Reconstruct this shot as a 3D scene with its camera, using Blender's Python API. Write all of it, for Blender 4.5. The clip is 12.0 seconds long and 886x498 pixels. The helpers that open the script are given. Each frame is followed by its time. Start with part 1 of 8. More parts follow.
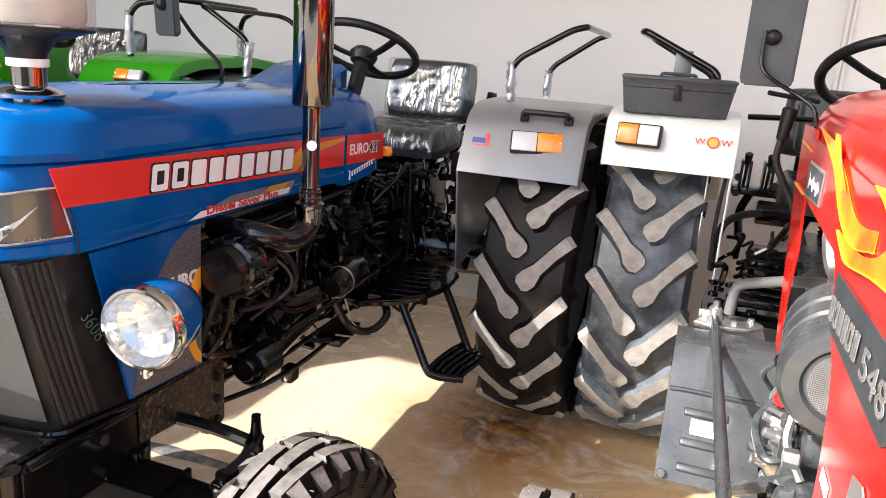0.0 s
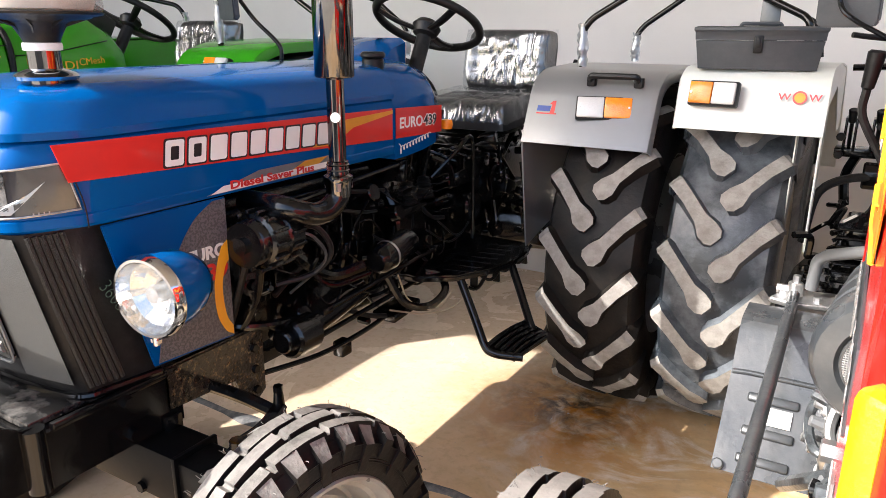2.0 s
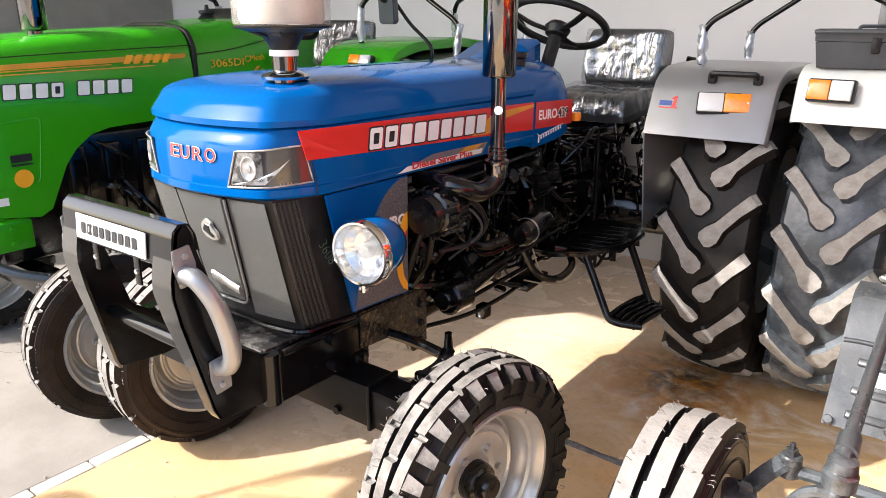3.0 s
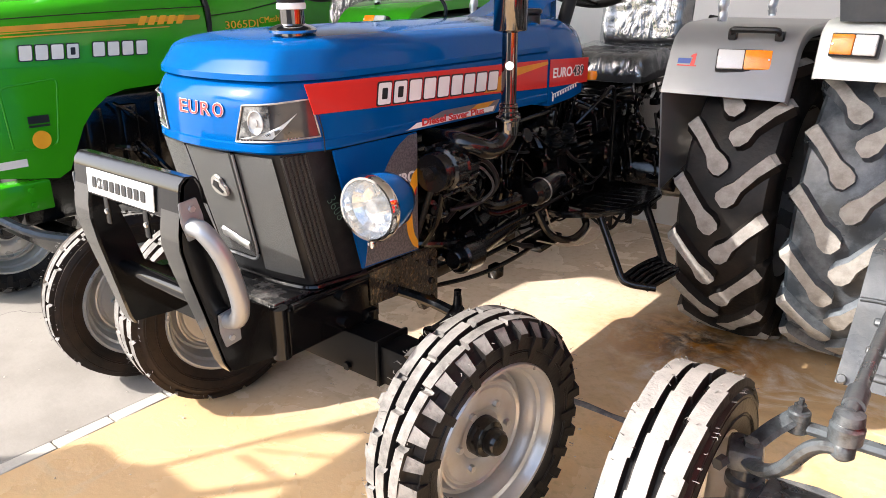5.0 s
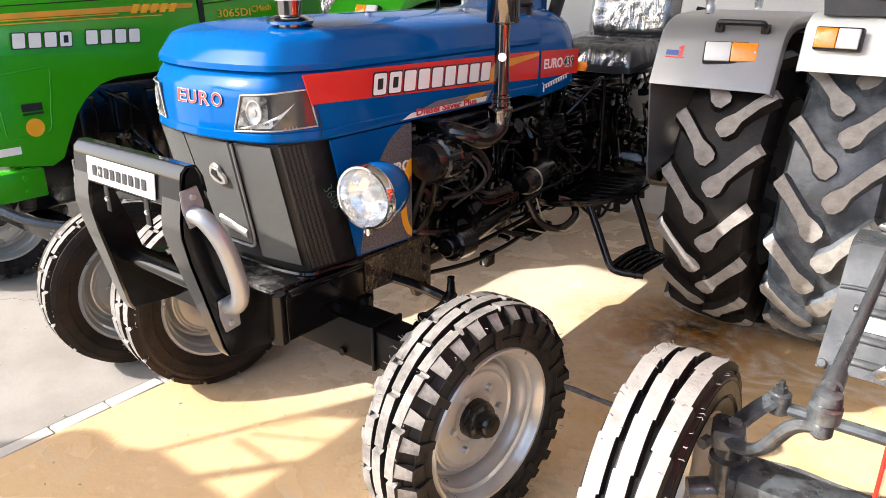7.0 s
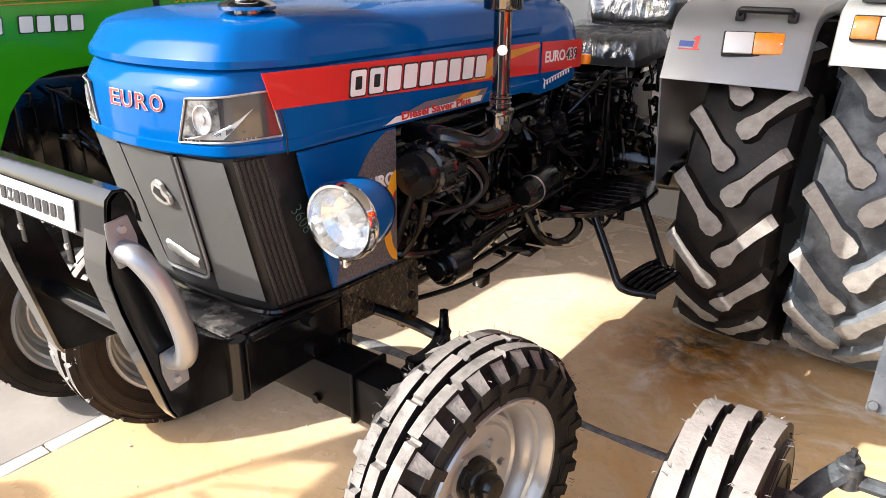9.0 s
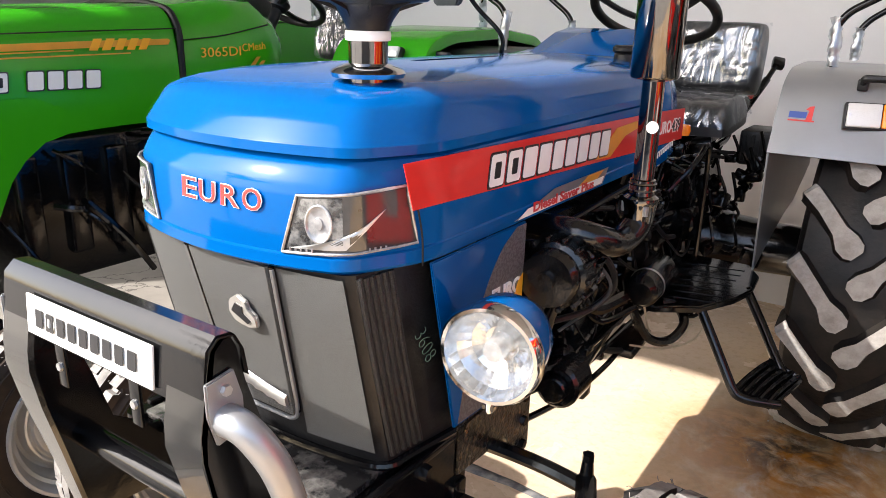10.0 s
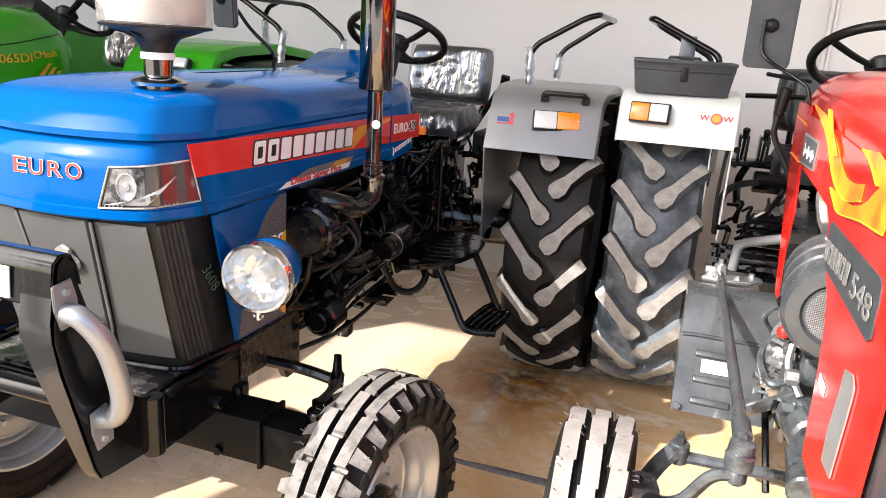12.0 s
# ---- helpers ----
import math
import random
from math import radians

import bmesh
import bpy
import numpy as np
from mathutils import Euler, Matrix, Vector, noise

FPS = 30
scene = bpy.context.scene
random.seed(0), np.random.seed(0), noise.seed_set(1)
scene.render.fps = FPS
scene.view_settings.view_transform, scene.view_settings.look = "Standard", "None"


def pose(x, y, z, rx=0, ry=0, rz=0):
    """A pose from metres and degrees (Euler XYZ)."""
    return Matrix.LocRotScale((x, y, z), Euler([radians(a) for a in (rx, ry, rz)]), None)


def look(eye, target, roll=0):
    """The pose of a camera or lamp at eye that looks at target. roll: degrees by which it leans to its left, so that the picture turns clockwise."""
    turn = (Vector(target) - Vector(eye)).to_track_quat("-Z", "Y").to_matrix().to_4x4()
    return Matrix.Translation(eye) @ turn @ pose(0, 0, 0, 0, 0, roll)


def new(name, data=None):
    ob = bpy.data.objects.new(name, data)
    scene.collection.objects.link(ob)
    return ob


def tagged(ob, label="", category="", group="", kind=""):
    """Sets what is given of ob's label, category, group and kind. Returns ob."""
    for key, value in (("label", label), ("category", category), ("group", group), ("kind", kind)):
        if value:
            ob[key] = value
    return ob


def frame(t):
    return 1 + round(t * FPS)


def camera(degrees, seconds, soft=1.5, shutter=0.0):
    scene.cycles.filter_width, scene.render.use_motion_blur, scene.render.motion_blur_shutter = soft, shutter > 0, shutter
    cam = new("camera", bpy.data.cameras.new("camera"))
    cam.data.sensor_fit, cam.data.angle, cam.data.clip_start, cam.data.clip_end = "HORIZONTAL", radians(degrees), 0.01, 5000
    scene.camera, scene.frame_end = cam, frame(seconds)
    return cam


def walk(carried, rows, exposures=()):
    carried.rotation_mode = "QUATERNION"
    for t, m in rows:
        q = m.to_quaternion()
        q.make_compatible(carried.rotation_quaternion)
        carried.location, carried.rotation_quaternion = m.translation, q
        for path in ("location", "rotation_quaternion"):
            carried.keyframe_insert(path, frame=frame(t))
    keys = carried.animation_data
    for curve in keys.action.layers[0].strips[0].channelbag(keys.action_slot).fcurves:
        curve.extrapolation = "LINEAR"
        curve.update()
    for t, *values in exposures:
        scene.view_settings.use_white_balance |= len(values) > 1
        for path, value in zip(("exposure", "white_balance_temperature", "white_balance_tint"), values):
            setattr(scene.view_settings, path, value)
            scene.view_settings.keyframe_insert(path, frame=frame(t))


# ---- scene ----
cam = camera(63.3, 12.0, 0.45)
PATH = [
    (0, (1.365, -3.076, 1.5), (0.734, -1.252, 0.983), 4.19),
    (0.5, (1.272, -3.052, 1.512), (0.651, -1.22, 1.006), 3.87),
    (1, (1.413, -2.986, 1.496), (0.757, -1.176, 0.959), 2.33),
    (1.5, (1.589, -2.836, 1.445), (0.757, -1.107, 0.881), 0.65),
    (2, (1.602, -2.902, 1.466), (0.623, -1.258, 0.888), 0.33),
    (2.5, (1.579, -3.166, 1.5), (0.499, -1.591, 0.909), 0.33),
    (3, (1.608, -3.289, 1.509), (0.457, -1.769, 0.906), 0.07),
    (4.8, (1.637, -3.291, 1.479), (0.453, -1.83, 0.799), -0.41),
    (5, (1.641, -3.271, 1.47), (0.455, -1.809, 0.79), -0.41),
    (5.5, (1.642, -3.272, 1.489), (0.46, -1.814, 0.8), -0.3),
    (6, (1.641, -3.279, 1.477), (0.465, -1.82, 0.78), -0.21),
    (6.5, (1.663, -3.297, 1.487), (0.495, -1.834, 0.782), -0.13),
    (7, (1.654, -3.316, 1.483), (0.503, -1.842, 0.774), 0.04),
    (7.2, (1.651, -3.316, 1.48), (0.51, -1.834, 0.768), 0.13),
    (8.8, (1.484, -3.153, 1.436), (0.383, -1.649, 0.714), -0.05),
    (9, (1.425, -3.073, 1.462), (0.329, -1.572, 0.723), 0.35),
    (9.5, (1.223, -2.981, 1.46), (0.138, -1.469, 0.728), 0.83),
    (10, (0.921, -2.955, 1.463), (-0.134, -1.37, 0.852), 1.49),
    (10.5, (0.904, -3.031, 1.51), (0.172, -1.25, 0.972), 3.87),
    (11, (1.098, -3.222, 1.499), (0.49, -1.384, 0.992), 4.24),
    (11.5, (1.233, -3.342, 1.491), (0.643, -1.506, 0.962), 3.82),
    (12, (1.294, -3.405, 1.511), (0.706, -1.578, 0.949), 3.72),
]
walk(cam, [(t, look(eye, target, roll)) for t, eye, target, roll in PATH])

# ---- world, sun, roof light ----
SUN_EL, SUN_AZ = radians(37.7), radians(39.5)          # height, and how far it stands left of straight in front
to_sun = Vector((-math.sin(SUN_AZ) * math.cos(SUN_EL), -math.cos(SUN_AZ) * math.cos(SUN_EL), math.sin(SUN_EL)))
world = bpy.data.worlds.new("sky")
scene.world = world
world.use_nodes = True
wn = world.node_tree.nodes
sky = wn.new("ShaderNodeTexSky")
sky.sky_type, sky.sun_disc, sky.sun_elevation = "NISHITA", False, SUN_EL
sky.sun_rotation = math.atan2(to_sun.x, to_sun.y)
sky.dust_density, sky.ozone_density = 3.5, 2.5             # hazy, bright round the sun
world.node_tree.links.new(sky.outputs["Color"], wn["Background"].inputs["Color"])
wn["Background"].inputs["Strength"].default_value = 0.15
sun_data = bpy.data.lights.new("sun", "SUN")
sun_data.energy, sun_data.angle, sun_data.color = 2.7, radians(0.5), (1.0, 0.945, 0.89)
sun = new("sun", sun_data)
sun.matrix_world = look(tuple(to_sun * 20), (0, 0, 0))
scene.view_settings.exposure = 2.0


# ---- materials ----
def mat(name, base, rough=0.5, metal=0.0, other=None, size=20.0, amount=0.5, bump=0.0, bsize=None, coat=0.0, rvar=0.0, sharp=(0.4, 0.65), spec=0.5):
    """A surface with a second colour in soft patches, fine relief and uneven gloss."""
    m = bpy.data.materials.new(name)
    m.use_nodes = True
    nt = m.node_tree
    n, ln = nt.nodes, nt.links.new
    p = n["Principled BSDF"]
    p.inputs["Base Color"].default_value = (*base, 1)
    p.inputs["Roughness"].default_value = rough
    p.inputs["Metallic"].default_value = metal
    p.inputs["Specular IOR Level"].default_value = spec
    p.inputs["Coat Weight"].default_value = coat
    p.inputs["Coat Roughness"].default_value = 0.06
    co = n.new("ShaderNodeTexCoord")
    if other:
        tex = n.new("ShaderNodeTexNoise")
        tex.inputs["Scale"].default_value, tex.inputs["Detail"].default_value, tex.inputs["Roughness"].default_value = size, 8, 0.65
        ramp = n.new("ShaderNodeValToRGB")
        ramp.color_ramp.elements[0].position, ramp.color_ramp.elements[1].position = sharp
        ramp.color_ramp.elements[1].color = (amount, amount, amount, 1)
        mix = n.new("ShaderNodeMix")
        mix.data_type = "RGBA"
        mix.inputs["A"].default_value, mix.inputs["B"].default_value = (*base, 1), (*other, 1)
        ln(co.outputs["Object"], tex.inputs["Vector"])
        ln(tex.outputs["Fac"], ramp.inputs["Fac"])
        ln(ramp.outputs["Color"], mix.inputs["Factor"])
        ln(mix.outputs["Result"], p.inputs["Base Color"])
    if rvar:
        t2 = n.new("ShaderNodeTexNoise")
        t2.inputs["Scale"].default_value, t2.inputs["Detail"].default_value = size * 0.6, 6
        mr = n.new("ShaderNodeMapRange")
        mr.inputs["To Min"].default_value, mr.inputs["To Max"].default_value = max(0.02, rough - rvar), min(1, rough + rvar)
        ln(co.outputs["Object"], t2.inputs["Vector"])
        ln(t2.outputs["Fac"], mr.inputs["Value"])
        ln(mr.outputs["Result"], p.inputs["Roughness"])
    if bump:
        t3 = n.new("ShaderNodeTexNoise")
        t3.inputs["Scale"].default_value, t3.inputs["Detail"].default_value = bsize or size * 4, 5
        b = n.new("ShaderNodeBump")
        b.inputs["Strength"].default_value, b.inputs["Distance"].default_value = bump, 0.004
        ln(co.outputs["Object"], t3.inputs["Vector"])
        ln(t3.outputs["Fac"], b.inputs["Height"])
        ln(b.outputs["Normal"], p.inputs["Normal"])
    return m


BLUE = mat("blue_paint", (0.0004, 0.07, 0.255), 0.1, 0.0, (0.0006, 0.079, 0.28), 3, 0.5, 0.012, 40, 0.0, 0.03, spec=0.18)
RED = mat("red_paint", (0.6, 0.014, 0.01), 0.15, 0.0, (0.66, 0.025, 0.015), 4, 0.5, 0.012, 40, 0.0, 0.03)
GREEN = mat("green_paint", (0.03, 0.31, 0.006), 0.16, 0.0, (0.038, 0.34, 0.008), 4, 0.5, 0.015, 40, 0.0, 0.05)
SILVER = mat("silver_paint", (0.27, 0.275, 0.28), 0.33, 0.35, (0.24, 0.24, 0.24), 6, 0.5, 0.03, 90, 0.3, 0.08)
WHITE = mat("white_paint", (0.72, 0.74, 0.7), 0.4, 0.0, (0.62, 0.64, 0.6), 5, 0.5, 0.03, 60, 0.3, 0.06)
BLACK = mat("black_gloss_paint", (0.0035, 0.0035, 0.004), 0.13, 0.0, (0.006, 0.006, 0.006), 12, 0.6, 0.08, 45, 0.0, 0.07, spec=0.36)
# greyer than the other black, standing in for part of the sunlit floor's reflection
STRIPBLACK = mat("coated_strip_black", (0.006, 0.0062, 0.0056), 0.2, 0.0, (0.02, 0.02, 0.018), 9, 0.6, 0.02, 60, 1.0, 0.06, (0.48, 0.7))
ENGINE = mat("black_engine_paint", (0.0025, 0.0025, 0.003), 0.15, 0.0, (0.007, 0.0065, 0.006), 22, 0.6, 0.16, 80, 0.0, 0.1, spec=0.5)
DUSTBLACK = mat("dusty_black_paint", (0.01, 0.01, 0.0105), 0.22, 0.0, (0.2, 0.19, 0.18), 13, 0.75, 0.15, 60, 0.0, 0.12, sharp=(0.46, 0.68), spec=0.45)
GREY = mat("dark_grey_paint", (0.04, 0.046, 0.052), 0.3, 0.1, (0.085, 0.087, 0.088), 14, 0.6, 0.2, 60, 0.35, 0.14)
EGREY = mat("grey_engine_paint", (0.075, 0.086, 0.094), 0.3, 0.15, (0.022, 0.022, 0.023), 24, 0.85, 0.5, 60, 0.35, 0.14, (0.45, 0.62))
PLASTIC = mat("black_plastic", (0.006, 0.006, 0.0065), 0.42, 0.0, (0.02, 0.02, 0.02), 25, 0.6, 0.15, 150, 0.0, 0.1, spec=0.3)
STEELGREY = mat("grey_tube_paint", (0.2, 0.21, 0.22), 0.35, 0.4, (0.2, 0.2, 0.2), 18, 0.6, 0.15, 60)
BOXGREY = mat("grey_plastic", (0.035, 0.042, 0.05), 0.42, 0.0, (0.06, 0.064, 0.07), 18, 0.6, 0.15, 200, 0.0, 0.1)
RUBBER = mat("black_rubber", (0.006, 0.006, 0.0065), 0.5, 0.0, (0.026, 0.02, 0.015), 9, 0.6, 0.4, 60, 0.0, 0.15, spec=0.25)
BROWNRUBBER = mat("brown_dusty_rubber", (0.012, 0.009, 0.007), 0.55, 0.0, (0.05, 0.03, 0.018), 5, 0.7, 0.4, 60, 0.0, 0.15, spec=0.2)
DUST = mat("dusty_tread", (0.33, 0.315, 0.29), 0.85, 0.0, (0.17, 0.155, 0.14), 25, 0.7, 0.4, 120)
DUST2 = mat("pale_dusty_tread", (0.19, 0.178, 0.165), 0.75, 0.0, (0.03, 0.028, 0.026), 16, 0.85, 0.5, 120, sharp=(0.42, 0.68))
DUST3 = mat("white_dusty_tread", (0.24, 0.23, 0.215), 0.9, 0.0, (0.13, 0.125, 0.12), 14, 0.7, 0.4, 120)
BLUEDUST = mat("bluish_worn_tread", (0.022, 0.028, 0.035), 0.32, 0.0, (0.2, 0.22, 0.24), 6, 0.7, 0.3, 60, 0.0, 0.15)
RIM = mat("silver_rim", (0.5, 0.5, 0.49), 0.3, 0.5, (0.4, 0.36, 0.29), 9, 0.6, 0.1, 60, 0.1, 0.1)
CHROME = mat("chrome", (0.72, 0.72, 0.72), 0.08, 1.0, (0.6, 0.58, 0.55), 20, 0.5, 0.03, 80, 0, 0.05)
HANDLE = mat("matt_aluminium", (0.3, 0.31, 0.325), 0.34, 0.6, (0.34, 0.34, 0.34), 30, 0.5, 0.05, 120, 0, 0.08)
STEEL = mat("brushed_aluminium", (0.6, 0.6, 0.6), 0.32, 0.9, (0.5, 0.5, 0.5), 40, 0.6, 0.1, 200, 0, 0.1)
MIRRORCHROME = mat("dark_chrome", (0.2, 0.195, 0.19), 0.07, 1.0, (0.12, 0.11, 0.1), 8, 0.6, 0.05, 50, 0, 0.04)
ORANGE = mat("orange_lens", (0.95, 0.24, 0.004), 0.2, 0, (0.95, 0.34, 0.01), 60, 0.5, 0.3, 200, 0.5)
LENS = mat("clear_lens", (0.62, 0.62, 0.6), 0.15, 0, (0.6, 0.6, 0.58), 60, 0.5, 0.3, 200, 0.7)
DARKLENS = mat("smoked_lens", (0.03, 0.028, 0.027), 0.08, 0, (0.06, 0.05, 0.05), 10, 0.5, 0, None, 1.0)
DRED = mat("red_decal", (0.62, 0.02, 0.015), 0.35, 0, (0.55, 0.015, 0.012), 6, 0.5, 0, None, 0.5)
DWHITE = mat("white_decal", (0.8, 0.8, 0.78), 0.4, 0, (0.74, 0.74, 0.72), 30, 0.5)
DGREY = mat("grey_decal", (0.16, 0.16, 0.17), 0.4, 0, (0.1, 0.1, 0.1), 30, 0.5)
DBLACK = mat("black_decal", (0.012, 0.012, 0.014), 0.35, 0, (0.02, 0.02, 0.02), 30, 0.5)
DGOLD = mat("gold_decal", (0.75, 0.33, 0.03), 0.38, 0.2, (0.5, 0.26, 0.03), 12, 0.5)
FLAME = mat("flame_decal", (0.82, 0.13, 0.01), 0.3, 0, (0.88, 0.42, 0.02), 9, 0.95)
DYELLOW = mat("yellow_decal", (0.85, 0.42, 0.02), 0.38, 0, (0.8, 0.3, 0.01), 9, 0.6)
VINYL = mat("black_vinyl", (0.02, 0.021, 0.023), 0.4, 0, (0.035, 0.036, 0.04), 20, 0.5, 0.3, 90)
WALLP = mat("wall_plaster", (0.72, 0.69, 0.675), 0.85, 0, (0.66, 0.63, 0.615), 1.1, 0.6, 0.15, 50)
# grey for the added, unseen walls, dim to cut reflections and fill light
DIMWALL = mat("dim_unseen_wall", (0.3, 0.28, 0.26), 0.9, 0, (0.2, 0.185, 0.17), 1.6, 0.7, 0.3, 40)
BRASS = mat("pale_wire", (0.5, 0.42, 0.28), 0.5, 0.2, (0.3, 0.25, 0.18), 30, 0.5)


def film_material(name="clear_film", cover=0.16, rough=0.2):
    """Clear crinkled wrapping film: see-through, with sharp gloss on its folds."""
    m = bpy.data.materials.new(name)
    m.use_nodes = True
    n, ln = m.node_tree.nodes, m.node_tree.links.new
    n.remove(n["Principled BSDF"])
    co, nz, b, tr, gl, mix = (n.new("ShaderNode" + k) for k in ("TexCoord", "TexNoise", "Bump", "BsdfTransparent", "BsdfGlossy", "MixShader"))
    nz.inputs["Scale"].default_value, nz.inputs["Detail"].default_value, nz.inputs["Distortion"].default_value = 9, 1.0, 2.2
    b.inputs["Strength"].default_value, b.inputs["Distance"].default_value = 0.4, 0.03
    gl.inputs["Roughness"].default_value = rough
    gl.inputs["Color"].default_value = (0.95, 0.97, 1, 1)
    tr.inputs["Color"].default_value = (0.93, 0.94, 0.95, 1)
    mix.inputs["Fac"].default_value = cover
    mp = n.new("ShaderNodeMapping")
    mp.inputs["Scale"].default_value, mp.inputs["Rotation"].default_value = (1.5, 0.8, 0.45), (0.2, 0.5, 0.3)
    ln(co.outputs["Object"], mp.inputs["Vector"])
    ln(mp.outputs["Vector"], nz.inputs["Vector"])
    ln(nz.outputs["Fac"], b.inputs["Height"])
    ln(b.outputs["Normal"], gl.inputs["Normal"])
    ln(tr.outputs["BSDF"], mix.inputs[1])
    ln(gl.outputs["BSDF"], mix.inputs[2])
    ln(mix.outputs["Shader"], n["Material Output"].inputs["Surface"])
    return m


FILM = film_material()
THICKFILM = film_material("bunched_clear_film", 0.38, 0.4)


def floor_material():
    """Worn yellowish concrete with dark oil stains, pale dust and pale swirls painted in for wet reflections."""
    m = bpy.data.materials.new("stained_concrete")
    m.use_nodes = True
    n, ln = m.node_tree.nodes, m.node_tree.links.new
    p = n["Principled BSDF"]
    co = n.new("ShaderNodeTexCoord")

    def noise_ramp(scale, lo, hi, detail=8, dist=0.0):
        t = n.new("ShaderNodeTexNoise")
        t.inputs["Scale"].default_value, t.inputs["Detail"].default_value, t.inputs["Distortion"].default_value = scale, detail, dist
        t.inputs["Roughness"].default_value = 0.62
        r = n.new("ShaderNodeMapRange")
        r.inputs["From Min"].default_value, r.inputs["From Max"].default_value = lo, hi
        ln(co.outputs["Object"], t.inputs["Vector"])
        ln(t.outputs["Fac"], r.inputs["Value"])
        return r.outputs["Result"]

    def mixed(a, b, f):
        x = n.new("ShaderNodeMix")
        x.data_type = "RGBA"
        for key, c in (("A", a), ("B", b)):
            if isinstance(c, tuple):
                x.inputs[key].default_value = (*c, 1)
            else:
                ln(c, x.inputs[key])
        ln(f, x.inputs["Factor"])
        return x.outputs["Result"]

    sep = n.new("ShaderNodeSeparateXYZ")
    ln(co.outputs["Object"], sep.inputs["Vector"])

    def product(a, b, op="MULTIPLY"):
        x = n.new("ShaderNodeMath")
        x.operation = op
        x.use_clamp = True
        for k, v in enumerate((a, b)):
            if isinstance(v, (int, float)):
                x.inputs[k].default_value = v
            else:
                ln(v, x.inputs[k])
        return x.outputs["Value"]

    def near(x, y, r0, r1):
        d = n.new("ShaderNodeVectorMath")
        d.operation = "DISTANCE"
        d.inputs[1].default_value = (x, y, 0)
        ln(co.outputs["Object"], d.inputs[0])
        r = n.new("ShaderNodeMapRange")
        r.inputs["From Min"].default_value, r.inputs["From Max"].default_value = r1, r0
        ln(d.outputs["Value"], r.inputs["Value"])
        return r.outputs["Result"]

    wander = product(noise_ramp(1.3, 0.3, 0.7, 6, 0.6), 0.5)

    def past(axis, start, end):
        """0 before start and 1 past end along an axis, with a wandering border."""
        add = n.new("ShaderNodeMath")
        add.operation = "MULTIPLY_ADD"
        add.inputs[1].default_value = math.copysign(0.6, end - start)
        ln(wander, add.inputs[0])
        ln(sep.outputs[axis], add.inputs[2])
        r = n.new("ShaderNodeMapRange")
        r.inputs["From Min"].default_value, r.inputs["From Max"].default_value = start, end
        ln(add.outputs["Value"], r.inputs["Value"])
        return r.outputs["Result"]

    lane = past("X", 0.35, 0.75)                   # the lane between the tractors: ochre dirt, lifted to replace missing fill light
    fore = past("Y", -1.6, -2.1)                   # and the front of the floor turns darker ochre
    c = mixed((0.62, 0.48, 0.35), (0.69, 0.565, 0.435), noise_ramp(1.1, 0.38, 0.62))
    c = mixed(c, (0.53, 0.35, 0.18), product(product(noise_ramp(1.4, 0.05, 0.4, 8, 0.8), 0.92), fore))
    c = mixed(c, (0.72, 0.52, 0.315), product(noise_ramp(1.4, 0.05, 0.4, 8, 0.8), lane))
    c = mixed(c, (0.7, 0.43, 0.19), product(noise_ramp(1.9, 0.46, 0.72, 9, 1.2), lane))
    c = mixed(c, (0.5, 0.4, 0.28), product(noise_ramp(3.3, 0.58, 0.72, 8, 1.5), 0.7))
    c = mixed(c, (0.46, 0.32, 0.17), product(product(noise_ramp(2.2, 0.4, 0.64, 9, 1.5), 0.75), near(0.85, -0.5, 0.35, 0.9)))
    # cream swirls: the wet floor's pale reflections, put into the colour
    c = mixed(c, (0.78, 0.71, 0.61), product(noise_ramp(2.3, 0.52, 0.66, 9, 2.0), near(0.98, -0.42, 0.3, 0.8)))
    c = mixed(c, (0.46, 0.19, 0.03), product(noise_ramp(4.6, 0.38, 0.54, 9, 0.8), near(0.74, -0.42, 0.14, 0.5)))
    c = mixed(c, (0.09, 0.06, 0.035), product(noise_ramp(6.5, 0.42, 0.6, 9, 1.4), near(0.7, -0.36, 0.06, 0.36)))
    c = mixed(c, (0.42, 0.31, 0.18), product(noise_ramp(30.0, 0.5, 0.8), 0.6))
    ln(c, p.inputs["Base Color"])
    r = noise_ramp(2.6, 0.35, 0.65, 8, 1.0)
    wet = product(r, product(1.0, product(near(0.8, -0.55, 0.2, 1.1), 0.75), "SUBTRACT"))
    mr = n.new("ShaderNodeMapRange")
    mr.inputs["To Min"].default_value, mr.inputs["To Max"].default_value = 0.09, 0.4
    ln(wet, mr.inputs["Value"])
    ln(mr.outputs["Result"], p.inputs["Roughness"])
    b = n.new("ShaderNodeBump")
    b.inputs["Strength"].default_value, b.inputs["Distance"].default_value = 0.15, 0.003
    ln(noise_ramp(60, 0.2, 0.8, 4), b.inputs["Height"])
    ln(b.outputs["Normal"], p.inputs["Normal"])
    return m


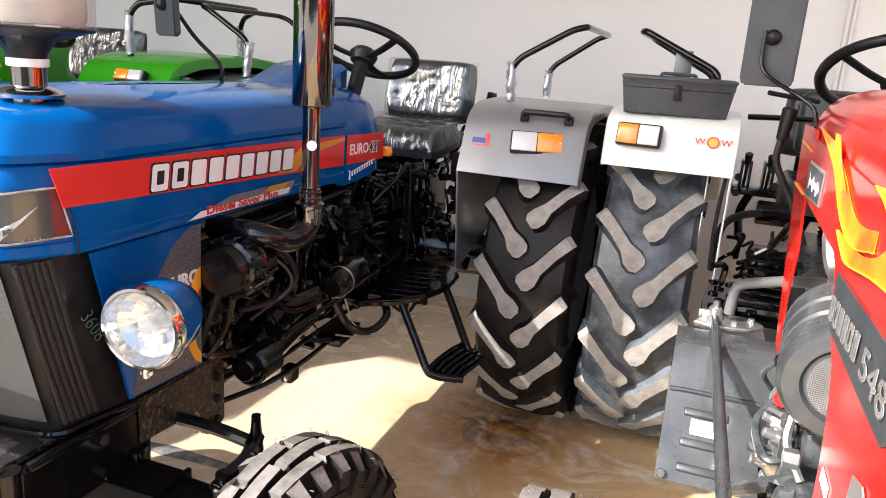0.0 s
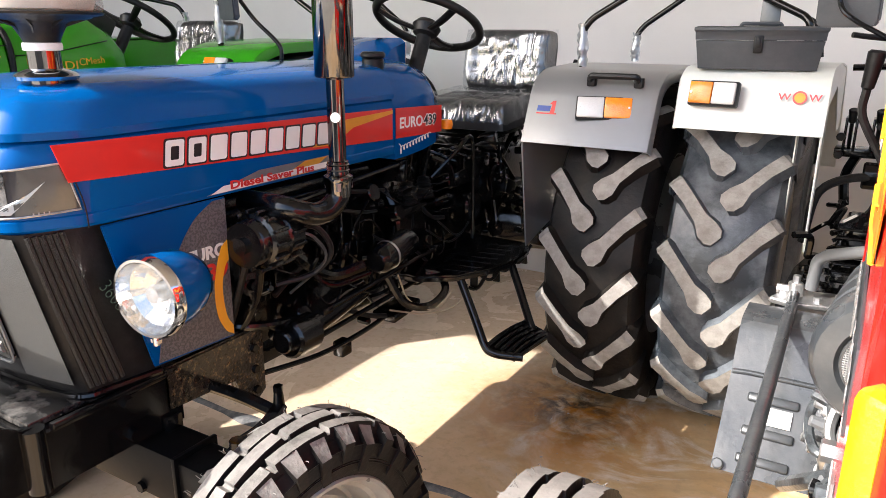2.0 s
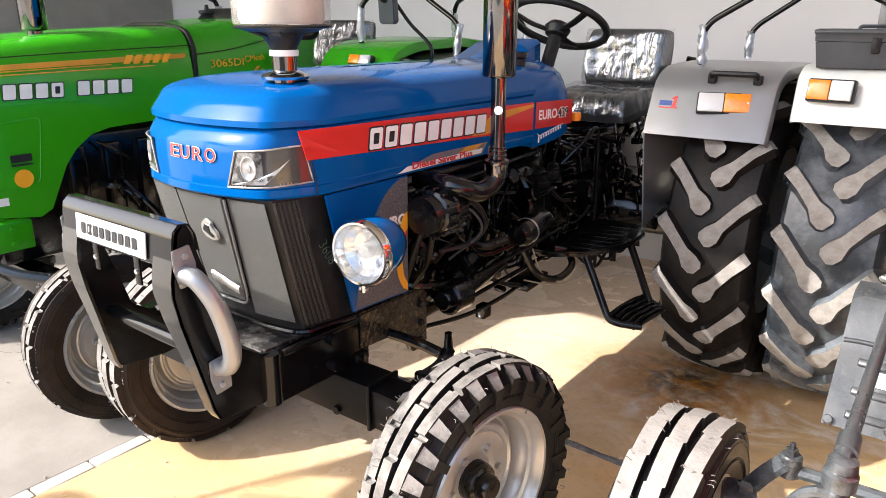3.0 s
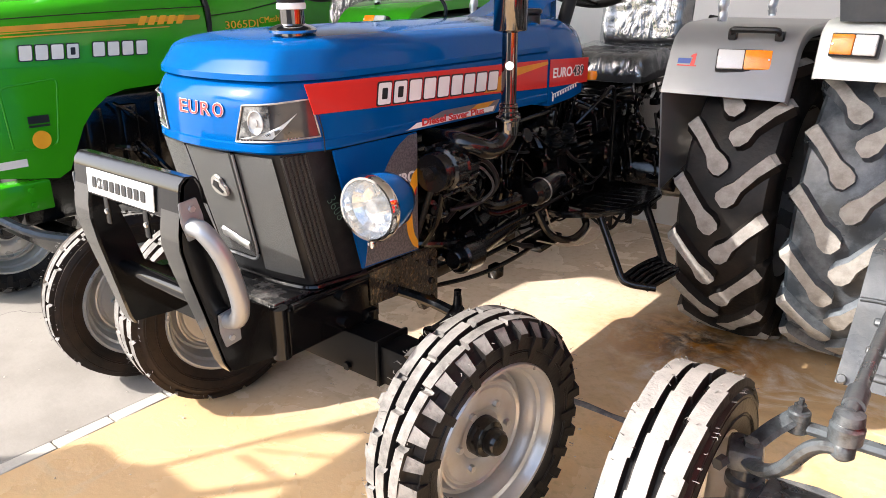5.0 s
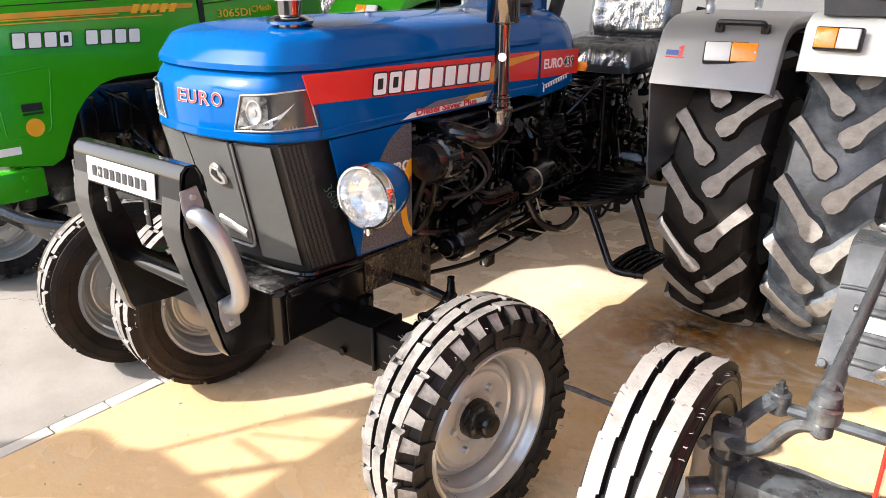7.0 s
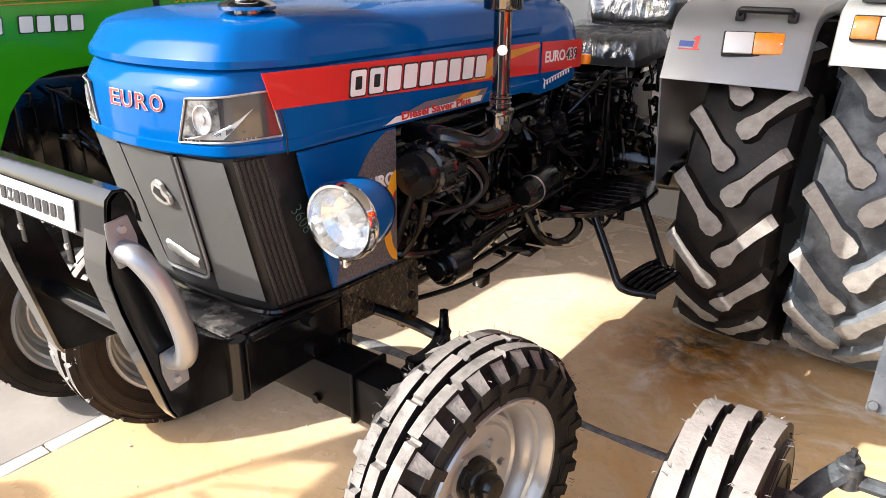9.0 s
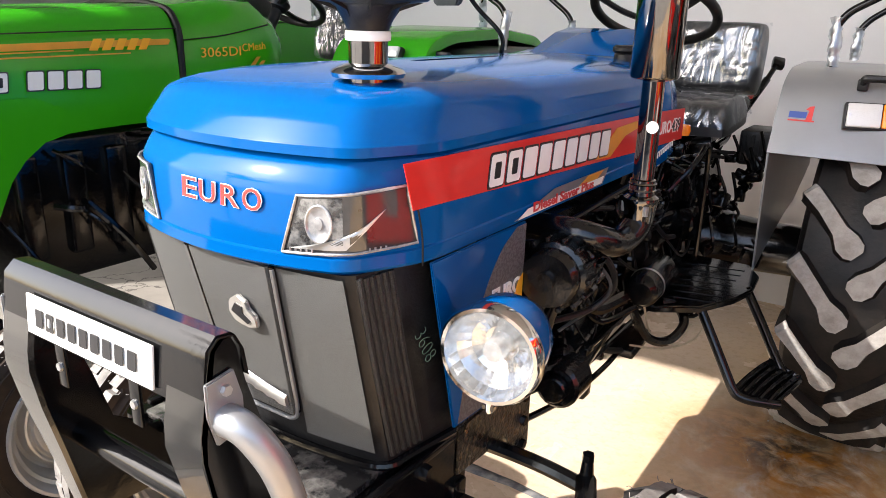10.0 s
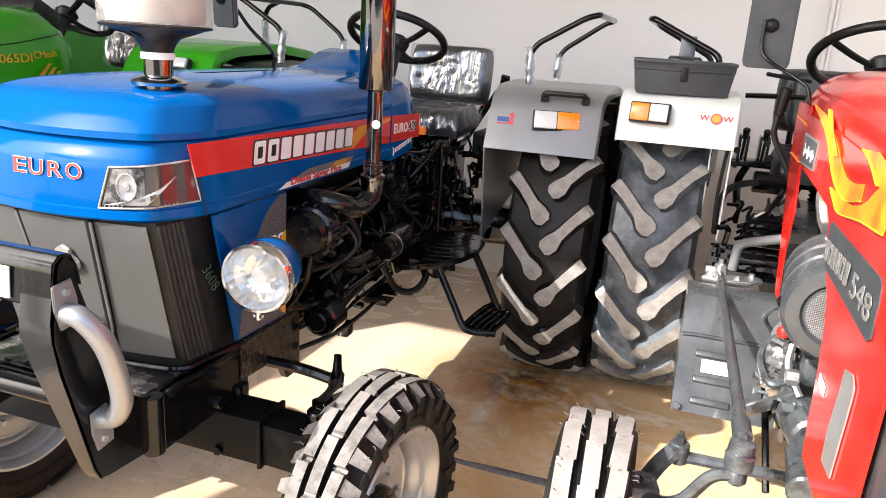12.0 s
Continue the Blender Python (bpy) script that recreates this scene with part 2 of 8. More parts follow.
FLOOR = floor_material()
SATIN = mat("satin_black_paint", (0.003, 0.003, 0.0035), 0.36, 0.0, (0.007, 0.006, 0.005), 16, 0.4, 0.05, 60, 0.0, 0.1, spec=0.1)
EARTH = mat("pale_dusty_earth", (0.4, 0.36, 0.31), 0.95, 0, (0.3, 0.27, 0.23), 1.5, 0.7, 0.3, 30)
ROOF = mat("grey_metal_roof", (0.36, 0.37, 0.38), 0.5, 0.2, (0.28, 0.28, 0.28), 2.0, 0.6, 0.05, 30)
def cracked_material():
    """Grey floor slabs with stains and a few fine wandering cracks."""
    m = mat("cracked_slab", (0.24, 0.22, 0.195), 0.85, 0, (0.17, 0.152, 0.132), 2.6, 0.7, 0.25, 60)
    n, ln = m.node_tree.nodes, m.node_tree.links.new
    p = n["Principled BSDF"]
    under = p.inputs["Base Color"].links[0].from_socket
    co, nz, mix, vo, lt, out = (n.new("ShaderNode" + k) for k in ("TexCoord", "TexNoise", "VectorMath", "TexVoronoi", "Math", "Mix"))
    nz.inputs["Scale"].default_value, nz.inputs["Detail"].default_value = 5, 5
    mix.operation = "MULTIPLY_ADD"
    mix.inputs[1].default_value = (0.25, 0.25, 0.25)
    vo.feature = "DISTANCE_TO_EDGE"
    vo.inputs["Scale"].default_value = 0.5
    lt.operation = "LESS_THAN"
    lt.inputs[1].default_value = 0.0016
    out.data_type = "RGBA"
    out.inputs["B"].default_value = (0.09, 0.08, 0.07, 1)
    ln(co.outputs["Object"], nz.inputs["Vector"])
    ln(nz.outputs["Color"], mix.inputs[0])
    ln(co.outputs["Object"], mix.inputs[2])
    ln(mix.outputs["Vector"], vo.inputs["Vector"])
    ln(vo.outputs["Distance"], lt.inputs[0])
    ln(lt.outputs["Value"], out.inputs["Factor"])
    ln(under, out.inputs["A"])
    ln(out.outputs["Result"], p.inputs["Base Color"])
    return m


SLAB = cracked_material()
WETJOINT = mat("wet_dark_joint", (0.11, 0.115, 0.125), 0.15, 0, (0.3, 0.29, 0.28), 22, 0.7, 0.3, 90)
JOINT = mat("pale_mortar", (0.4, 0.37, 0.32), 0.9, 0, (0.4, 0.37, 0.33), 12, 0.7, 0.4, 60)


# ---- mesh helpers ----
def part(name, bm, material, parent=None, label="", angle=38, smooth=True):
    me = bpy.data.meshes.new(name)
    bmesh.ops.recalc_face_normals(bm, faces=bm.faces[:])
    bm.to_mesh(me)
    bm.free()
    for m in (material if isinstance(material, (list, tuple)) else [material]):
        me.materials.append(m)
    if smooth:
        me.polygons.foreach_set("use_smooth", [True] * len(me.polygons))
        me.set_sharp_from_angle(angle=radians(angle))
    ob = new(name, me)
    ob.parent = parent
    if label:
        tagged(ob, label)
    return ob


def thing(name, m, label, category, group="", kind=""):
    ob = new(name)
    ob.matrix_world = m
    ob.empty_display_size = 0.2
    return tagged(ob, label, category, group, kind)


def box(bm, c, s, rot=(0, 0, 0), bevel=0.0, segs=2):
    m = pose(*c, *rot) @ Matrix.Diagonal((*s, 1))
    r = bmesh.ops.create_cube(bm, size=1, matrix=m)
    if bevel:
        edges = list({e for v in r["verts"] for e in v.link_edges})
        bmesh.ops.bevel(bm, geom=edges, offset=bevel, segments=segs, affect="EDGES", profile=0.5)


def frame_to(p0, p1):
    """A matrix whose z runs from p0 to p1, at p0."""
    d = Vector(p1) - Vector(p0)
    return Matrix.Translation(p0) @ d.to_track_quat("Z", "Y").to_matrix().to_4x4(), d.length


def ring(bm, m, r, seg, z=0.0):
    return [bm.verts.new(m @ Vector((r * math.cos(2 * math.pi * i / seg), r * math.sin(2 * math.pi * i / seg), z))) for i in range(seg)]


def bridge(bm, a, b, loop=True, mi=0):
    n = len(a)
    for i in range(n if loop else n - 1):
        j = (i + 1) % n
        f = bm.faces.new((a[i], a[j], b[j], b[i]))
        f.material_index = mi


def lathe(bm, prof, m=Matrix(), seg=32, cap=False, mats=None):
    """Turns a profile of (radius, height) round the z of m."""
    rings = [ring(bm, m, r, seg, z) for r, z in prof]
    for i in range(len(rings) - 1):
        bridge(bm, rings[i], rings[i + 1], True, mats[i] if mats else 0)
    if cap:
        bm.faces.new(rings[0][::-1])
        bm.faces.new(rings[-1])


def cyl(bm, p0, p1, r, r2=None, seg=16, bevel=0.0):
    m, l = frame_to(p0, p1)
    r2 = r if r2 is None else r2
    if bevel:
        prof = [(r - bevel, 0), (r, bevel), (r2, l - bevel), (r2 - bevel, l)]
    else:
        prof = [(r, 0), (r2, l)]
    lathe(bm, prof, m, seg, True)


def smooth_path(pts, steps=6):
    p = [Vector(q) for q in pts]
    if len(p) < 3:
        return p
    p = [p[0] * 2 - p[1]] + p + [p[-1] * 2 - p[-2]]
    out = []
    for i in range(1, len(p) - 2):
        for k in range(steps):
            t = k / steps
            a, b, c, d = p[i - 1], p[i], p[i + 1], p[i + 2]
            out.append(0.5 * ((2 * b) + (c - a) * t + (2 * a - 5 * b + 4 * c - d) * t * t + (3 * b - a - 3 * c + d) * t ** 3))
    return out + [p[-2]]


def round_path(pts, r, steps=5):
    """A polyline with its corners rounded to about r."""
    p = [Vector(q) for q in pts]
    out = [p[0]]
    for a, b, c in zip(p, p[1:], p[2:]):
        u, v = a - b, c - b
        k = min(r, u.length * 0.45, v.length * 0.45)
        s, e = b + u.normalized() * k, b + v.normalized() * k
        for i in range(steps + 1):
            t = i / steps
            out.append(s * (1 - t) ** 2 + b * 2 * t * (1 - t) + e * t * t)
    return out + [p[-1]]


def tube(bm, pts, r, seg=8, bend=0.0, steps=6, flat=1.0, cap=True):
    path = round_path(pts, bend, 5) if bend else smooth_path(pts, steps)
    n = len(path)
    up = Vector((0, 0, 1))
    rings, last = [], None
    for i, q in enumerate(path):
        d = (path[min(i + 1, n - 1)] - path[max(i - 1, 0)]).normalized()
        if last is None:
            side = d.cross(up if abs(d.z) < 0.9 else Vector((1, 0, 0))).normalized()
        else:
            side = (last - d * last.dot(d)).normalized()
        last = side
        o = d.cross(side)
        rings.append([bm.verts.new(q + side * (r * math.cos(2 * math.pi * k / seg)) + o * (r * flat * math.sin(2 * math.pi * k / seg))) for k in range(seg)])
    for a, b in zip(rings, rings[1:]):
        bridge(bm, a, b)
    if cap:
        bm.faces.new(rings[0][::-1])
        bm.faces.new(rings[-1])


def loft(bm, sections, loop=True, cap=True, mi=0):
    rings = [[bm.verts.new(v) for v in s] for s in sections]
    for a, b in zip(rings, rings[1:]):
        bridge(bm, a, b, loop, mi)
    if cap:
        bm.faces.new(rings[0][::-1])
        bm.faces.new(rings[-1])


def prism(bm, poly, depth, m=Matrix(), bevel=0.0):
    """A flat outline (x, y) of m, thick along its z from 0 to depth."""
    before = set(bm.edges)
    loft(bm, [[m @ Vector((x, y, z)) for x, y in poly] for z in (0, depth)])
    if bevel:
        bmesh.ops.bevel(bm, geom=[e for e in bm.edges if e not in before], offset=bevel, segments=2, affect="EDGES")


SIDE = Matrix(((0, 0, 1, 0), (1, 0, 0, 0), (0, 1, 0, 0), (0, 0, 0, 1)))      # (u, v, w) to (w, u, v): outlines in y and z, thick along x


def side_at(x):
    return Matrix.Translation((x, 0, 0)) @ SIDE


AXLE = Matrix(((0, 0, 1, 0), (1, 0, 0, 0), (0, 1, 0, 0), (0, 0, 0, 1)))      # turns lathe's z into x


def bolt(bm, p, d, r=0.012, h=0.012):
    p, d = Vector(p), Vector(d).normalized()
    cyl(bm, p, p + d * h, r, r * 0.9, 6)


# ---- wheels ----
LUG_MESH = {}


def lug_mesh(sgn, base, tread):
    """One slanting lug of a driving tyre, at the front of a wheel whose axle is the x axis."""
    key = (sgn, base.name, tread.name)
    if key in LUG_MESH:
        return LUG_MESH[key]
    R = 0.655
    bm = bmesh.new()
    secs = []
    #       across  along  half width, top radius
    for u, s, hw, top in ((0.0, -0.034, 0.02, 0.652), (0.012, -0.022, 0.034, R), (0.034, 0.0, 0.036, R), (0.06, 0.034, 0.022, R), (0.11, 0.096, 0.021, 0.653), (0.158, 0.148, 0.024, 0.647), (0.172, 0.162, 0.025, 0.63), (0.181, 0.172, 0.024, 0.585), (0.178, 0.178, 0.022, 0.54)):
        base_r = min(0.612, top - 0.012) if u < 0.17 else top - 0.03
        d = Vector((0.72, 0.69))
        nrm = Vector((-d.y, d.x))
        sec = []
        for w, r in ((hw + 0.014, base_r), (hw, top), (-hw, top), (-hw - 0.014, base_r)):
            x, arc = u + nrm.x * w, s + nrm.y * w
            x = max(-0.012, min(x, 0.184)) * sgn
            a = arc / R
            sec.append(bm.verts.new((x, -r * math.cos(a), r * math.sin(a))))
        secs.append(sec)
    for i, (p, q) in enumerate(zip(secs, secs[1:])):
        for j in range(3):
            f = bm.faces.new((p[j], p[j + 1], q[j + 1], q[j]))
            f.material_index = 1 if j == 1 and i < 6 else 0
    bm.faces.new(secs[0])
    bm.faces.new(secs[-1])
    bmesh.ops.recalc_face_normals(bm, faces=bm.faces[:])
    me = bpy.data.meshes.new("lug")
    bm.to_mesh(me)
    bm.free()
    me.materials.append(base)
    me.materials.append(tread)
    me.polygons.foreach_set("use_smooth", [True] * len(me.polygons))
    me.set_sharp_from_angle(angle=radians(30))
    LUG_MESH[key] = me
    return me


def rear_tyre(parent, c, tread=DUST, base=RUBBER, face=1, lugs=18):
    """A tractor's driving tyre with slanting lugs, and its rim. face: the side (in x) to which the wheel's disc lies deep."""
    bm = bmesh.new()
    prof = [(0.37, -0.125), (0.4, -0.15), (0.47, -0.172), (0.54, -0.174), (0.59, -0.166), (0.612, -0.15), (0.621, -0.09), (0.624, 0)]
    prof += [(r, -z) for r, z in prof[-2::-1]]
    m = Matrix.Translation(c) @ AXLE
    lathe(bm, prof, m, 84)
    ty = part("tyre", bm, base, parent, "black rubber tyre with dusty lugs", 30)
    for sgn in (-1, 1):
        for k in range(lugs):
            lug = new("lug", lug_mesh(sgn, base, tread))
            lug.parent = ty
            lug.matrix_basis = Matrix.Translation(c) @ Matrix.Rotation(-2 * math.pi * (k + (0.5 if sgn > 0 else 0)) / lugs, 4, "X")
    bm = bmesh.new()
    rp = [(0.395, -0.14), (0.375, -0.125), (0.36, -0.1), (0.335, -0.06), (0.335, 0.06), (0.36, 0.1), (0.375, 0.125), (0.395, 0.14)]
    lathe(bm, rp, m, 48)
    lathe(bm, [(0.336, 0.05 * face), (0.3, 0.03 * face), (0.2, 0.0), (0.12, 0.02 * face), (0.0001, 0.02 * face)], m, 48)
    part("rim", bm, RIM, parent, "silver steel rim", 30)


def front_tyre(parent, c, face, tread=DUST2, base=RUBBER, ribs=3, R=0.372, hw=0.085, turn=0.0, shoulder=True, rim=RIM, zigzag=0.006, pitch=15, sipes=True):
    """A ribbed steering tyre on a pressed rim; face: the side that shows the hollow of the rim."""
    m = Matrix.Translation(c) @ pose(0, 0, 0, 0, 0, turn) @ AXLE
    bm = bmesh.new()
    half = [(0.215, 0.062), (0.23, 0.076), (0.27, 0.088), (0.3, hw + 0.002), (R - 0.05, hw - 0.003), (R - 0.03, hw - 0.02)] if shoulder else [(0.215, 0.062), (0.23, 0.076), (0.27, 0.088), (0.31, hw + 0.002), (R - 0.032, hw - 0.006), (R - 0.012, hw - 0.014)]
    rib_w, gap = (0.03, 0.014) if ribs == 3 and shoulder else (0.037, 0.018) if ribs == 3 else (0.03, 0.015)
    edges = []
    for i in range(ribs):
        mid = (i - (ribs - 1) / 2) * (rib_w + gap)
        edges.append((mid - rib_w / 2, mid + rib_w / 2))
    prof = [(r, -z, 0, 0) for r, z in half]
    for i, (a, b) in enumerate(edges):
        drop = 0.004 if i in (0, ribs - 1) else 0.0
        prof += [(R - 0.022, a - 0.004, 0, i + 1), (R - drop, a, 1, i + 1), (R - drop, b, 1, i + 1), (R - 0.022, b + 0.004, 0, i + 1)]
    prof += [(r, z, 0, 0) for r, z in half[::-1]]
    angles = [(k, f) for k in range(pitch) for f in (0.0, 0.05, 0.1, 0.4, 0.7, 0.985)]
    rings = []
    for r, z, top, rib in prof:
        loop = []
        for k, f in angles:
            a = 2 * math.pi * (k + f + 0.5 * (rib % 2)) / pitch
            rr, zz = r, z
            if rib:
                zz += zigzag * (f - 0.5) * (1 if rib != ribs else -1)
                if top and sipes and f < 0.06:
                    rr -= 0.012
            loop.append(bm.verts.new(m @ Vector((rr * math.cos(a), rr * math.sin(a), zz))))
        if rib % 2:
            loop = loop[-3:] + loop[:-3]
        rings.append(loop)
    for i in range(len(rings) - 1):
        bridge(bm, rings[i], rings[i + 1], True, 1 if prof[i][2] and prof[i + 1][2] else 0)
    ty = part("tyre", bm, [base, tread], parent, "black ribbed steering tyre with dusty tread", 30)
    if shoulder:
        n = 30
        blocks_ = {}
        for long in (0.075, 0.045):
            for sgn in (-1, 1):
                bm = bmesh.new()
                v = []
                for t in (0, 1):
                    z = (hw - 0.032 + 0.038 * t) * sgn
                    r0, r1 = (R - 0.026, R - 0.004) if not t else (R - 0.03 - long, R - 0.012 - long * 0.42)
                    for rr in (r0, r1):
                        for q in (-1, 1):
                            aa = (q * (0.021 - 0.006 * t) + (0.008 if t else 0)) / R
                            v.append(bm.verts.new((rr * math.cos(aa), rr * math.sin(aa), z + (0.006 * sgn if rr == r1 and t else 0))))
                for q, mi in (((2, 3, 7, 6), 1), ((0, 2, 6, 4), 0), ((1, 5, 7, 3), 0), ((4, 6, 7, 5), 0), ((0, 1, 3, 2), 1)):
                    f = bm.faces.new([v[j] for j in q])
                    f.material_index = mi
                bmesh.ops.recalc_face_normals(bm, faces=bm.faces[:])
                me = bpy.data.meshes.new("tread_block")
                bm.to_mesh(me)
                bm.free()
                me.materials.append(base)
                me.materials.append(tread)
                blocks_[long, sgn] = me
        for sgn in (-1, 1):
            for k in range(n):
                tb = new("tread_block", blocks_[0.075 if k % 2 else 0.045, sgn])
                tb.parent = ty
                tb.matrix_basis = m @ Matrix.Rotation(2 * math.pi * (k + 0.5 * (sgn > 0)) / n, 4, "Z")
    for z in (-1, 1):
        for rr, zz in ((0.262, 0.0868), (0.268, 0.0882), (0.302, hw + 0.0025)):
            bm = bmesh.new()
            tube(bm, [m @ Vector((rr * math.cos(2 * math.pi * k / 48), rr * math.sin(2 * math.pi * k / 48), zz * z)) for k in range(49)], 0.0016, 4, 0, 1)
            part("moulded_ring", bm, base, ty)
    # fine moulding hairs that stand off the ribs and the sidewall
    rnd = random.Random(int(abs(c[0]) * 100) + pitch)
    bm = bmesh.new()
    for k in range(130):
        a = rnd.uniform(0, 2 * math.pi)
        side = rnd.choice((-1, 1))
        rr, zz, out = (R - 0.004, side * rnd.choice((0.03, hw - 0.03, hw - 0.022)), Vector((0.7, 0, 0.5 * side))) if k % 3 else (0.325, side * hw, Vector((0.3, 0, side)))
        p0 = Vector((rr, 0, zz))
        p1 = p0 + out * rnd.uniform(0.004, 0.012)
        p2 = p1 + Vector((rnd.uniform(-0.004, 0.004), rnd.uniform(-0.007, 0.007), 0.003 * side))
        turned = m @ Matrix.Rotation(a, 4, "Z")
        tube(bm, [turned @ p0, turned @ p1, turned @ p2], 0.0009, 3, 0, 1)
    tagged(part("moulding_hairs", bm, DUST2, ty), "fine pale rubber hairs on the tyre", kind="stuff")
    bm = bmesh.new()
    s = face
    prof = [(0.23, 0.072 * s), (0.225, 0.08 * s), (0.217, 0.079 * s), (0.211, 0.068 * s), (0.207, 0.062 * s), (0.203, 0.046 * s), (0.2, 0.044 * s), (0.193, 0.04 * s), (0.19, 0.026 * s), (0.187, 0.022 * s), (0.182, 0.0 * s), (0.179, -0.012 * s), (0.17, -0.014 * s), (0.162, -0.004 * s), (0.158, 0.008 * s), (0.152, 0.01 * s), (0.146, 0.004 * s), (0.14, 0.004 * s), (0.134, 0.01 * s), (0.1, 0.014 * s), (0.078, 0.01 * s), (0.07, 0.004 * s), (0.0001, 0.004 * s)]
    lathe(bm, prof, m, 48)
    lathe(bm, [(0.205, 0.05 * s), (0.205, -0.06 * s), (0.225, -0.072 * s)], m, 48)
    r = part("rim", bm, rim, parent, "silver painted pressed steel rim", 30)
    bm = bmesh.new()
    lathe(bm, [(0.056, 0.002 * s), (0.055, 0.03 * s), (0.05, 0.04 * s), (0.038, 0.044 * s), (0.036, 0.066 * s), (0.03, 0.075 * s), (0.0001, 0.077 * s)], m, 20)
    part("hub", bm, ENGINE, r, "black wheel hub")
    for k in range(6):
        bm = bmesh.new()
        a = 2 * math.pi * k / 6
        p = m @ Vector((0.092 * math.cos(a), 0.092 * math.sin(a), 0.01 * s))
        bolt(bm, p, m.to_3x3() @ Vector((0, 0, s)), 0.011, 0.014)
        part("wheel_nut", bm, STEEL, r)


# ---- lettering ----
def lettering(body, height, material, m, parent, name="lettering", depth=0.0015, label="", shear=0.0, width=None, bold=0.0):
    """Words in the built-in font, centred on m's origin, in m's x-y plane."""
    cu = bpy.data.curves.new(name, "FONT")
    cu.body, cu.size, cu.extrude, cu.shear, cu.offset = body, height * 1.4, depth / 2, shear, bold
    cu.align_x, cu.align_y, cu.resolution_u = "CENTER", "CENTER", 3
    tmp = bpy.data.objects.new(name, cu)
    scene.collection.objects.link(tmp)
    me = bpy.data.meshes.new_from_object(tmp.evaluated_get(bpy.context.evaluated_depsgraph_get()))
    bpy.data.objects.remove(tmp)
    xs = [v.co.x for v in me.vertices]
    k = width / (max(xs) - min(xs)) if width else 1
    me.transform(m @ Matrix.Diagonal((k, 1, 1, 1)))
    me.materials.clear()
    me.materials.append(material)
    ob = new(name, me)
    ob.parent = parent
    if label:
        tagged(ob, label)
    return ob


def facing(p, out, roll=0.0):
    """A plane at p whose z points along out and whose y is as upright as can be."""
    z = Vector(out).normalized()
    x = Vector((0, 0, 1)).cross(z).normalized()
    y = z.cross(x)
    return Matrix.Translation(p) @ Matrix((x, y, z)).transposed().to_4x4() @ pose(0, 0, 0, 0, 0, roll)


def blocks(shapes, height, material, m, parent, edge=None, name="emblem_bar", slant=0.0):
    """A row of plain rounded bars and rings in place of a maker's mark. shapes: (x, width, hollow)."""
    def outline(a, b, r):
        pts = []
        for cx, cy, q in ((a - r, b - r, 0), (-a + r, b - r, 1), (-a + r, -b + r, 2), (a - r, -b + r, 3)):
            for k in range(4):
                t = math.pi / 2 * (q + k / 3)
                pts.append((cx + r * math.cos(t), cy + r * math.sin(t)))
        return pts
    for x, w, hollow in shapes:
        under = parent
        for grow, lift, mt in ((0.004, 0.0, edge), (0.0, 0.0014, material)):
            if mt is None:
                continue
            bm = bmesh.new()
            o = outline(w / 2 + grow, height / 2 + grow, 0.12 * min(w, height))
            top = [bm.verts.new(m @ Vector((x + p + slant * q, q, lift + 0.0014))) for p, q in o]
            bot = [bm.verts.new(m @ Vector((x + p + slant * q, q, lift))) for p, q in o]
            bridge(bm, top, bot)
            if hollow and not grow:
                th = 0.24 * height
                i = outline(max(w / 2 - th, 0.004), max(height / 2 - th, 0.004), 0.003)
                inn = [bm.verts.new(m @ Vector((x + p + slant * q, q, lift + 0.0014))) for p, q in i]
                bridge(bm, top, inn)
            else:
                bm.faces.new(top)
            ob = part(name if under is parent else "bar_face", bm, mt, under, "", 30, False)
            if grow and parent.parent is None:
                under = ob


def bar_row(n, width, gap=0.18, hollow=(1, 2, 6)):
    w = width / n
    return [(-width / 2 + w * (i + 0.5), w * (1 - gap), i in hollow) for i in range(n)]


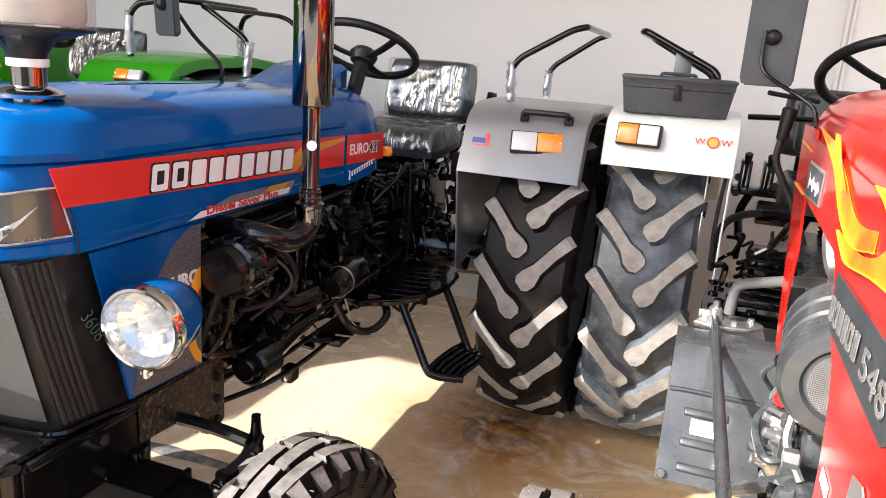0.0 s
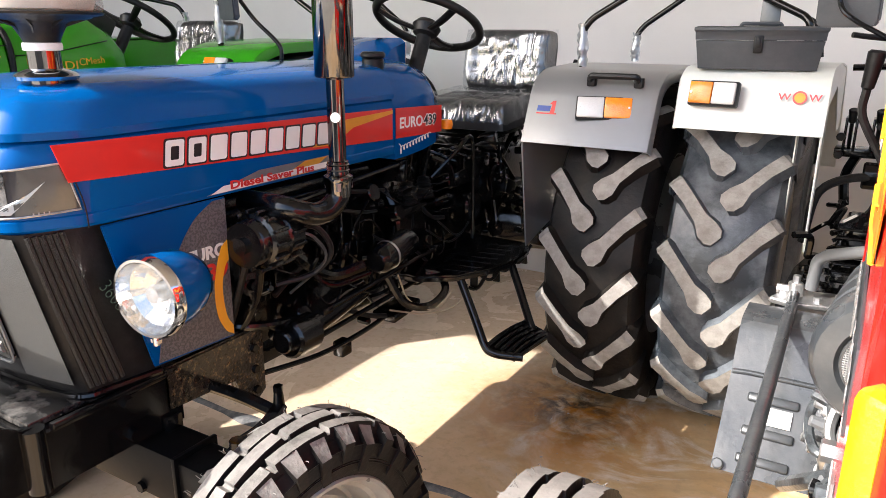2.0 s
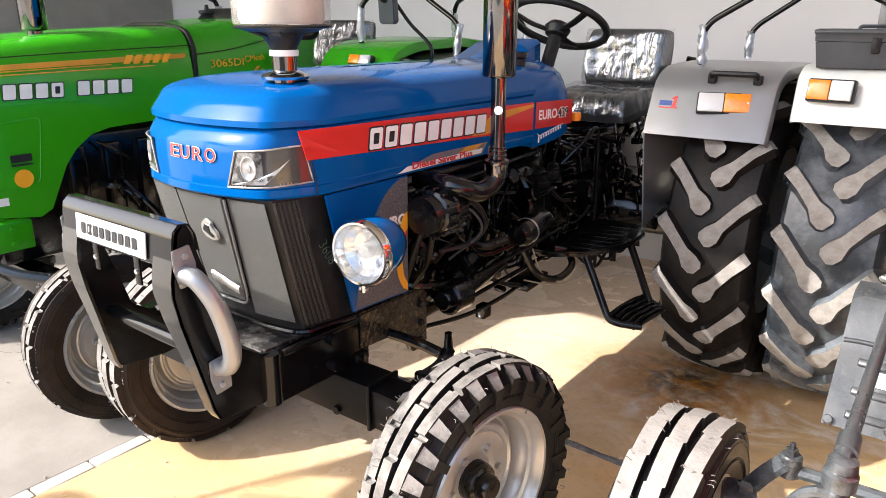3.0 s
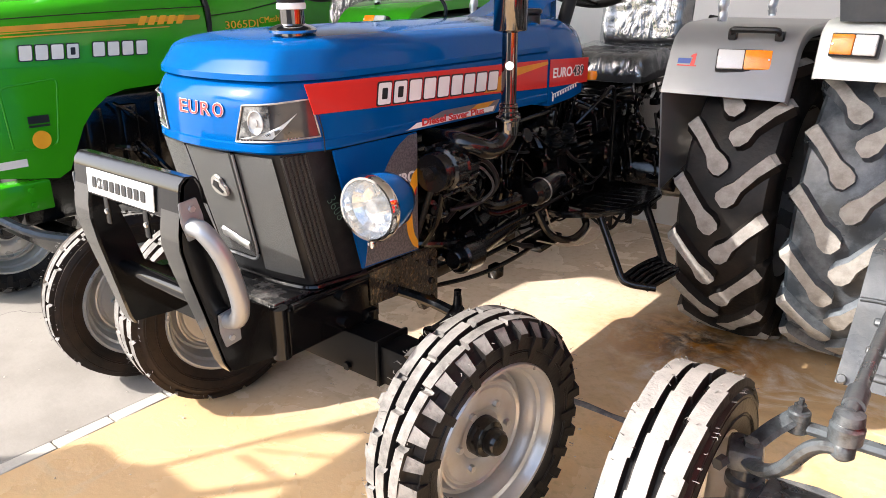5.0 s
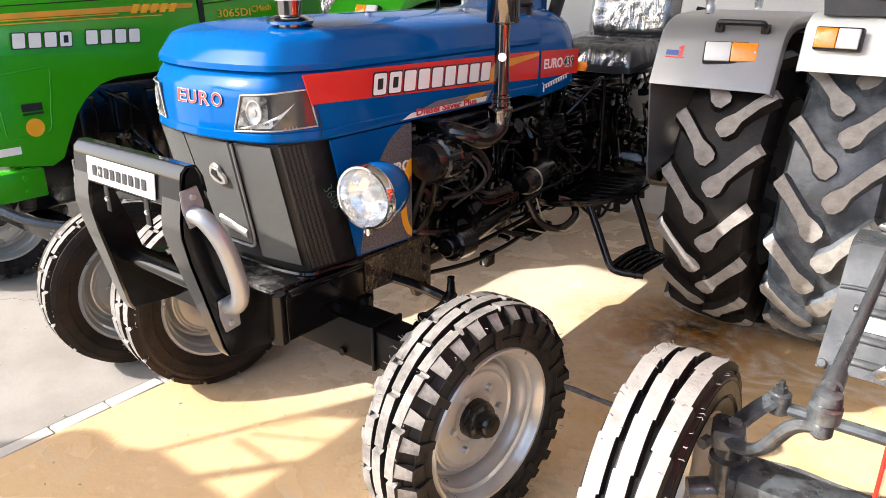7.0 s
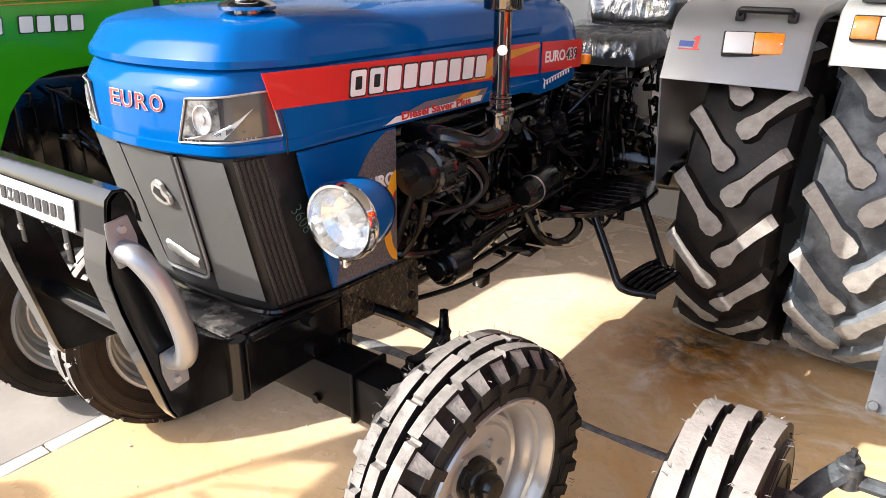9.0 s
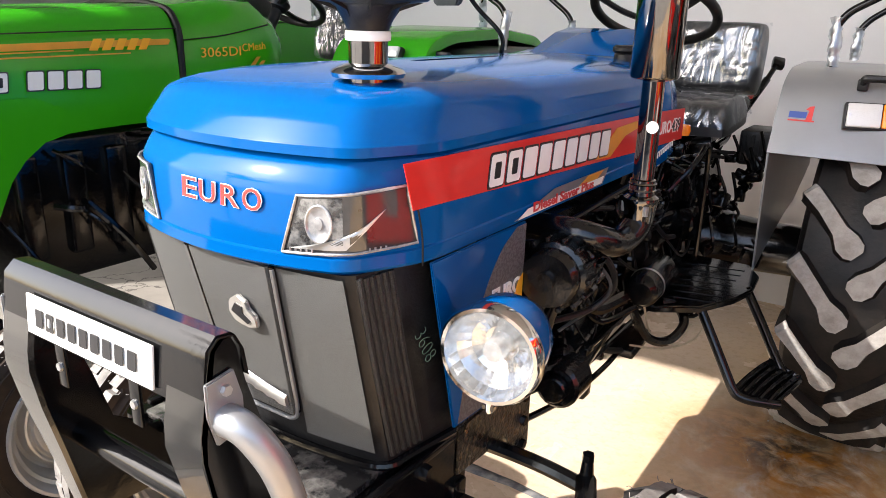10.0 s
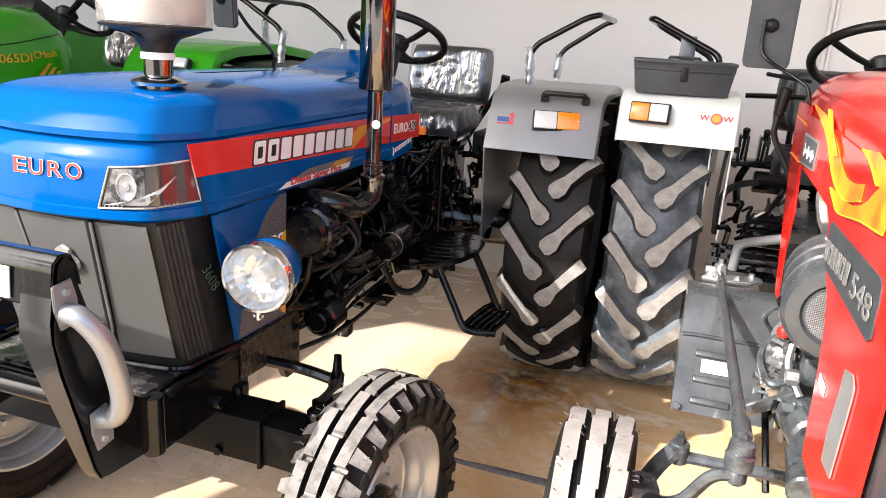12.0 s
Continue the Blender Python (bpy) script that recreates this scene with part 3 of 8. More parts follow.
# ---- setting ----
def build_setting():
    bm = bmesh.new()
    box(bm, (0, -20, -0.06), (400, 400, 0.06))
    tagged(part("ground", bm, EARTH), "pale sunlit dusty earth yard", "ground", kind="structure")
    bm = bmesh.new()
    box(bm, (2.86, -1.5, -0.03), (7.12, 5.4, 0.06))
    tagged(part("floor", bm, FLOOR), "yellowish stained concrete showroom floor", "floor", kind="structure")
    bm = bmesh.new()
    xs = [-7.0, -4.0, -0.765]
    ys = [-4.2, -2.9, -0.95, 1.2]
    for x0, x1 in zip(xs, xs[1:]):
        for y0, y1 in zip(ys, ys[1:]):
            box(bm, ((x0 + x1) / 2, (y0 + y1) / 2, -0.032), (x1 - x0 - 0.006, y1 - y0 - 0.006, 0.06), (0, 0, 0), 0.004, 1)
    tagged(part("pavement", bm, SLAB), "grey concrete slabs with fine cracks", "floor", kind="structure")
    bm = bmesh.new()
    rnd = random.Random(8)
    secs = []
    for k in range(60):
        x = -0.69 + 0.115 * k
        w, y = rnd.uniform(0.014, 0.036), -1.13 + rnd.uniform(-0.008, 0.008)
        secs.append([Vector((x, y - w, 0.0)), Vector((x, y + w, 0.0)), Vector((x, y + w * 0.5, 0.0035)), Vector((x, y - w * 0.5, 0.0035))])
    loft(bm, secs)
    tagged(part("trim_joint", bm, WETJOINT), "dark wet filled joint in the floor", "floor joint", kind="structure")
    strip = thing("trim", pose(0, 0, 0), "pale mortar strip between two floors", "floor joint", kind="structure")
    y = -4.2
    k = 0
    rnd = random.Random(4)
    while y < 1.1:
        l = rnd.uniform(0.16, 0.42)
        bm = bmesh.new()
        box(bm, (-0.7325, y + l / 2, -0.03), (0.062, l - 0.006, 0.064 + rnd.uniform(-0.002, 0.002)), (0, 0, 0), 0.004, 1)
        part("mortar_piece", bm, JOINT, strip)
        y += l
    bm = bmesh.new()
    box(bm, (-0.3, 1.28, 1.95), (13.9, 0.24, 3.9))
    tagged(part("wall_back", bm, WALLP), "plain pale grey plastered wall", "wall", kind="structure")
    # unseen wall added for the side reflections, kept low to let sky light in
    bm = bmesh.new()
    box(bm, (6.53, -0.9, 1.1), (0.24, 4.1, 2.2))
    tagged(part("wall_side", bm, WALLP), "plain pale grey plastered wall", "wall", kind="structure")
    bm = bmesh.new()
    cyl(bm, (1.95, 1.14, 1.2), (1.95, 1.14, 3.89), 0.012, None, 10)
    cyl(bm, (1.975, 1.145, 1.2), (1.975, 1.145, 3.89), 0.009, None, 10)
    tagged(part("trim_pipe", bm, WALLP), "thin painted conduit on the wall", "conduit", kind="structure")
    # unseen wall, added to keep sky light off the left of the back wall
    bm = bmesh.new()
    box(bm, (-5.3, -1.35, 1.95), (0.24, 5.0, 3.9))
    tagged(part("wall_left", bm, DIMWALL), "unseen grey wall added to darken the left side", "wall", kind="structure")
    # unseen walls added in front and at the right to darken what the paint reflects
    bm = bmesh.new()
    box(bm, (3.6, -8.6, 0.9), (6.4, 0.24, 1.8))
    tagged(part("wall_front", bm, DIMWALL), "unseen grey wall added to dim reflections", "wall", kind="structure")
    bm = bmesh.new()
    box(bm, (6.68, -5.8, 0.9), (0.24, 5.36, 1.8))
    tagged(part("wall_yard", bm, DIMWALL), "unseen grey wall added to dim reflections", "wall", kind="structure")
    bm = bmesh.new()
    prism(bm, [(-7.25, 1.4), (-7.25, -3.85), (6.65, -3.85), (6.65, 1.4)], 0.14, Matrix.Translation((0, 0, 3.9)))
    tagged(part("ceiling", bm, ROOF), "grey sheet metal showroom roof", "ceiling", kind="structure")


def build_grit():
    """Fine grit and crumbs of earth that lie about on the floor."""
    rnd = random.Random(77)
    bm = bmesh.new()
    for k in range(240):
        x, y = rnd.uniform(-2.2, 1.7), rnd.uniform(-2.7, 0.2)
        r = rnd.choice((0.0018, 0.0025, 0.0035, 0.005))
        q = bmesh.ops.create_icosphere(bm, subdivisions=1, radius=r, matrix=pose(x, y, r * 0.5 + 0.001, 0, 0, rnd.uniform(0, 360)) @ Matrix.Diagonal((1, rnd.uniform(0.6, 1.4), 0.6, 1)))
        for v in q["verts"]:
            v.co += Vector((rnd.uniform(-0.3, 0.3) * r, rnd.uniform(-0.3, 0.3) * r, 0))
    tagged(part("floor_grit", bm, EARTH), "fine grit scattered over the concrete floor", "grit", kind="stuff")


def build_shade_caster():
    """Unseen bowed sheet and lattice bars between the sun and the floor, added to cast the shadows in front of the
    tractors.
    """
    up = to_sun * (2.4 / to_sun.z)
    A = thing("awning", Matrix.Translation(up), "unseen sheets and bars added to cast the floor shadows", "awning")
    bm = bmesh.new()
    edge = [(-1.1, -2.95), (-0.9, -2.72), (-0.712, -2.53)]
    for k in range(9):                              # bowed rim
        u = k / 8
        edge.append((-0.68 + 0.4 * u, -2.44 + 0.1 * u ** 0.8 + 0.02 * math.sin(9 * u)))
    prism(bm, edge + [(0.12, -2.34), (0.12, -4.6), (-1.1, -4.6)], 0.02)
    part("sheet", bm, ROOF, A, "unseen sheet with a bowed edge that casts shade")
    bm = bmesh.new()
    prism(bm, [(-0.153, -2.025), (-0.073, -1.863), (0.07, -1.78), (0.079, -1.93), (0.08, -2.338), (0.42, -2.338), (0.42, -1.66), (0.15, -1.36), (0.003, -1.632)], 0.02)
    part("side_sheet", bm, ROOF, A, "unseen side sheet that casts shade")
    bars = (((-0.362, -2.37, 0), (0.05, -1.55, 0), 0.012), ((-0.155, -2.375, 0), (0.12, -2.035, 0), 0.022), ((-0.18, -2.118, 0), (0.03, -2.12, 0), 0.01), ((-0.165, -2.07, 0), (0.09, -1.925, 0), 0.007))
    for a, b, r in bars:
        bm = bmesh.new()
        cyl(bm, a, b, r, None, 8)
        part("lattice_bar", bm, SATIN, A)
    bm = bmesh.new()
    cyl(bm, (-0.5, -2.7, 0.0), (-0.5, -2.7, -2.4), 0.05, None, 12)
    part("post", bm, SATIN, A, "added post under the unseen sheets")


# ---- blue tractor ----
def nose_outline(fi, si, z, yr, f0=-2.25, w0=0.305, n=12):
    """A U-shaped outline with a bowed front and slanting cheeks, from the rear of one side round the nose to the rear of the other."""
    w, f = w0 - si, f0 + fi
    k = w / w0
    xc, bow = 0.245 * k, 0.047 * k
    front = [(xc * i / n, f + bow * (i / n) ** 2) for i in range(n)]
    corner, cheek = (xc, f + bow), (w, f + bow + 0.125 * k)

    def rounded(p, q, r, size):
        p, q, r = Vector(p), Vector(q), Vector(r)
        u, v = q + (p - q).normalized() * size, q + (r - q).normalized() * size
        return [tuple(u * (1 - t) ** 2 + q * 2 * t * (1 - t) + v * t * t) for t in (0, 0.25, 0.5, 0.75, 1)]
    half = front[:-2] + rounded(front[-3], corner, cheek, 0.03 * k) + rounded(corner, cheek, (w, yr), 0.05 * k)
    half += [(w, half[-1][1] + (yr - half[-1][1]) * i / 4) for i in range(1, 5)]
    return [Vector((-x, y, z)) for x, y in half[::-1]] + [Vector((x, y, z)) for x, y in half[1:]]


def nose_at(s, z, off, **kw):
    """The place at arc length s from the nose's middle, off metres outside the skin."""
    o = [v for v in nose_outline(0.004, 0, z, -1.03, **kw) if v.x >= -1e-6]
    o.sort(key=lambda v: (v.y, v.x))
    d = abs(s)
    for a, b in zip(o, o[1:]):
        l = (b - a).length
        if d <= l:
            break
        d -= l
    t = (b - a).normalized()
    p = a + t * d + Vector((t.y, -t.x, 0)) * off
    return Vector((math.copysign(p.x, s) if s else p.x, p.y, z))


def nose_patch(bm, corners, off, nu=10, nv=4, back=0.0):
    """A curved panel on the nose between four corners (s, z): bottom from, bottom to, top to, top from."""
    grid = {}
    for lay, o in ((0, off), (1, back)):
        for i in range(nu + 1):
            for j in range(nv + 1):
                u, v = i / nu, j / nv
                s = (corners[0][0] * (1 - u) + corners[1][0] * u) * (1 - v) + (corners[3][0] * (1 - u) + corners[2][0] * u) * v
                z = (corners[0][1] * (1 - u) + corners[1][1] * u) * (1 - v) + (corners[3][1] * (1 - u) + corners[2][1] * u) * v
                grid[lay, i, j] = bm.verts.new(nose_at(s, z, o))
    for i in range(nu):
        for j in range(nv):
            bm.faces.new((grid[0, i, j], grid[0, i + 1, j], grid[0, i + 1, j + 1], grid[0, i, j + 1]))
    rim = [(i, 0) for i in range(nu)] + [(nu, j) for j in range(nv)] + [(i, nv) for i in range(nu, 0, -1)] + [(0, j) for j in range(nv, 0, -1)]
    for a, b in zip(rim, rim[1:] + rim[:1]):
        bm.faces.new((grid[0, a[0], a[1]], grid[0, b[0], b[1]], grid[1, b[0], b[1]], grid[1, a[0], a[1]]))


def steering_wheel(parent, c, tilt, r=0.2, mat_=PLASTIC):
    m = pose(*c, tilt, 0, 0)
    bm = bmesh.new()
    n = 40
    tube(bm, [m @ Vector((r * math.cos(2 * math.pi * k / n), r * math.sin(2 * math.pi * k / n), 0)) for k in range(n + 1)], 0.016, 10, 0, 1)
    w = part("steering_wheel", bm, mat_, parent, "black plastic steering wheel")
    for k in range(3):
        bm = bmesh.new()
        a = math.pi / 2 + k * 2 * math.pi / 3
        tube(bm, [m @ Vector((0.03 * math.cos(a), 0.03 * math.sin(a), -0.035)), m @ Vector((0.11 * math.cos(a), 0.11 * math.sin(a), -0.025)), m @ Vector(((r - 0.01) * math.cos(a), (r - 0.01) * math.sin(a), 0))], 0.02, 8, 0, 4, 0.5)
        part("spoke", bm, mat_, w)
    bm = bmesh.new()
    lathe(bm, [(0.0001, 0.005), (0.04, 0.0), (0.055, -0.02), (0.045, -0.05), (0.028, -0.06), (0.028, -0.38)], m, 20)
    part("column", bm, PLASTIC, parent, "black steering column")


def seat(parent, c, turn=0.0, wrap=True, lift=0.0):
    """A padded tractor seat with ribs, still in its wrapping."""
    base = Matrix.Translation(c) @ pose(0, 0, 0, 0, 0, turn)

    def pad(m, w, h, d, rows, cols, name):
        bm = bmesh.new()
        nu, nv = 28, 20
        grid = []
        for j in range(nv + 1):
            row = []
            for i in range(nu + 1):
                u, v = i / nu * 2 - 1, j / nv * 2 - 1
                edge = (1 - abs(u) ** 6) * (1 - abs(v) ** 6)
                bulge = d * edge ** 0.5
                groove = 0.02 * (max(0, 1 - abs(((u * cols) % 1) - 0.5) * 9) + max(0, 1 - abs(((v * rows) % 1) - 0.5) * 9)) * (abs(u) < 0.85) * (abs(v) < 0.9)
                side = 0.035 * max(0, abs(u) - 0.62) / 0.38
                row.append(bm.verts.new(m @ Vector((u * w / 2 * (1 - 0.06 * abs(v) ** 4), v * h / 2 * (1 - 0.05 * abs(u) ** 6), bulge - groove + side * edge))))
            grid.append(row)
        for a, b in zip(grid, grid[1:]):
            bridge(bm, a, b, False)
        backs = [[bm.verts.new(m @ Vector((sx * w / 2 * 0.98, sy * h / 2 * 0.98, -0.03))) for sx in (-1, 1)] for sy in (-1, 1)]
        rim = [grid[0][i] for i in range(nu)] + [grid[j][nu] for j in range(nv)] + [grid[nv][i] for i in range(nu, 0, -1)] + [grid[j][0] for j in range(nv, 0, -1)]
        low = [bm.verts.new(m @ ((m.inverted() @ v.co) * 1.0 + Vector((0, 0, -0.05)))) for v in rim]
        bridge(bm, rim, low)
        bm.faces.new(low)
        for row in backs:
            for v in row:
                bm.verts.remove(v)
        ob = part(name, bm, VINYL, parent, "black padded vinyl", 60)
        if wrap:
            bm = bmesh.new()
            g2 = []
            for j in range(nv + 1):
                row = []
                for i in range(nu + 1):
                    u, v = i / nu * 2 - 1, j / nv * 2 - 1
                    edge = (1 - abs(u) ** 8) * (1 - abs(v) ** 8)
                    k = noise.noise(Vector((u * 4, v * 7, w * 9))) * 0.008 + noise.noise(Vector((u * 11, v * 5, 3))) * 0.005
                    row.append(bm.verts.new(m @ Vector((u * w / 2 * 1.03, v * h / 2 * 1.03, d * edge ** 0.5 + 0.012 + k + 0.035 * max(0, abs(u) - 0.62) / 0.38 * edge - (0.03 if edge == 0 else 0)))))
                g2.append(row)
            for a, b in zip(g2, g2[1:]):
                bridge(bm, a, b, False)
            part("wrapping", bm, FILM, ob, "clear crinkled plastic wrapping", 70)
        return ob

    pad(base @ pose(0, 0.27, 0.31, 80, 0, 0), 0.42, 0.28, 0.055, 1.5, 1.5, "backrest")
    pad(base @ pose(0, 0, 0.06 + lift, 4, 0, 0), 0.42, 0.38, 0.06, 1.5, 2, "seat")
    bm = bmesh.new()
    for sx in (-0.12, 0.12):
        tube(bm, [base @ Vector((sx, 0.1, -0.02)), base @ Vector((sx, 0.28, 0.02)), base @ Vector((sx, 0.33, 0.3))], 0.014, 8)
    box(bm, base @ Vector((0, 0.02, -0.02 + lift)), (0.3, 0.34, 0.02))
    part("seat_frame", bm, BLACK, parent, "black tubular seat frame")
    bm = bmesh.new()
    for k in range(7):
        q = base @ Vector((0, 0.02, -0.05 + lift - 0.018 * k))
        lathe(bm, [(0.03, 0), (0.04, 0.009), (0.03, 0.018)], Matrix.Translation(q), 16)
    for sx in (-0.1, 0.1):
        cyl(bm, base @ Vector((sx, -0.12, -0.2)), base @ Vector((sx, 0.14, -0.03 + lift)), 0.012)
        cyl(bm, base @ Vector((sx, 0.14, -0.2)), base @ Vector((sx, -0.12, -0.03 + lift)), 0.012)
    box(bm, base @ Vector((0, 0.0, -0.22)), (0.3, 0.36, 0.04))
    part("seat_spring", bm, BLACK, parent, "black scissor seat suspension")


def wrapped_rail(parent, pts, r=0.0125, wraps=()):
    bm = bmesh.new()
    tube(bm, pts, r, 10, 0.05)
    ob = part("grab_rail", bm, BLACK, parent, "black tubular grab rail")
    for a, b in wraps:
        bm = bmesh.new()
        a, b = Vector(a), Vector(b)
        m, l = frame_to(a, b)
        rnd = random.Random(7)
        prof = [(r + rnd.uniform(0.004, 0.012), l * k / 12) for k in range(13)]
        lathe(bm, prof, m, 9)
        for v in bm.verts:
            v.co += Vector([rnd.uniform(-0.004, 0.004) for _ in range(3)])
        part("wrapping", bm, THICKFILM, ob, "clear plastic wrapping", 60)


def marker_lamp(parent, m, w, h, flip=False):
    """A fender lamp, half clear and half orange, in a black frame; m: its face, x along it."""
    bm = bmesh.new()
    box(bm, (0, 0, 0.012), (w + 0.01, h + 0.012, 0.03), (0, 0, 0), 0.006)
    bm.transform(m)
    lamp = part("marker_lamp", bm, PLASTIC, parent, "black framed marker lamp")
    for k, mt, nm in ((-1, ORANGE if flip else LENS, "lens"), (1, LENS if flip else ORANGE, "lens")):
        bm = bmesh.new()
        box(bm, (k * w / 4, 0, 0.032), (w / 2 - 0.002, h, 0.016), (0, 0, 0), 0.004)
        bm.transform(m)
        part(nm, bm, mt, lamp, "orange plastic lens" if mt is ORANGE else "clear plastic lens")
    for k in (-1, 1):
        bm = bmesh.new()
        bolt(bm, m @ Vector((k * w * 0.45, 0, 0.038)), m.to_3x3() @ Vector((0, 0, 1)), 0.004, 0.005)
        part("screw", bm, STEEL, lamp)


def fender(parent, x0, x1, prof, material, thick=0.006, label="", lip=0.03, outer=1):
    """A bent sheet over a wheel: prof of (y, z) from front to rear, between x0 and x1, with a folded lip on one side."""
    bm = bmesh.new()
    path = round_path([(0, y, z) for y, z in prof], 0.07, 6)
    n = len(path)
    secs = []
    for i, q in enumerate(path):
        d = (path[min(i + 1, n - 1)] - path[max(i - 1, 0)]).normalized()
        up = Vector((0, -d.z, d.y))
        if up.z < 0 and abs(up.z) > abs(up.y):
            up = -up
        xo, xi = (x1, x0) if outer > 0 else (x0, x1)
        s = 1 if outer > 0 else -1
        pts = [(xi, 0), (xo - 0.02 * s, 0), (xo - 0.006 * s, -0.006), (xo, -0.02), (xo, -lip), (xo - thick * s, -lip), (xo - thick * s, -0.022), (xo - 0.022 * s, -thick), (xi, -thick)]
        secs.append([q + Vector((x, 0, 0)) + up * h for x, h in pts])
    loft(bm, secs)
    return part("fender", bm, material, parent, label, 40)


def build_blue():
    T = thing("tractor", pose(0, 0, 0), "blue farm tractor with red side stripes and black engine", "tractor", "tractors in the showroom")
    # wheels
    rear_tyre(T, (0.82, 0, 0.64), DUST, RUBBER, face=-1)
    rear_tyre(T, (-0.82, 0, 0.64), DUST, RUBBER, face=1)
    front_tyre(T, (0.675, -1.93, 0.346), 1, turn=-7, R=0.347)
    front_tyre(T, (-0.6, -1.88, 0.349), 1, base=BROWNRUBBER, turn=-7, R=0.35, shoulder=False)
    # bonnet
    bm = bmesh.new()
    lay = [(1.092, 0.02, 0.012), (1.094, 0.006, 0.001), (1.1, -0.002, -0.001), (1.118, -0.001, 0.0), (1.121, 0.003, 0.002), (1.16, 0.003, 0.001), (1.2, 0.006, 0.0), (1.222, 0.008, 0.0), (1.23, 0.0115, 0.001), (1.245, 0.021, 0.002), (1.26, 0.032, 0.004), (1.266, 0.04, 0.012)]
    loft(bm, [nose_outline(fi, si, z, -1.03) for z, fi, si in lay], False, False)
    hood = part("bonnet", bm, BLUE, T, "glossy blue steel bonnet", 22)
    bm = bmesh.new()
    lay = [(1.265, 0.034, 0.01), (1.267, 0.022, -0.002), (1.282, 0.022, -0.002), (1.286, 0.0246, 0.0), (1.31, 0.0416, 0.009), (1.332, 0.057, 0.018), (1.34, 0.066, 0.024), (1.349, 0.088, 0.036), (1.357, 0.12, 0.052), (1.364, 0.17, 0.08), (1.369, 0.23, 0.12), (1.373, 0.34, 0.18), (1.376, 0.46, 0.24), (1.377, 0.55, 0.29)]
    loft(bm, [nose_outline(fi, si, z, -1.03) for z, fi, si in lay], False, False)
    part("bonnet_lid", bm, BLUE, hood, "glossy blue bonnet lid", 24)
    # cowl behind the bonnet
    bm = bmesh.new()
    secs = []
    for y, zb, zt, w in ((-1.022, 1.075, 1.362, 0.303), (-0.95, 1.078, 1.37, 0.303), (-0.85, 1.085, 1.38, 0.3), (-0.76, 1.095, 1.36, 0.29), (-0.7, 1.105, 1.31, 0.27), (-0.685, 1.115, 1.25, 0.25)):
        s = []
        for k in range(17):
            a = math.pi * k / 16
            s.append(Vector((w * math.copysign(abs(math.cos(a)) ** 0.35, math.cos(a)), y, zb + (zt - zb) * math.sin(a) ** 0.5)))
        secs.append([Vector((w, y, zb))] + s[1:-1] + [Vector((-w, y, zb))])
    loft(bm, secs, True, True)
    part("cowl", bm, BLUE, hood, "glossy blue instrument cowl", 50)
    bm = bmesh.new()
    loft(bm, [[Vector((x, y, z)) for x, z in ((-w, 1.3), (w, 1.3), (w, zt - 0.015), (w - 0.02, zt), (-w + 0.02, zt), (-w, zt - 0.015))] for y, zt, w in ((-0.93, 1.365, 0.16), (-0.78, 1.43, 0.14), (-0.7, 1.445, 0.13), (-0.68, 1.41, 0.12))])
    part("dashboard", bm, BLUE, hood, "blue dashboard hood", 50)
    bm = bmesh.new()
    cyl(bm, (0.2, -0.99, 1.35), (0.2, -0.99, 1.385), 0.034, None, 20, 0.004)
    cyl(bm, (0.2, -0.99, 1.385), (0.2, -0.99, 1.405), 0.04, None, 12, 0.006)
    part("fuel_cap", bm, PLASTIC, hood, "black plastic fuel cap")
    # side decals
    bm = bmesh.new()
    prism(bm, [(-2.115, 1.188), (-1.04, 1.142), (-1.04, 1.238), (-2.14, 1.262)], 0.0015, side_at(0.3056))
    d = part("stripe", bm, DRED, hood, "red stripe decal", 30, False)
    bm = bmesh.new()
    prism(bm, [(-1.018, 1.141), (-0.74, 1.134), (-0.74, 1.225), (-1.018, 1.236)], 0.0015, side_at(0.3036))
    part("stripe", bm, DRED, hood, "red stripe decal", 30, False)
    bm = bmesh.new()
    prism(bm, [(-1.42, 1.165), (-1.3, 1.225), (-1.04, 1.232), (-1.04, 1.222), (-1.24, 1.2), (-1.33, 1.16)], 0.0012, side_at(0.3074))
    part("swoosh", bm, DGOLD, d, "gold swoosh decal", 30, False)
    bm = bmesh.new()
    prism(bm, [(-1.79, 1.1), (-1.36, 1.1), (-1.33, 1.135), (-1.62, 1.135)], 0.0012, side_at(0.3056))
    e = part("badge_panel", bm, DGREY, hood, "grey and gold side decal", 30, False)
    bm = bmesh.new()
    prism(bm, [(-1.55, 1.101), (-1.44, 1.101), (-1.36, 1.134), (-1.45, 1.134)], 0.001, side_at(0.307))
    part("swoosh", bm, DGOLD, e, "gold swoosh decal", 30, False)
    bm = bmesh.new()
    prism(bm, [(-1.78, 1.101), (-1.37, 1.104), (-1.36, 1.119), (-1.74, 1.116)], 0.001, side_at(0.308))
    part("label_strip", bm, DWHITE, e, "white label strip", 30, False)
    lettering("Diesel Saver Plus", 0.019, DRED, facing((0.3092, -1.57, 1.112), (1, 0, 0), -0.5), e, depth=0.001, width=0.3, bold=0.0009)
    blocks(bar_row(9, 0.56, 0.22, (0, 1)), 0.056, DWHITE, facing((0.3072, -1.62, 1.205), (1, 0, 0), -1.6), hood, DBLACK, "emblem_bar", 0.12)
    lettering("EURO", 0.034, DWHITE, facing((0.3053, -0.93, 1.184), (1, 0, 0), -1.5), hood, width=0.135, bold=0.001)
    lettering("439", 0.035, DWHITE, facing((0.305, -0.815, 1.181), (1, 0, 0), -1.5), hood, width=0.084, bold=0.0035, name="number_outline")
    lettering("439", 0.034, DBLACK, facing((0.3062, -0.815, 1.181), (1, 0, 0), -1.5), hood, width=0.08, bold=0.0006)
    bm = bmesh.new()
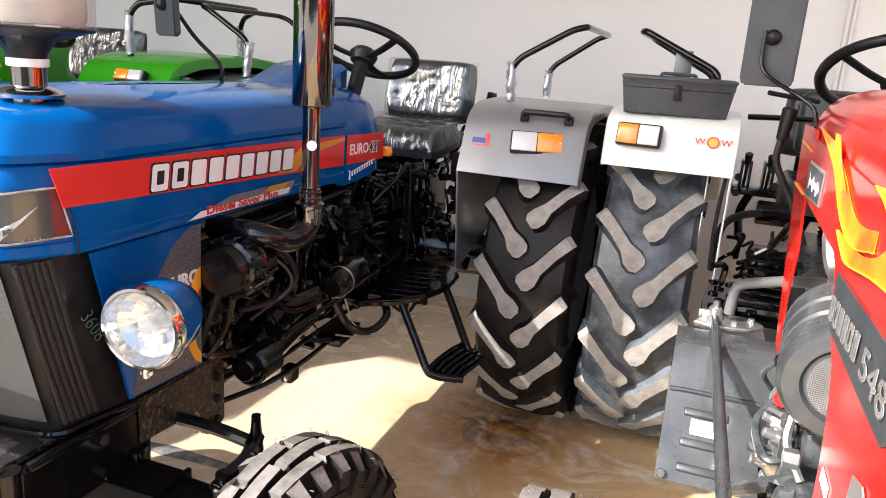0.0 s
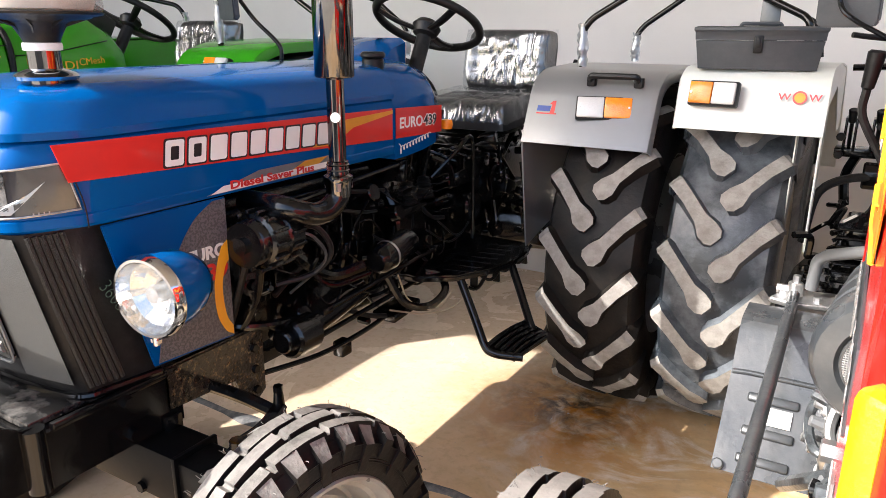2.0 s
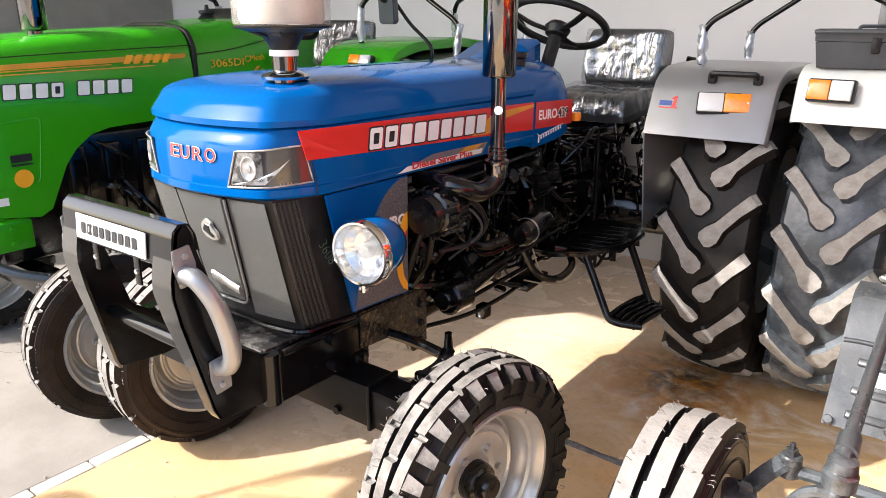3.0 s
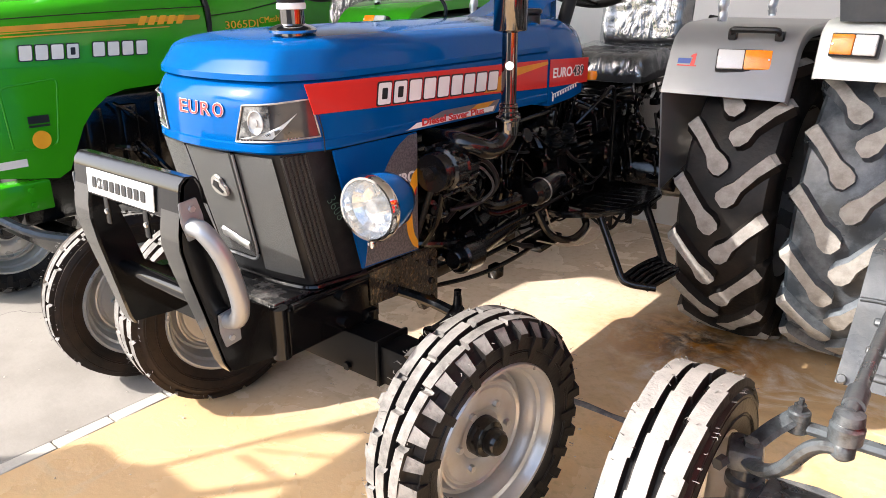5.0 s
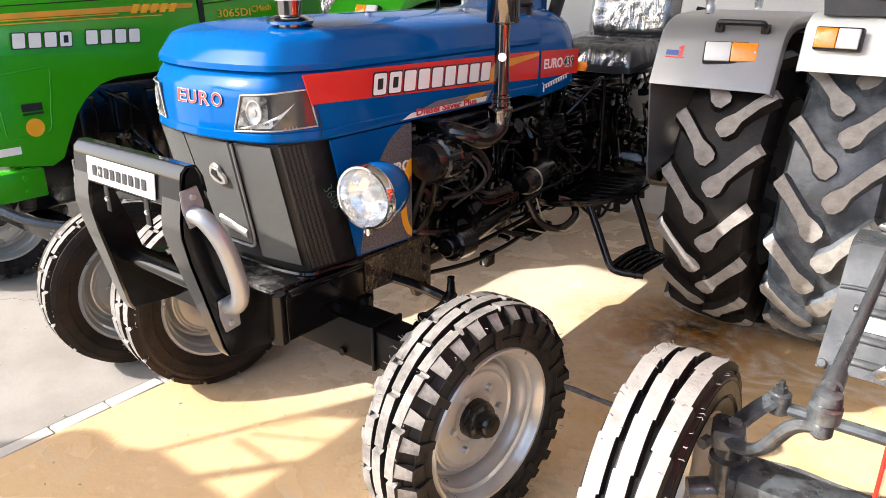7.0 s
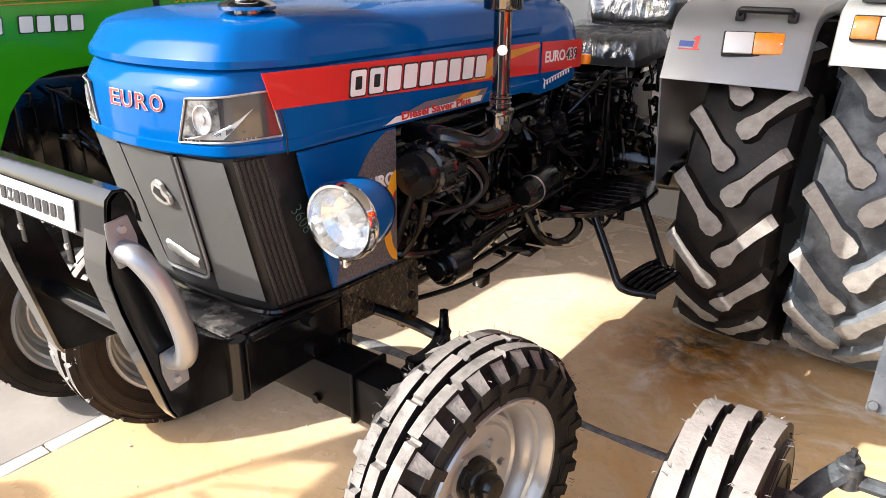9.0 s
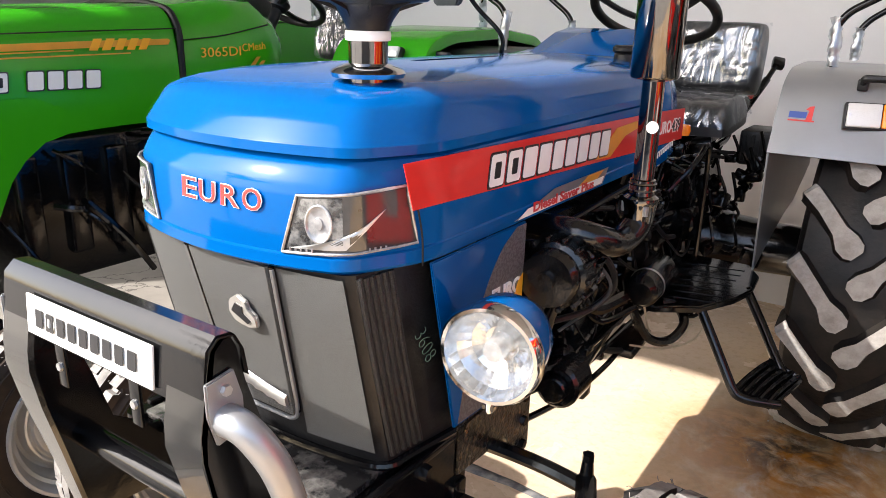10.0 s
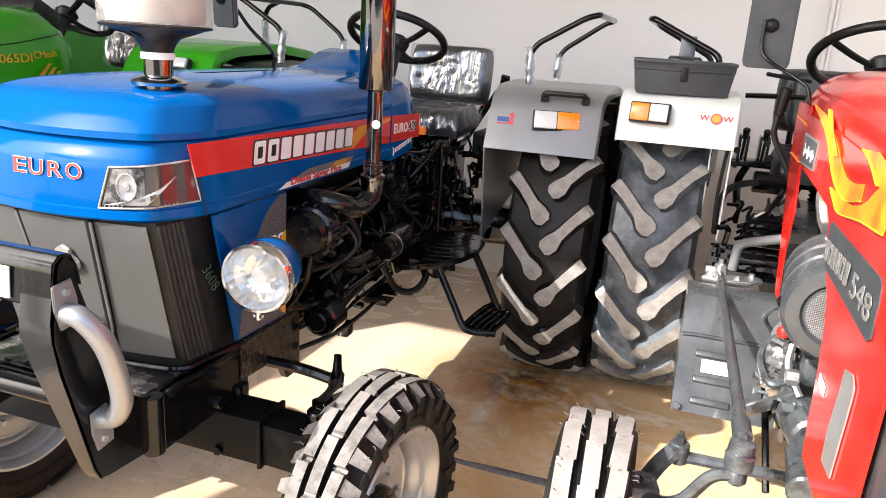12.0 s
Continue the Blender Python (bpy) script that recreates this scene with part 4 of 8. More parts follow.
    pts = [(0.3045, -1.0 + 0.0026 * k + 0.007 * math.sin(k * 0.9), 1.104 + 0.0004 * k + (0.018 if k < 6 else 0.008) * math.cos(k * 0.9)) for k in range(72)]
    tube(bm, pts, 0.0016, 5, 0, 1)
    part("script_mark", bm, DWHITE, hood, "white handwritten style mark")
    for sx in (1,):
        bm = bmesh.new()
        tube(bm, [(0.3045, -2.085, 1.093), (0.305, -2.088, 1.14), (0.305, -2.1, 1.186)], 0.0016, 6, 0, 3)
        part("shut_line", bm, RUBBER, hood, "thin dark shut line")
    # nose details
    for k, ch in enumerate("EURO"):
        at = nose_at(-0.044 + 0.047 * k, 1.194, 0.0012)
        out = (1.15 * at.x, -1, 0.06)
        rim = lettering(ch, 0.034, DWHITE, facing(at, out, 0), hood, bold=0.0011, depth=0.0015, width=0.039)
        lettering(ch, 0.034, DRED, facing(at + Vector((0, -0.001, 0)), out, 0), rim, depth=0.0015, width=0.0365, bold=0.0001)
    for s in (-1, 1):
        bm = bmesh.new()
        nose_patch(bm, [(0.148 * s, 1.12), (0.368 * s, 1.13), (0.348 * s, 1.226), (0.176 * s, 1.214)], 0.003)
        h = part("headlight", bm, DARKLENS, hood, "wrap-around headlight")
        bm = bmesh.new()
        line = [(0.15, 1.123), (0.367, 1.132), (0.347, 1.224), (0.178, 1.212), (0.15, 1.123)]
        ring_ = []
        for (s0, z0), (s1, z1) in zip(line, line[1:]):
            ring_ += [nose_at((s0 + (s1 - s0) * k / 6) * s, z0 + (z1 - z0) * k / 6, 0.005) for k in range(6)]
        tube(bm, ring_ + ring_[:1], 0.0024, 6, 0, 1)
        part("gasket", bm, LAMPGREY, h, "grey lens edge")
        bm = bmesh.new()
        nose_patch(bm, [(0.157, 1.129), (0.247, 1.132), (0.247, 1.212), (0.185, 1.208)] if s > 0 else [(-0.157, 1.129), (-0.247, 1.132), (-0.247, 1.212), (-0.185, 1.208)], 0.004)
        part("reflector", bm, HEADGLASS, h, "clear lens over a bright reflector")
        bm = bmesh.new()
        nose_patch(bm, [(0.256 * s, 1.131), (0.36 * s, 1.136), (0.342 * s, 1.22), (0.256 * s, 1.214)], 0.005)
        part("lens", bm, DARKLENS, h, "smoked lens")
        bm = bmesh.new()
        c = nose_at(0.212 * s, 1.172, 0.0035)
        lathe(bm, [(0.03, 0.0), (0.03, 0.003), (0.0275, 0.0036), (0.024, 0.0012), (0.01, 0.0012), (0.009, 0.004), (0.0001, 0.0046)], facing(c, (0.4 * s, -1, 0)) @ Matrix.Diagonal((0.72, 1, 1, 1)), 28)
        part("bulb", bm, LAMPGREY, h, "oval lamp reflector")
        bm = bmesh.new()
        nose_patch(bm, [(0.163 * s, 1.131), (0.25 * s, 1.134), (0.312 * s, 1.192), (0.25 * s, 1.15)], 0.0065, 10, 2)
        part("lens_flash", bm, STEEL, h, "bright swoosh behind the lens")
        for k in range(9):
            bm = bmesh.new()
            t = 0.165 + 0.009 * k if k < 5 else 0.285 + 0.009 * (k - 5)
            tube(bm, [nose_at(t * s, 1.127 + 0.02 * (t - 0.15), 0.006), nose_at(t * s, 1.132 + 0.02 * (t - 0.15), 0.006)], 0.0016, 5, 0, 1)
            part("lens_rib", bm, LAMPGREY, h)
    # front grille: a bowed mesh front, and ribbed sides running back
    def on_front(x, z, off=0.0):
        k = (z - 0.72) / 0.372
        return Vector((x, -2.143 - 0.082 * k + 0.45 * (x - 0.015) ** 2 - off, z))

    def on_side(u, z, s, off=0.0):
        k = (z - 0.72) / 0.372
        f = on_front(0.252, z)
        return Vector(((0.256 + off + 0.026 * u) * s, f.y + 0.012 + (0.158 - 0.01 * k) * u, z))
    bm = bmesh.new()
    secs = []
    for z in (0.715, 0.73, 0.9, 1.094):
        side = [on_side(u, z, -1) for u in (1, 0.5, 0)] + [on_front(x, z) for x in (-0.238, -0.16, -0.08, 0, 0.08, 0.16, 0.238)] + [on_side(u, z, 1) for u in (0, 0.5, 1)]
        secs.append(side + [Vector((0.2, -1.75, z)), Vector((-0.2, -1.75, z))])
    loft(bm, secs)
    body = part("grille", bm, PLASTIC, T, "black plastic grille housing", 30)
    for x0, x1, t0, t1 in ((-0.236, -0.07, -0.236, -0.092), (0.105, 0.244, 0.122, 0.244)):
        bm = bmesh.new()
        grid = []
        for j in range(7):
            z = 0.752 + 0.335 * j / 6
            grid.append([bm.verts.new(on_front((x0 + (t0 - x0) * j / 6) * (1 - i / 8) + (x1 + (t1 - x1) * j / 6) * i / 8, z, 0.004)) for i in range(9)])
        for a, b in zip(grid, grid[1:]):
            bridge(bm, a, b, False)
        part("mesh", bm, MESHGREY, body, "fine grey woven wire mesh")
    for a, b in ((-0.066, -0.087), (0.1, 0.117)):
        bm = bmesh.new()
        tube(bm, [on_front(a, 0.8, 0.008), on_front((a + b) / 2, 0.95, 0.008), on_front(b, 1.09, 0.008)], 0.005, 6, 0, 3)
        part("grille_trim", bm, BLACK, body, "glossy black trim strip")
    bm = bmesh.new()
    secs = []
    for j in range(8):
        z = 0.79 + 0.298 * j / 7
        k = j / 7
        a, b = -0.062 - 0.021 * k, 0.096 + 0.017 * k
        secs.append([on_front(a, z, 0.002), on_front(b, z, 0.002), on_front(b - 0.006, z, 0.012), on_front(a + 0.006, z, 0.012)])
    loft(bm, secs)
    cp = part("centre_panel", bm, MESHGREY, body, "dark grey mesh centre panel")
    bm = bmesh.new()
    tube(bm, [on_front(0.119, 1.086, 0.01), on_front(0.109, 0.92, 0.01), on_front(0.103, 0.815, 0.01), on_front(0.098, 0.79, 0.01), on_front(0.082, 0.779, 0.01), on_front(-0.045, 0.779, 0.01), on_front(-0.062, 0.787, 0.01), on_front(-0.068, 0.81, 0.01), on_front(-0.076, 0.92, 0.01), on_front(-0.088, 1.086, 0.01)], 0.0042, 6, 0.012)
    part("panel_trim", bm, STEELGREY, cp, "dusty grey rubber trim")
    bm = bmesh.new()
    m = facing(on_front(0.036, 0.99, 0.012), (0, -1, -0.2), 25)
    prism(bm, [(-0.032, 0.012), (-0.018, 0.03), (0.012, 0.034), (0.026, 0.016), (0.014, 0.004), (0.03, -0.012), (0.022, -0.032), (0.0, -0.03), (-0.014, -0.014), (-0.03, -0.008)], 0.009, m, 0.003)
    em = part("emblem", bm, RIM, cp, "shiny silver emblem")
    bm = bmesh.new()
    prism(bm, [(-0.02, 0.012), (0.0, 0.022), (0.012, 0.012), (0.004, 0.0), (0.014, -0.018), (0.004, -0.02), (-0.008, -0.004)], 0.002, m @ pose(0, 0, 0.009))
    part("emblem_mark", bm, DBLACK, em)
    # crumpled clear film; the silver stands in for its gloss
    bm = bmesh.new()
    secs = []
    for j in range(9):
        x = -0.02 + 0.105 * j / 8
        z = 0.845 - 0.028 * j / 8
        secs.append([on_front(x, z - 0.014, 0.012), on_front(x, z - 0.006, 0.019 + 0.003 * (j % 2)), on_front(x, z + 0.01, 0.019 - 0.003 * (j % 2)), on_front(x, z + 0.016, 0.012)])
    loft(bm, secs)
    part("badge", bm, STEEL, cp, "crumpled clear film, drawn in silver")
    for s in (-1, 1):                    # ribs on the sides
        for k in range(6):
            bm = bmesh.new()
            u = 0.02 + 0.085 * k
            tube(bm, [on_side(u + 0.04, 0.74, s, 0.001), on_side(u, 0.92, s, 0.002), on_side(u - 0.0, 1.088, s, 0.001)], 0.0055, 6, 0, 3)
            part("rib", bm, RIBMESH, body)
        bm = bmesh.new()
        pts = [on_side(u, 0.722, s, 0.003) for u in (1, 0.6, 0.2, 0.0)]
        tube(bm, pts + [on_front(0.22 * s, 0.722, 0.006), on_front(0.1 * s, 0.722, 0.008), on_front(0.0, 0.722, 0.008)], 0.009, 8, 0, 3)
        part("lip", bm, BLACK, body, "glossy black lower lip")
    p0, p1, p2 = on_side(0.78, 0.9, 1, 0.002), on_side(0.8, 0.9, 1, 0.002), on_side(0.78, 0.96, 1, 0.002)
    lettering("3608", 0.03, CHALK, facing(on_side(0.75, 0.93, 1, 0.0035), (p1 - p0).cross(p2 - p0), -62), body, "chalk_number", 0.0006, "pale green chalk number", width=0.07, bold=-0.0012)
    # lower side panels
    for s in (-1, 1):
        bm = bmesh.new()
        m = side_at(0.298) if s > 0 else side_at(-0.304)
        prism(bm, [(-2.06, 1.09), (-1.735, 1.09), (-1.74, 0.735), (-1.975, 0.745)], 0.006, m, 0.002)
        p = part("side_panel", bm, BLUE, T, "blue lower side panel")
        if s > 0:
            bm = bmesh.new()
            edge = [(q.y, q.z) for q in smooth_path([(0, -1.775, 1.086), (0, -1.835, 1.05), (0, -1.89, 0.98), (0, -1.935, 0.88), (0, -1.965, 0.75)], 5)]
            prism(bm, edge + [(-1.742, 0.74), (-1.738, 1.086)], 0.001, side_at(0.3045))
            g = part("decal", bm, CHECK, p, "grey checked decal", 30, False)
            bm = bmesh.new()
            outer = [(q.y, q.z) for q in smooth_path([(0, -1.742, 0.985), (0, -1.765, 0.965), (0, -1.79, 0.89), (0, -1.79, 0.81), (0, -1.768, 0.76), (0, -1.744, 0.742)], 5)]
            inner = [(q.y, q.z) for q in smooth_path([(0, -1.744, 0.765), (0, -1.762, 0.8), (0, -1.768, 0.87), (0, -1.755, 0.92), (0, -1.742, 0.935)], 5)]
            prism(bm, outer + inner, 0.001, side_at(0.306))
            part("swoosh", bm, DYELLOW, g, "orange swoosh decal", 30, False)
            lettering("EURO", 0.03, DWHITE, facing((0.3062, -1.805, 0.965), (1, 0, 0)), g, width=0.115, bold=0.0014)
            lettering("439", 0.042, DRED, facing((0.3062, -1.795, 0.915), (1, 0, 0)), g, width=0.1, bold=0.0014)
    # round working lamp
    bm = bmesh.new()
    m = facing((0.412, -2.035, 0.957), (0.12, -1, -0.03))
    lathe(bm, [(0.0001, -0.13), (0.03, -0.127), (0.058, -0.105), (0.075, -0.07), (0.081, -0.03), (0.082, 0.0)], m, 36)
    wl = part("working_lamp", bm, BLUE, T, "round lamp with blue bowl")
    bm = bmesh.new()
    lathe(bm, [(0.082, -0.002), (0.088, 0.004), (0.088, 0.018), (0.083, 0.026), (0.077, 0.026), (0.075, 0.018)], m, 36)
    part("bezel", bm, CHROME, wl, "chrome ring")
    bm = bmesh.new()
    prof = [(0.0001, 0.034)] + [(0.078 * k / 12, 0.034 - 0.012 * (k / 12) ** 2 + (0.0014 if k % 2 else 0)) for k in range(1, 13)]
    lathe(bm, prof, m, 36)
    part("lens", bm, GLASS, wl, "clear ribbed glass").visible_shadow = False
    bm = bmesh.new()
    lathe(bm, [(0.076, 0.02), (0.068, -0.002), (0.05, -0.022), (0.03, -0.033), (0.02, -0.035)], m, 26)
    rf = part("reflector", bm, LAMPMIRROR, wl, "bright faceted reflector", 5)
    bm = bmesh.new()
    lathe(bm, [(0.02, -0.036), (0.02, 0.0), (0.017, 0.006), (0.0001, 0.008)], m, 18)
    part("bulb_shield", bm, LAMPGREY, rf, "small grey bulb shield")
    bm = bmesh.new()
    cyl(bm, m @ Vector((0, -0.085, 0.012)), m @ Vector((0, -0.105, 0.012)), 0.007)
    box(bm, m @ Vector((0, -0.096, 0.012)), (0.022, 0.01, 0.008))
    part("screw", bm, CHROME, wl)
    bm = bmesh.new()
    tube(bm, [(0.3, -1.93, 0.94), (0.35, -1.94, 0.94), (0.385, -1.94, 0.945)], 0.018, 10)
    part("bracket", bm, BLACK, wl, "black lamp bracket")
    # exhaust
    bm = bmesh.new()
    m = Matrix.Translation((0.442, -1.48, 0))
    lathe(bm, [(0.02, 1.352), (0.046, 1.358), (0.049, 1.362), (0.049, 1.9), (0.046, 1.91), (0.02, 1.92), (0.02, 2.02), (0.017, 2.02)], m, 32)
    ex = part("silencer", bm, MIRRORCHROME, T, "polished dark chrome exhaust silencer")
    bm = bmesh.new()
    cyl(bm, (0.442, -1.48, 1.13), (0.442, -1.48, 1.36), 0.0225, None, 20)
    part("exhaust_pipe", bm, MIRRORCHROME, ex, "chrome exhaust pipe")
    bm = bmesh.new()
    lathe(bm, [(0.023, 1.152), (0.027, 1.15), (0.028, 1.118), (0.037, 1.112), (0.038, 1.103), (0.036, 1.098), (0.034, 1.085), (0.031, 1.06)], m, 24)
    for z in (1.128, 1.142):
        lathe(bm, [(0.0275, z - 0.003), (0.03, z), (0.0275, z + 0.003)], m, 20)
    cl = part("pipe_clamp", bm, MIRRORCHROME, ex, "dark chrome exhaust cup")
    for k in range(3):
        bm = bmesh.new()
        a = 2 * math.pi * k / 3 - 0.9
        bolt(bm, m @ Vector((0.034 * math.cos(a), 0.034 * math.sin(a), 1.098)), (0, 0, -1), 0.007, 0.02)
        part("bolt", bm, STEEL, cl)
    bm = bmesh.new()
    tube(bm, [(0.442, -1.48, 1.08), (0.44, -1.486, 1.052), (0.43, -1.515, 1.028), (0.422, -1.555, 1.024), (0.41, -1.595, 1.036), (0.37, -1.625, 1.05), (0.25, -1.62, 1.05)], 0.031, 14)
    part("manifold_elbow", bm, ENGINE, ex, "black exhaust elbow")
    bm = bmesh.new()
    cyl(bm, (0.4546, -1.4985, 1.262), (0.4565, -1.5013, 1.262), 0.0125, None, 14)
    part("sticker", bm, DWHITE, ex, "small white sticker")
    # air cleaner
    bm = bmesh.new()
    ax_, ay_ = 0.155, -2.035
    m = Matrix.Translation((ax_, ay_, 0))
    lathe(bm, [(0.03, 1.392), (0.04, 1.389), (0.057, 1.382), (0.061, 1.377), (0.058, 1.37), (0.03, 1.368)], m, 36)
    ac = part("air_cleaner", bm, CHROME, T, "chrome flange of the air cleaner")
    bm = bmesh.new()
    cyl(bm, (ax_, ay_, 1.362), (ax_, ay_, 1.438), 0.0315, None, 28)
    part("neck", bm, MIRRORCHROME, ac, "dark chrome neck")
    bm = bmesh.new()
    lathe(bm, [(0.032, 1.426), (0.036, 1.427), (0.037, 1.434), (0.036, 1.441), (0.032, 1.442)], m, 28)
    part("clamp", bm, DWHITE, ac, "white hose clamp")
    bm = bmesh.new()
    lathe(bm, [(0.033, 1.441), (0.037, 1.452), (0.05, 1.476), (0.06, 1.482), (0.094, 1.487), (0.098, 1.49), (0.118, 1.494), (0.12, 1.498), (0.116, 1.5), (0.0001, 1.5)], m, 40)
    fu = part("funnel", bm, PLASTIC, ac, "black plastic funnel")
    for k in range(8):
        bm = bmesh.new()
        prism(bm, [(0.03, 1.445), (0.05, 1.472), (0.088, 1.485), (0.035, 1.485)], 0.004, m @ Matrix.Rotation(k * math.pi / 4, 4, "Z") @ Matrix.Rotation(math.pi / 2, 4, "X"))
        part("fin", bm, PLASTIC, fu)
    bm = bmesh.new()
    lathe(bm, [(0.114, 1.499), (0.12, 1.504), (0.122, 1.6), (0.123, 1.64)], m, 48)
    part("bowl", bm, BOWL, ac, "clear plastic dust bowl").visible_shadow = False
    bm = bmesh.new()
    lathe(bm, [(0.0001, 1.503), (0.1, 1.504), (0.106, 1.52), (0.1, 1.635), (0.0001, 1.636)], m, 40)
    part("inner_cup", bm, CUP, ac, "whitish inner cup")
    bm = bmesh.new()
    lathe(bm, [(0.124, 1.635), (0.128, 1.641), (0.128, 1.652), (0.115, 1.665), (0.05, 1.69), (0.0001, 1.693)], m, 40)
    part("lid", bm, PLASTIC, ac, "black plastic lid")
    return T


CASTING = mat("rough_black_casting", (0.006, 0.005, 0.004), 0.3, 0.1, (0.3, 0.21, 0.1), 95, 0.75, 0.9, 130, 0.4, 0.15, (0.53, 0.66))
MESHGREY = mat("wire_mesh", (0.165, 0.168, 0.164), 0.45, 0.3, (0.024, 0.024, 0.024), 800, 1.0, 0.5, 800, sharp=(0.4, 0.6))
RIBMESH = mat("perforated_black_plastic", (0.009, 0.009, 0.009), 0.28, 0.2, (0.07, 0.07, 0.07), 500, 1.0, 0.6, 600, sharp=(0.5, 0.6))
CHALK = mat("green_chalk", (0.16, 0.26, 0.2), 0.9, 0, (0.03, 0.04, 0.035), 200, 0.7)
LAMPMIRROR = mat("lamp_reflector", (0.68, 0.68, 0.67), 0.18, 1.0, (0.4, 0.4, 0.4), 50, 0.6, 0.15, 90)
CHECK = mat("grey_checked_decal", (0.17, 0.17, 0.18), 0.4, 0.3, (0.1, 0.1, 0.105), 160, 1.0, sharp=(0.48, 0.52))


def glass_material(name, colour, rough, clear, cells=False):
    m = bpy.data.materials.new(name)
    m.use_nodes = True
    n, ln = m.node_tree.nodes, m.node_tree.links.new
    p = n["Principled BSDF"]
    p.inputs["Base Color"].default_value = (*colour, 1)
    p.inputs["Roughness"].default_value = rough
    tr, mix = n.new("ShaderNodeBsdfTransparent"), n.new("ShaderNodeMixShader")
    if cells:
        v, b, c2 = n.new("ShaderNodeTexVoronoi"), n.new("ShaderNodeBump"), n.new("ShaderNodeTexCoord")
        v.inputs["Scale"].default_value = 95
        b.inputs["Strength"].default_value, b.inputs["Distance"].default_value = 0.6, 0.008
        ln(c2.outputs["Object"], v.inputs["Vector"])
        ln(v.outputs["Distance"], b.inputs["Height"])
        ln(b.outputs["Normal"], p.inputs["Normal"])
    nz, co, mr = n.new("ShaderNodeTexNoise"), n.new("ShaderNodeTexCoord"), n.new("ShaderNodeMapRange")
    nz.inputs["Scale"].default_value, nz.inputs["Detail"].default_value = 14, 6
    mr.inputs["To Min"].default_value, mr.inputs["To Max"].default_value = 1 - clear - 0.08, 1 - clear + 0.12
    ln(co.outputs["Object"], nz.inputs["Vector"])
    ln(nz.outputs["Fac"], mr.inputs["Value"])
    ln(mr.outputs["Result"], mix.inputs["Fac"])
    ln(tr.outputs["BSDF"], mix.inputs[1])
    ln(p.outputs["BSDF"], mix.inputs[2])
    ln(mix.outputs["Shader"], n["Material Output"].inputs["Surface"])
    return m


GLASS = glass_material("lamp_glass", (0.4, 0.41, 0.41), 0.06, 0.8, True)
HEADGLASS = mat("headlight_reflector", (0.06, 0.06, 0.06), 0.1, 0.6, (0.36, 0.36, 0.35), 30, 0.8, 0.3, 60, 0.6, sharp=(0.45, 0.6))
LAMPGREY = mat("lamp_ring", (0.42, 0.42, 0.42), 0.25, 0.5, (0.18, 0.18, 0.18), 40, 0.7, 0.2, 80)
BOWL = glass_material("dusty_clear_plastic", (0.5, 0.48, 0.45), 0.1, 0.7)
CUP = mat("beige_plastic_cup", (0.5, 0.45, 0.4), 0.45, 0, (0.36, 0.31, 0.26), 9, 0.7, 0.1, 60)
build_setting()
build_grit()
build_shade_caster()
blue = build_blue()


# ---- blue tractor: frame, engine, platform ----
def hose(parent, pts, r, material=ENGINE, name="hose", seg=8, label=""):
    bm = bmesh.new()
    tube(bm, pts, r, seg)
    return part(name, bm, material, parent, label)


def bellows(parent, c, r=0.032, n=6, h=0.075, lean=(0, 0, 1), material=PLASTIC):
    bm = bmesh.new()
    m, _ = frame_to(c, Vector(c) + Vector(lean))
    prof = [(r * 1.25, 0)]
    for k in range(n):
        f = 1 - 0.5 * k / n
        prof += [(r * f, h * (k + 0.2) / n), (r * f * 1.22, h * (k + 0.6) / n)]
    prof += [(0.008, h)]
    lathe(bm, prof, m, 18)
    return part("rubber_boot", bm, material, parent, "black rubber bellows boot")


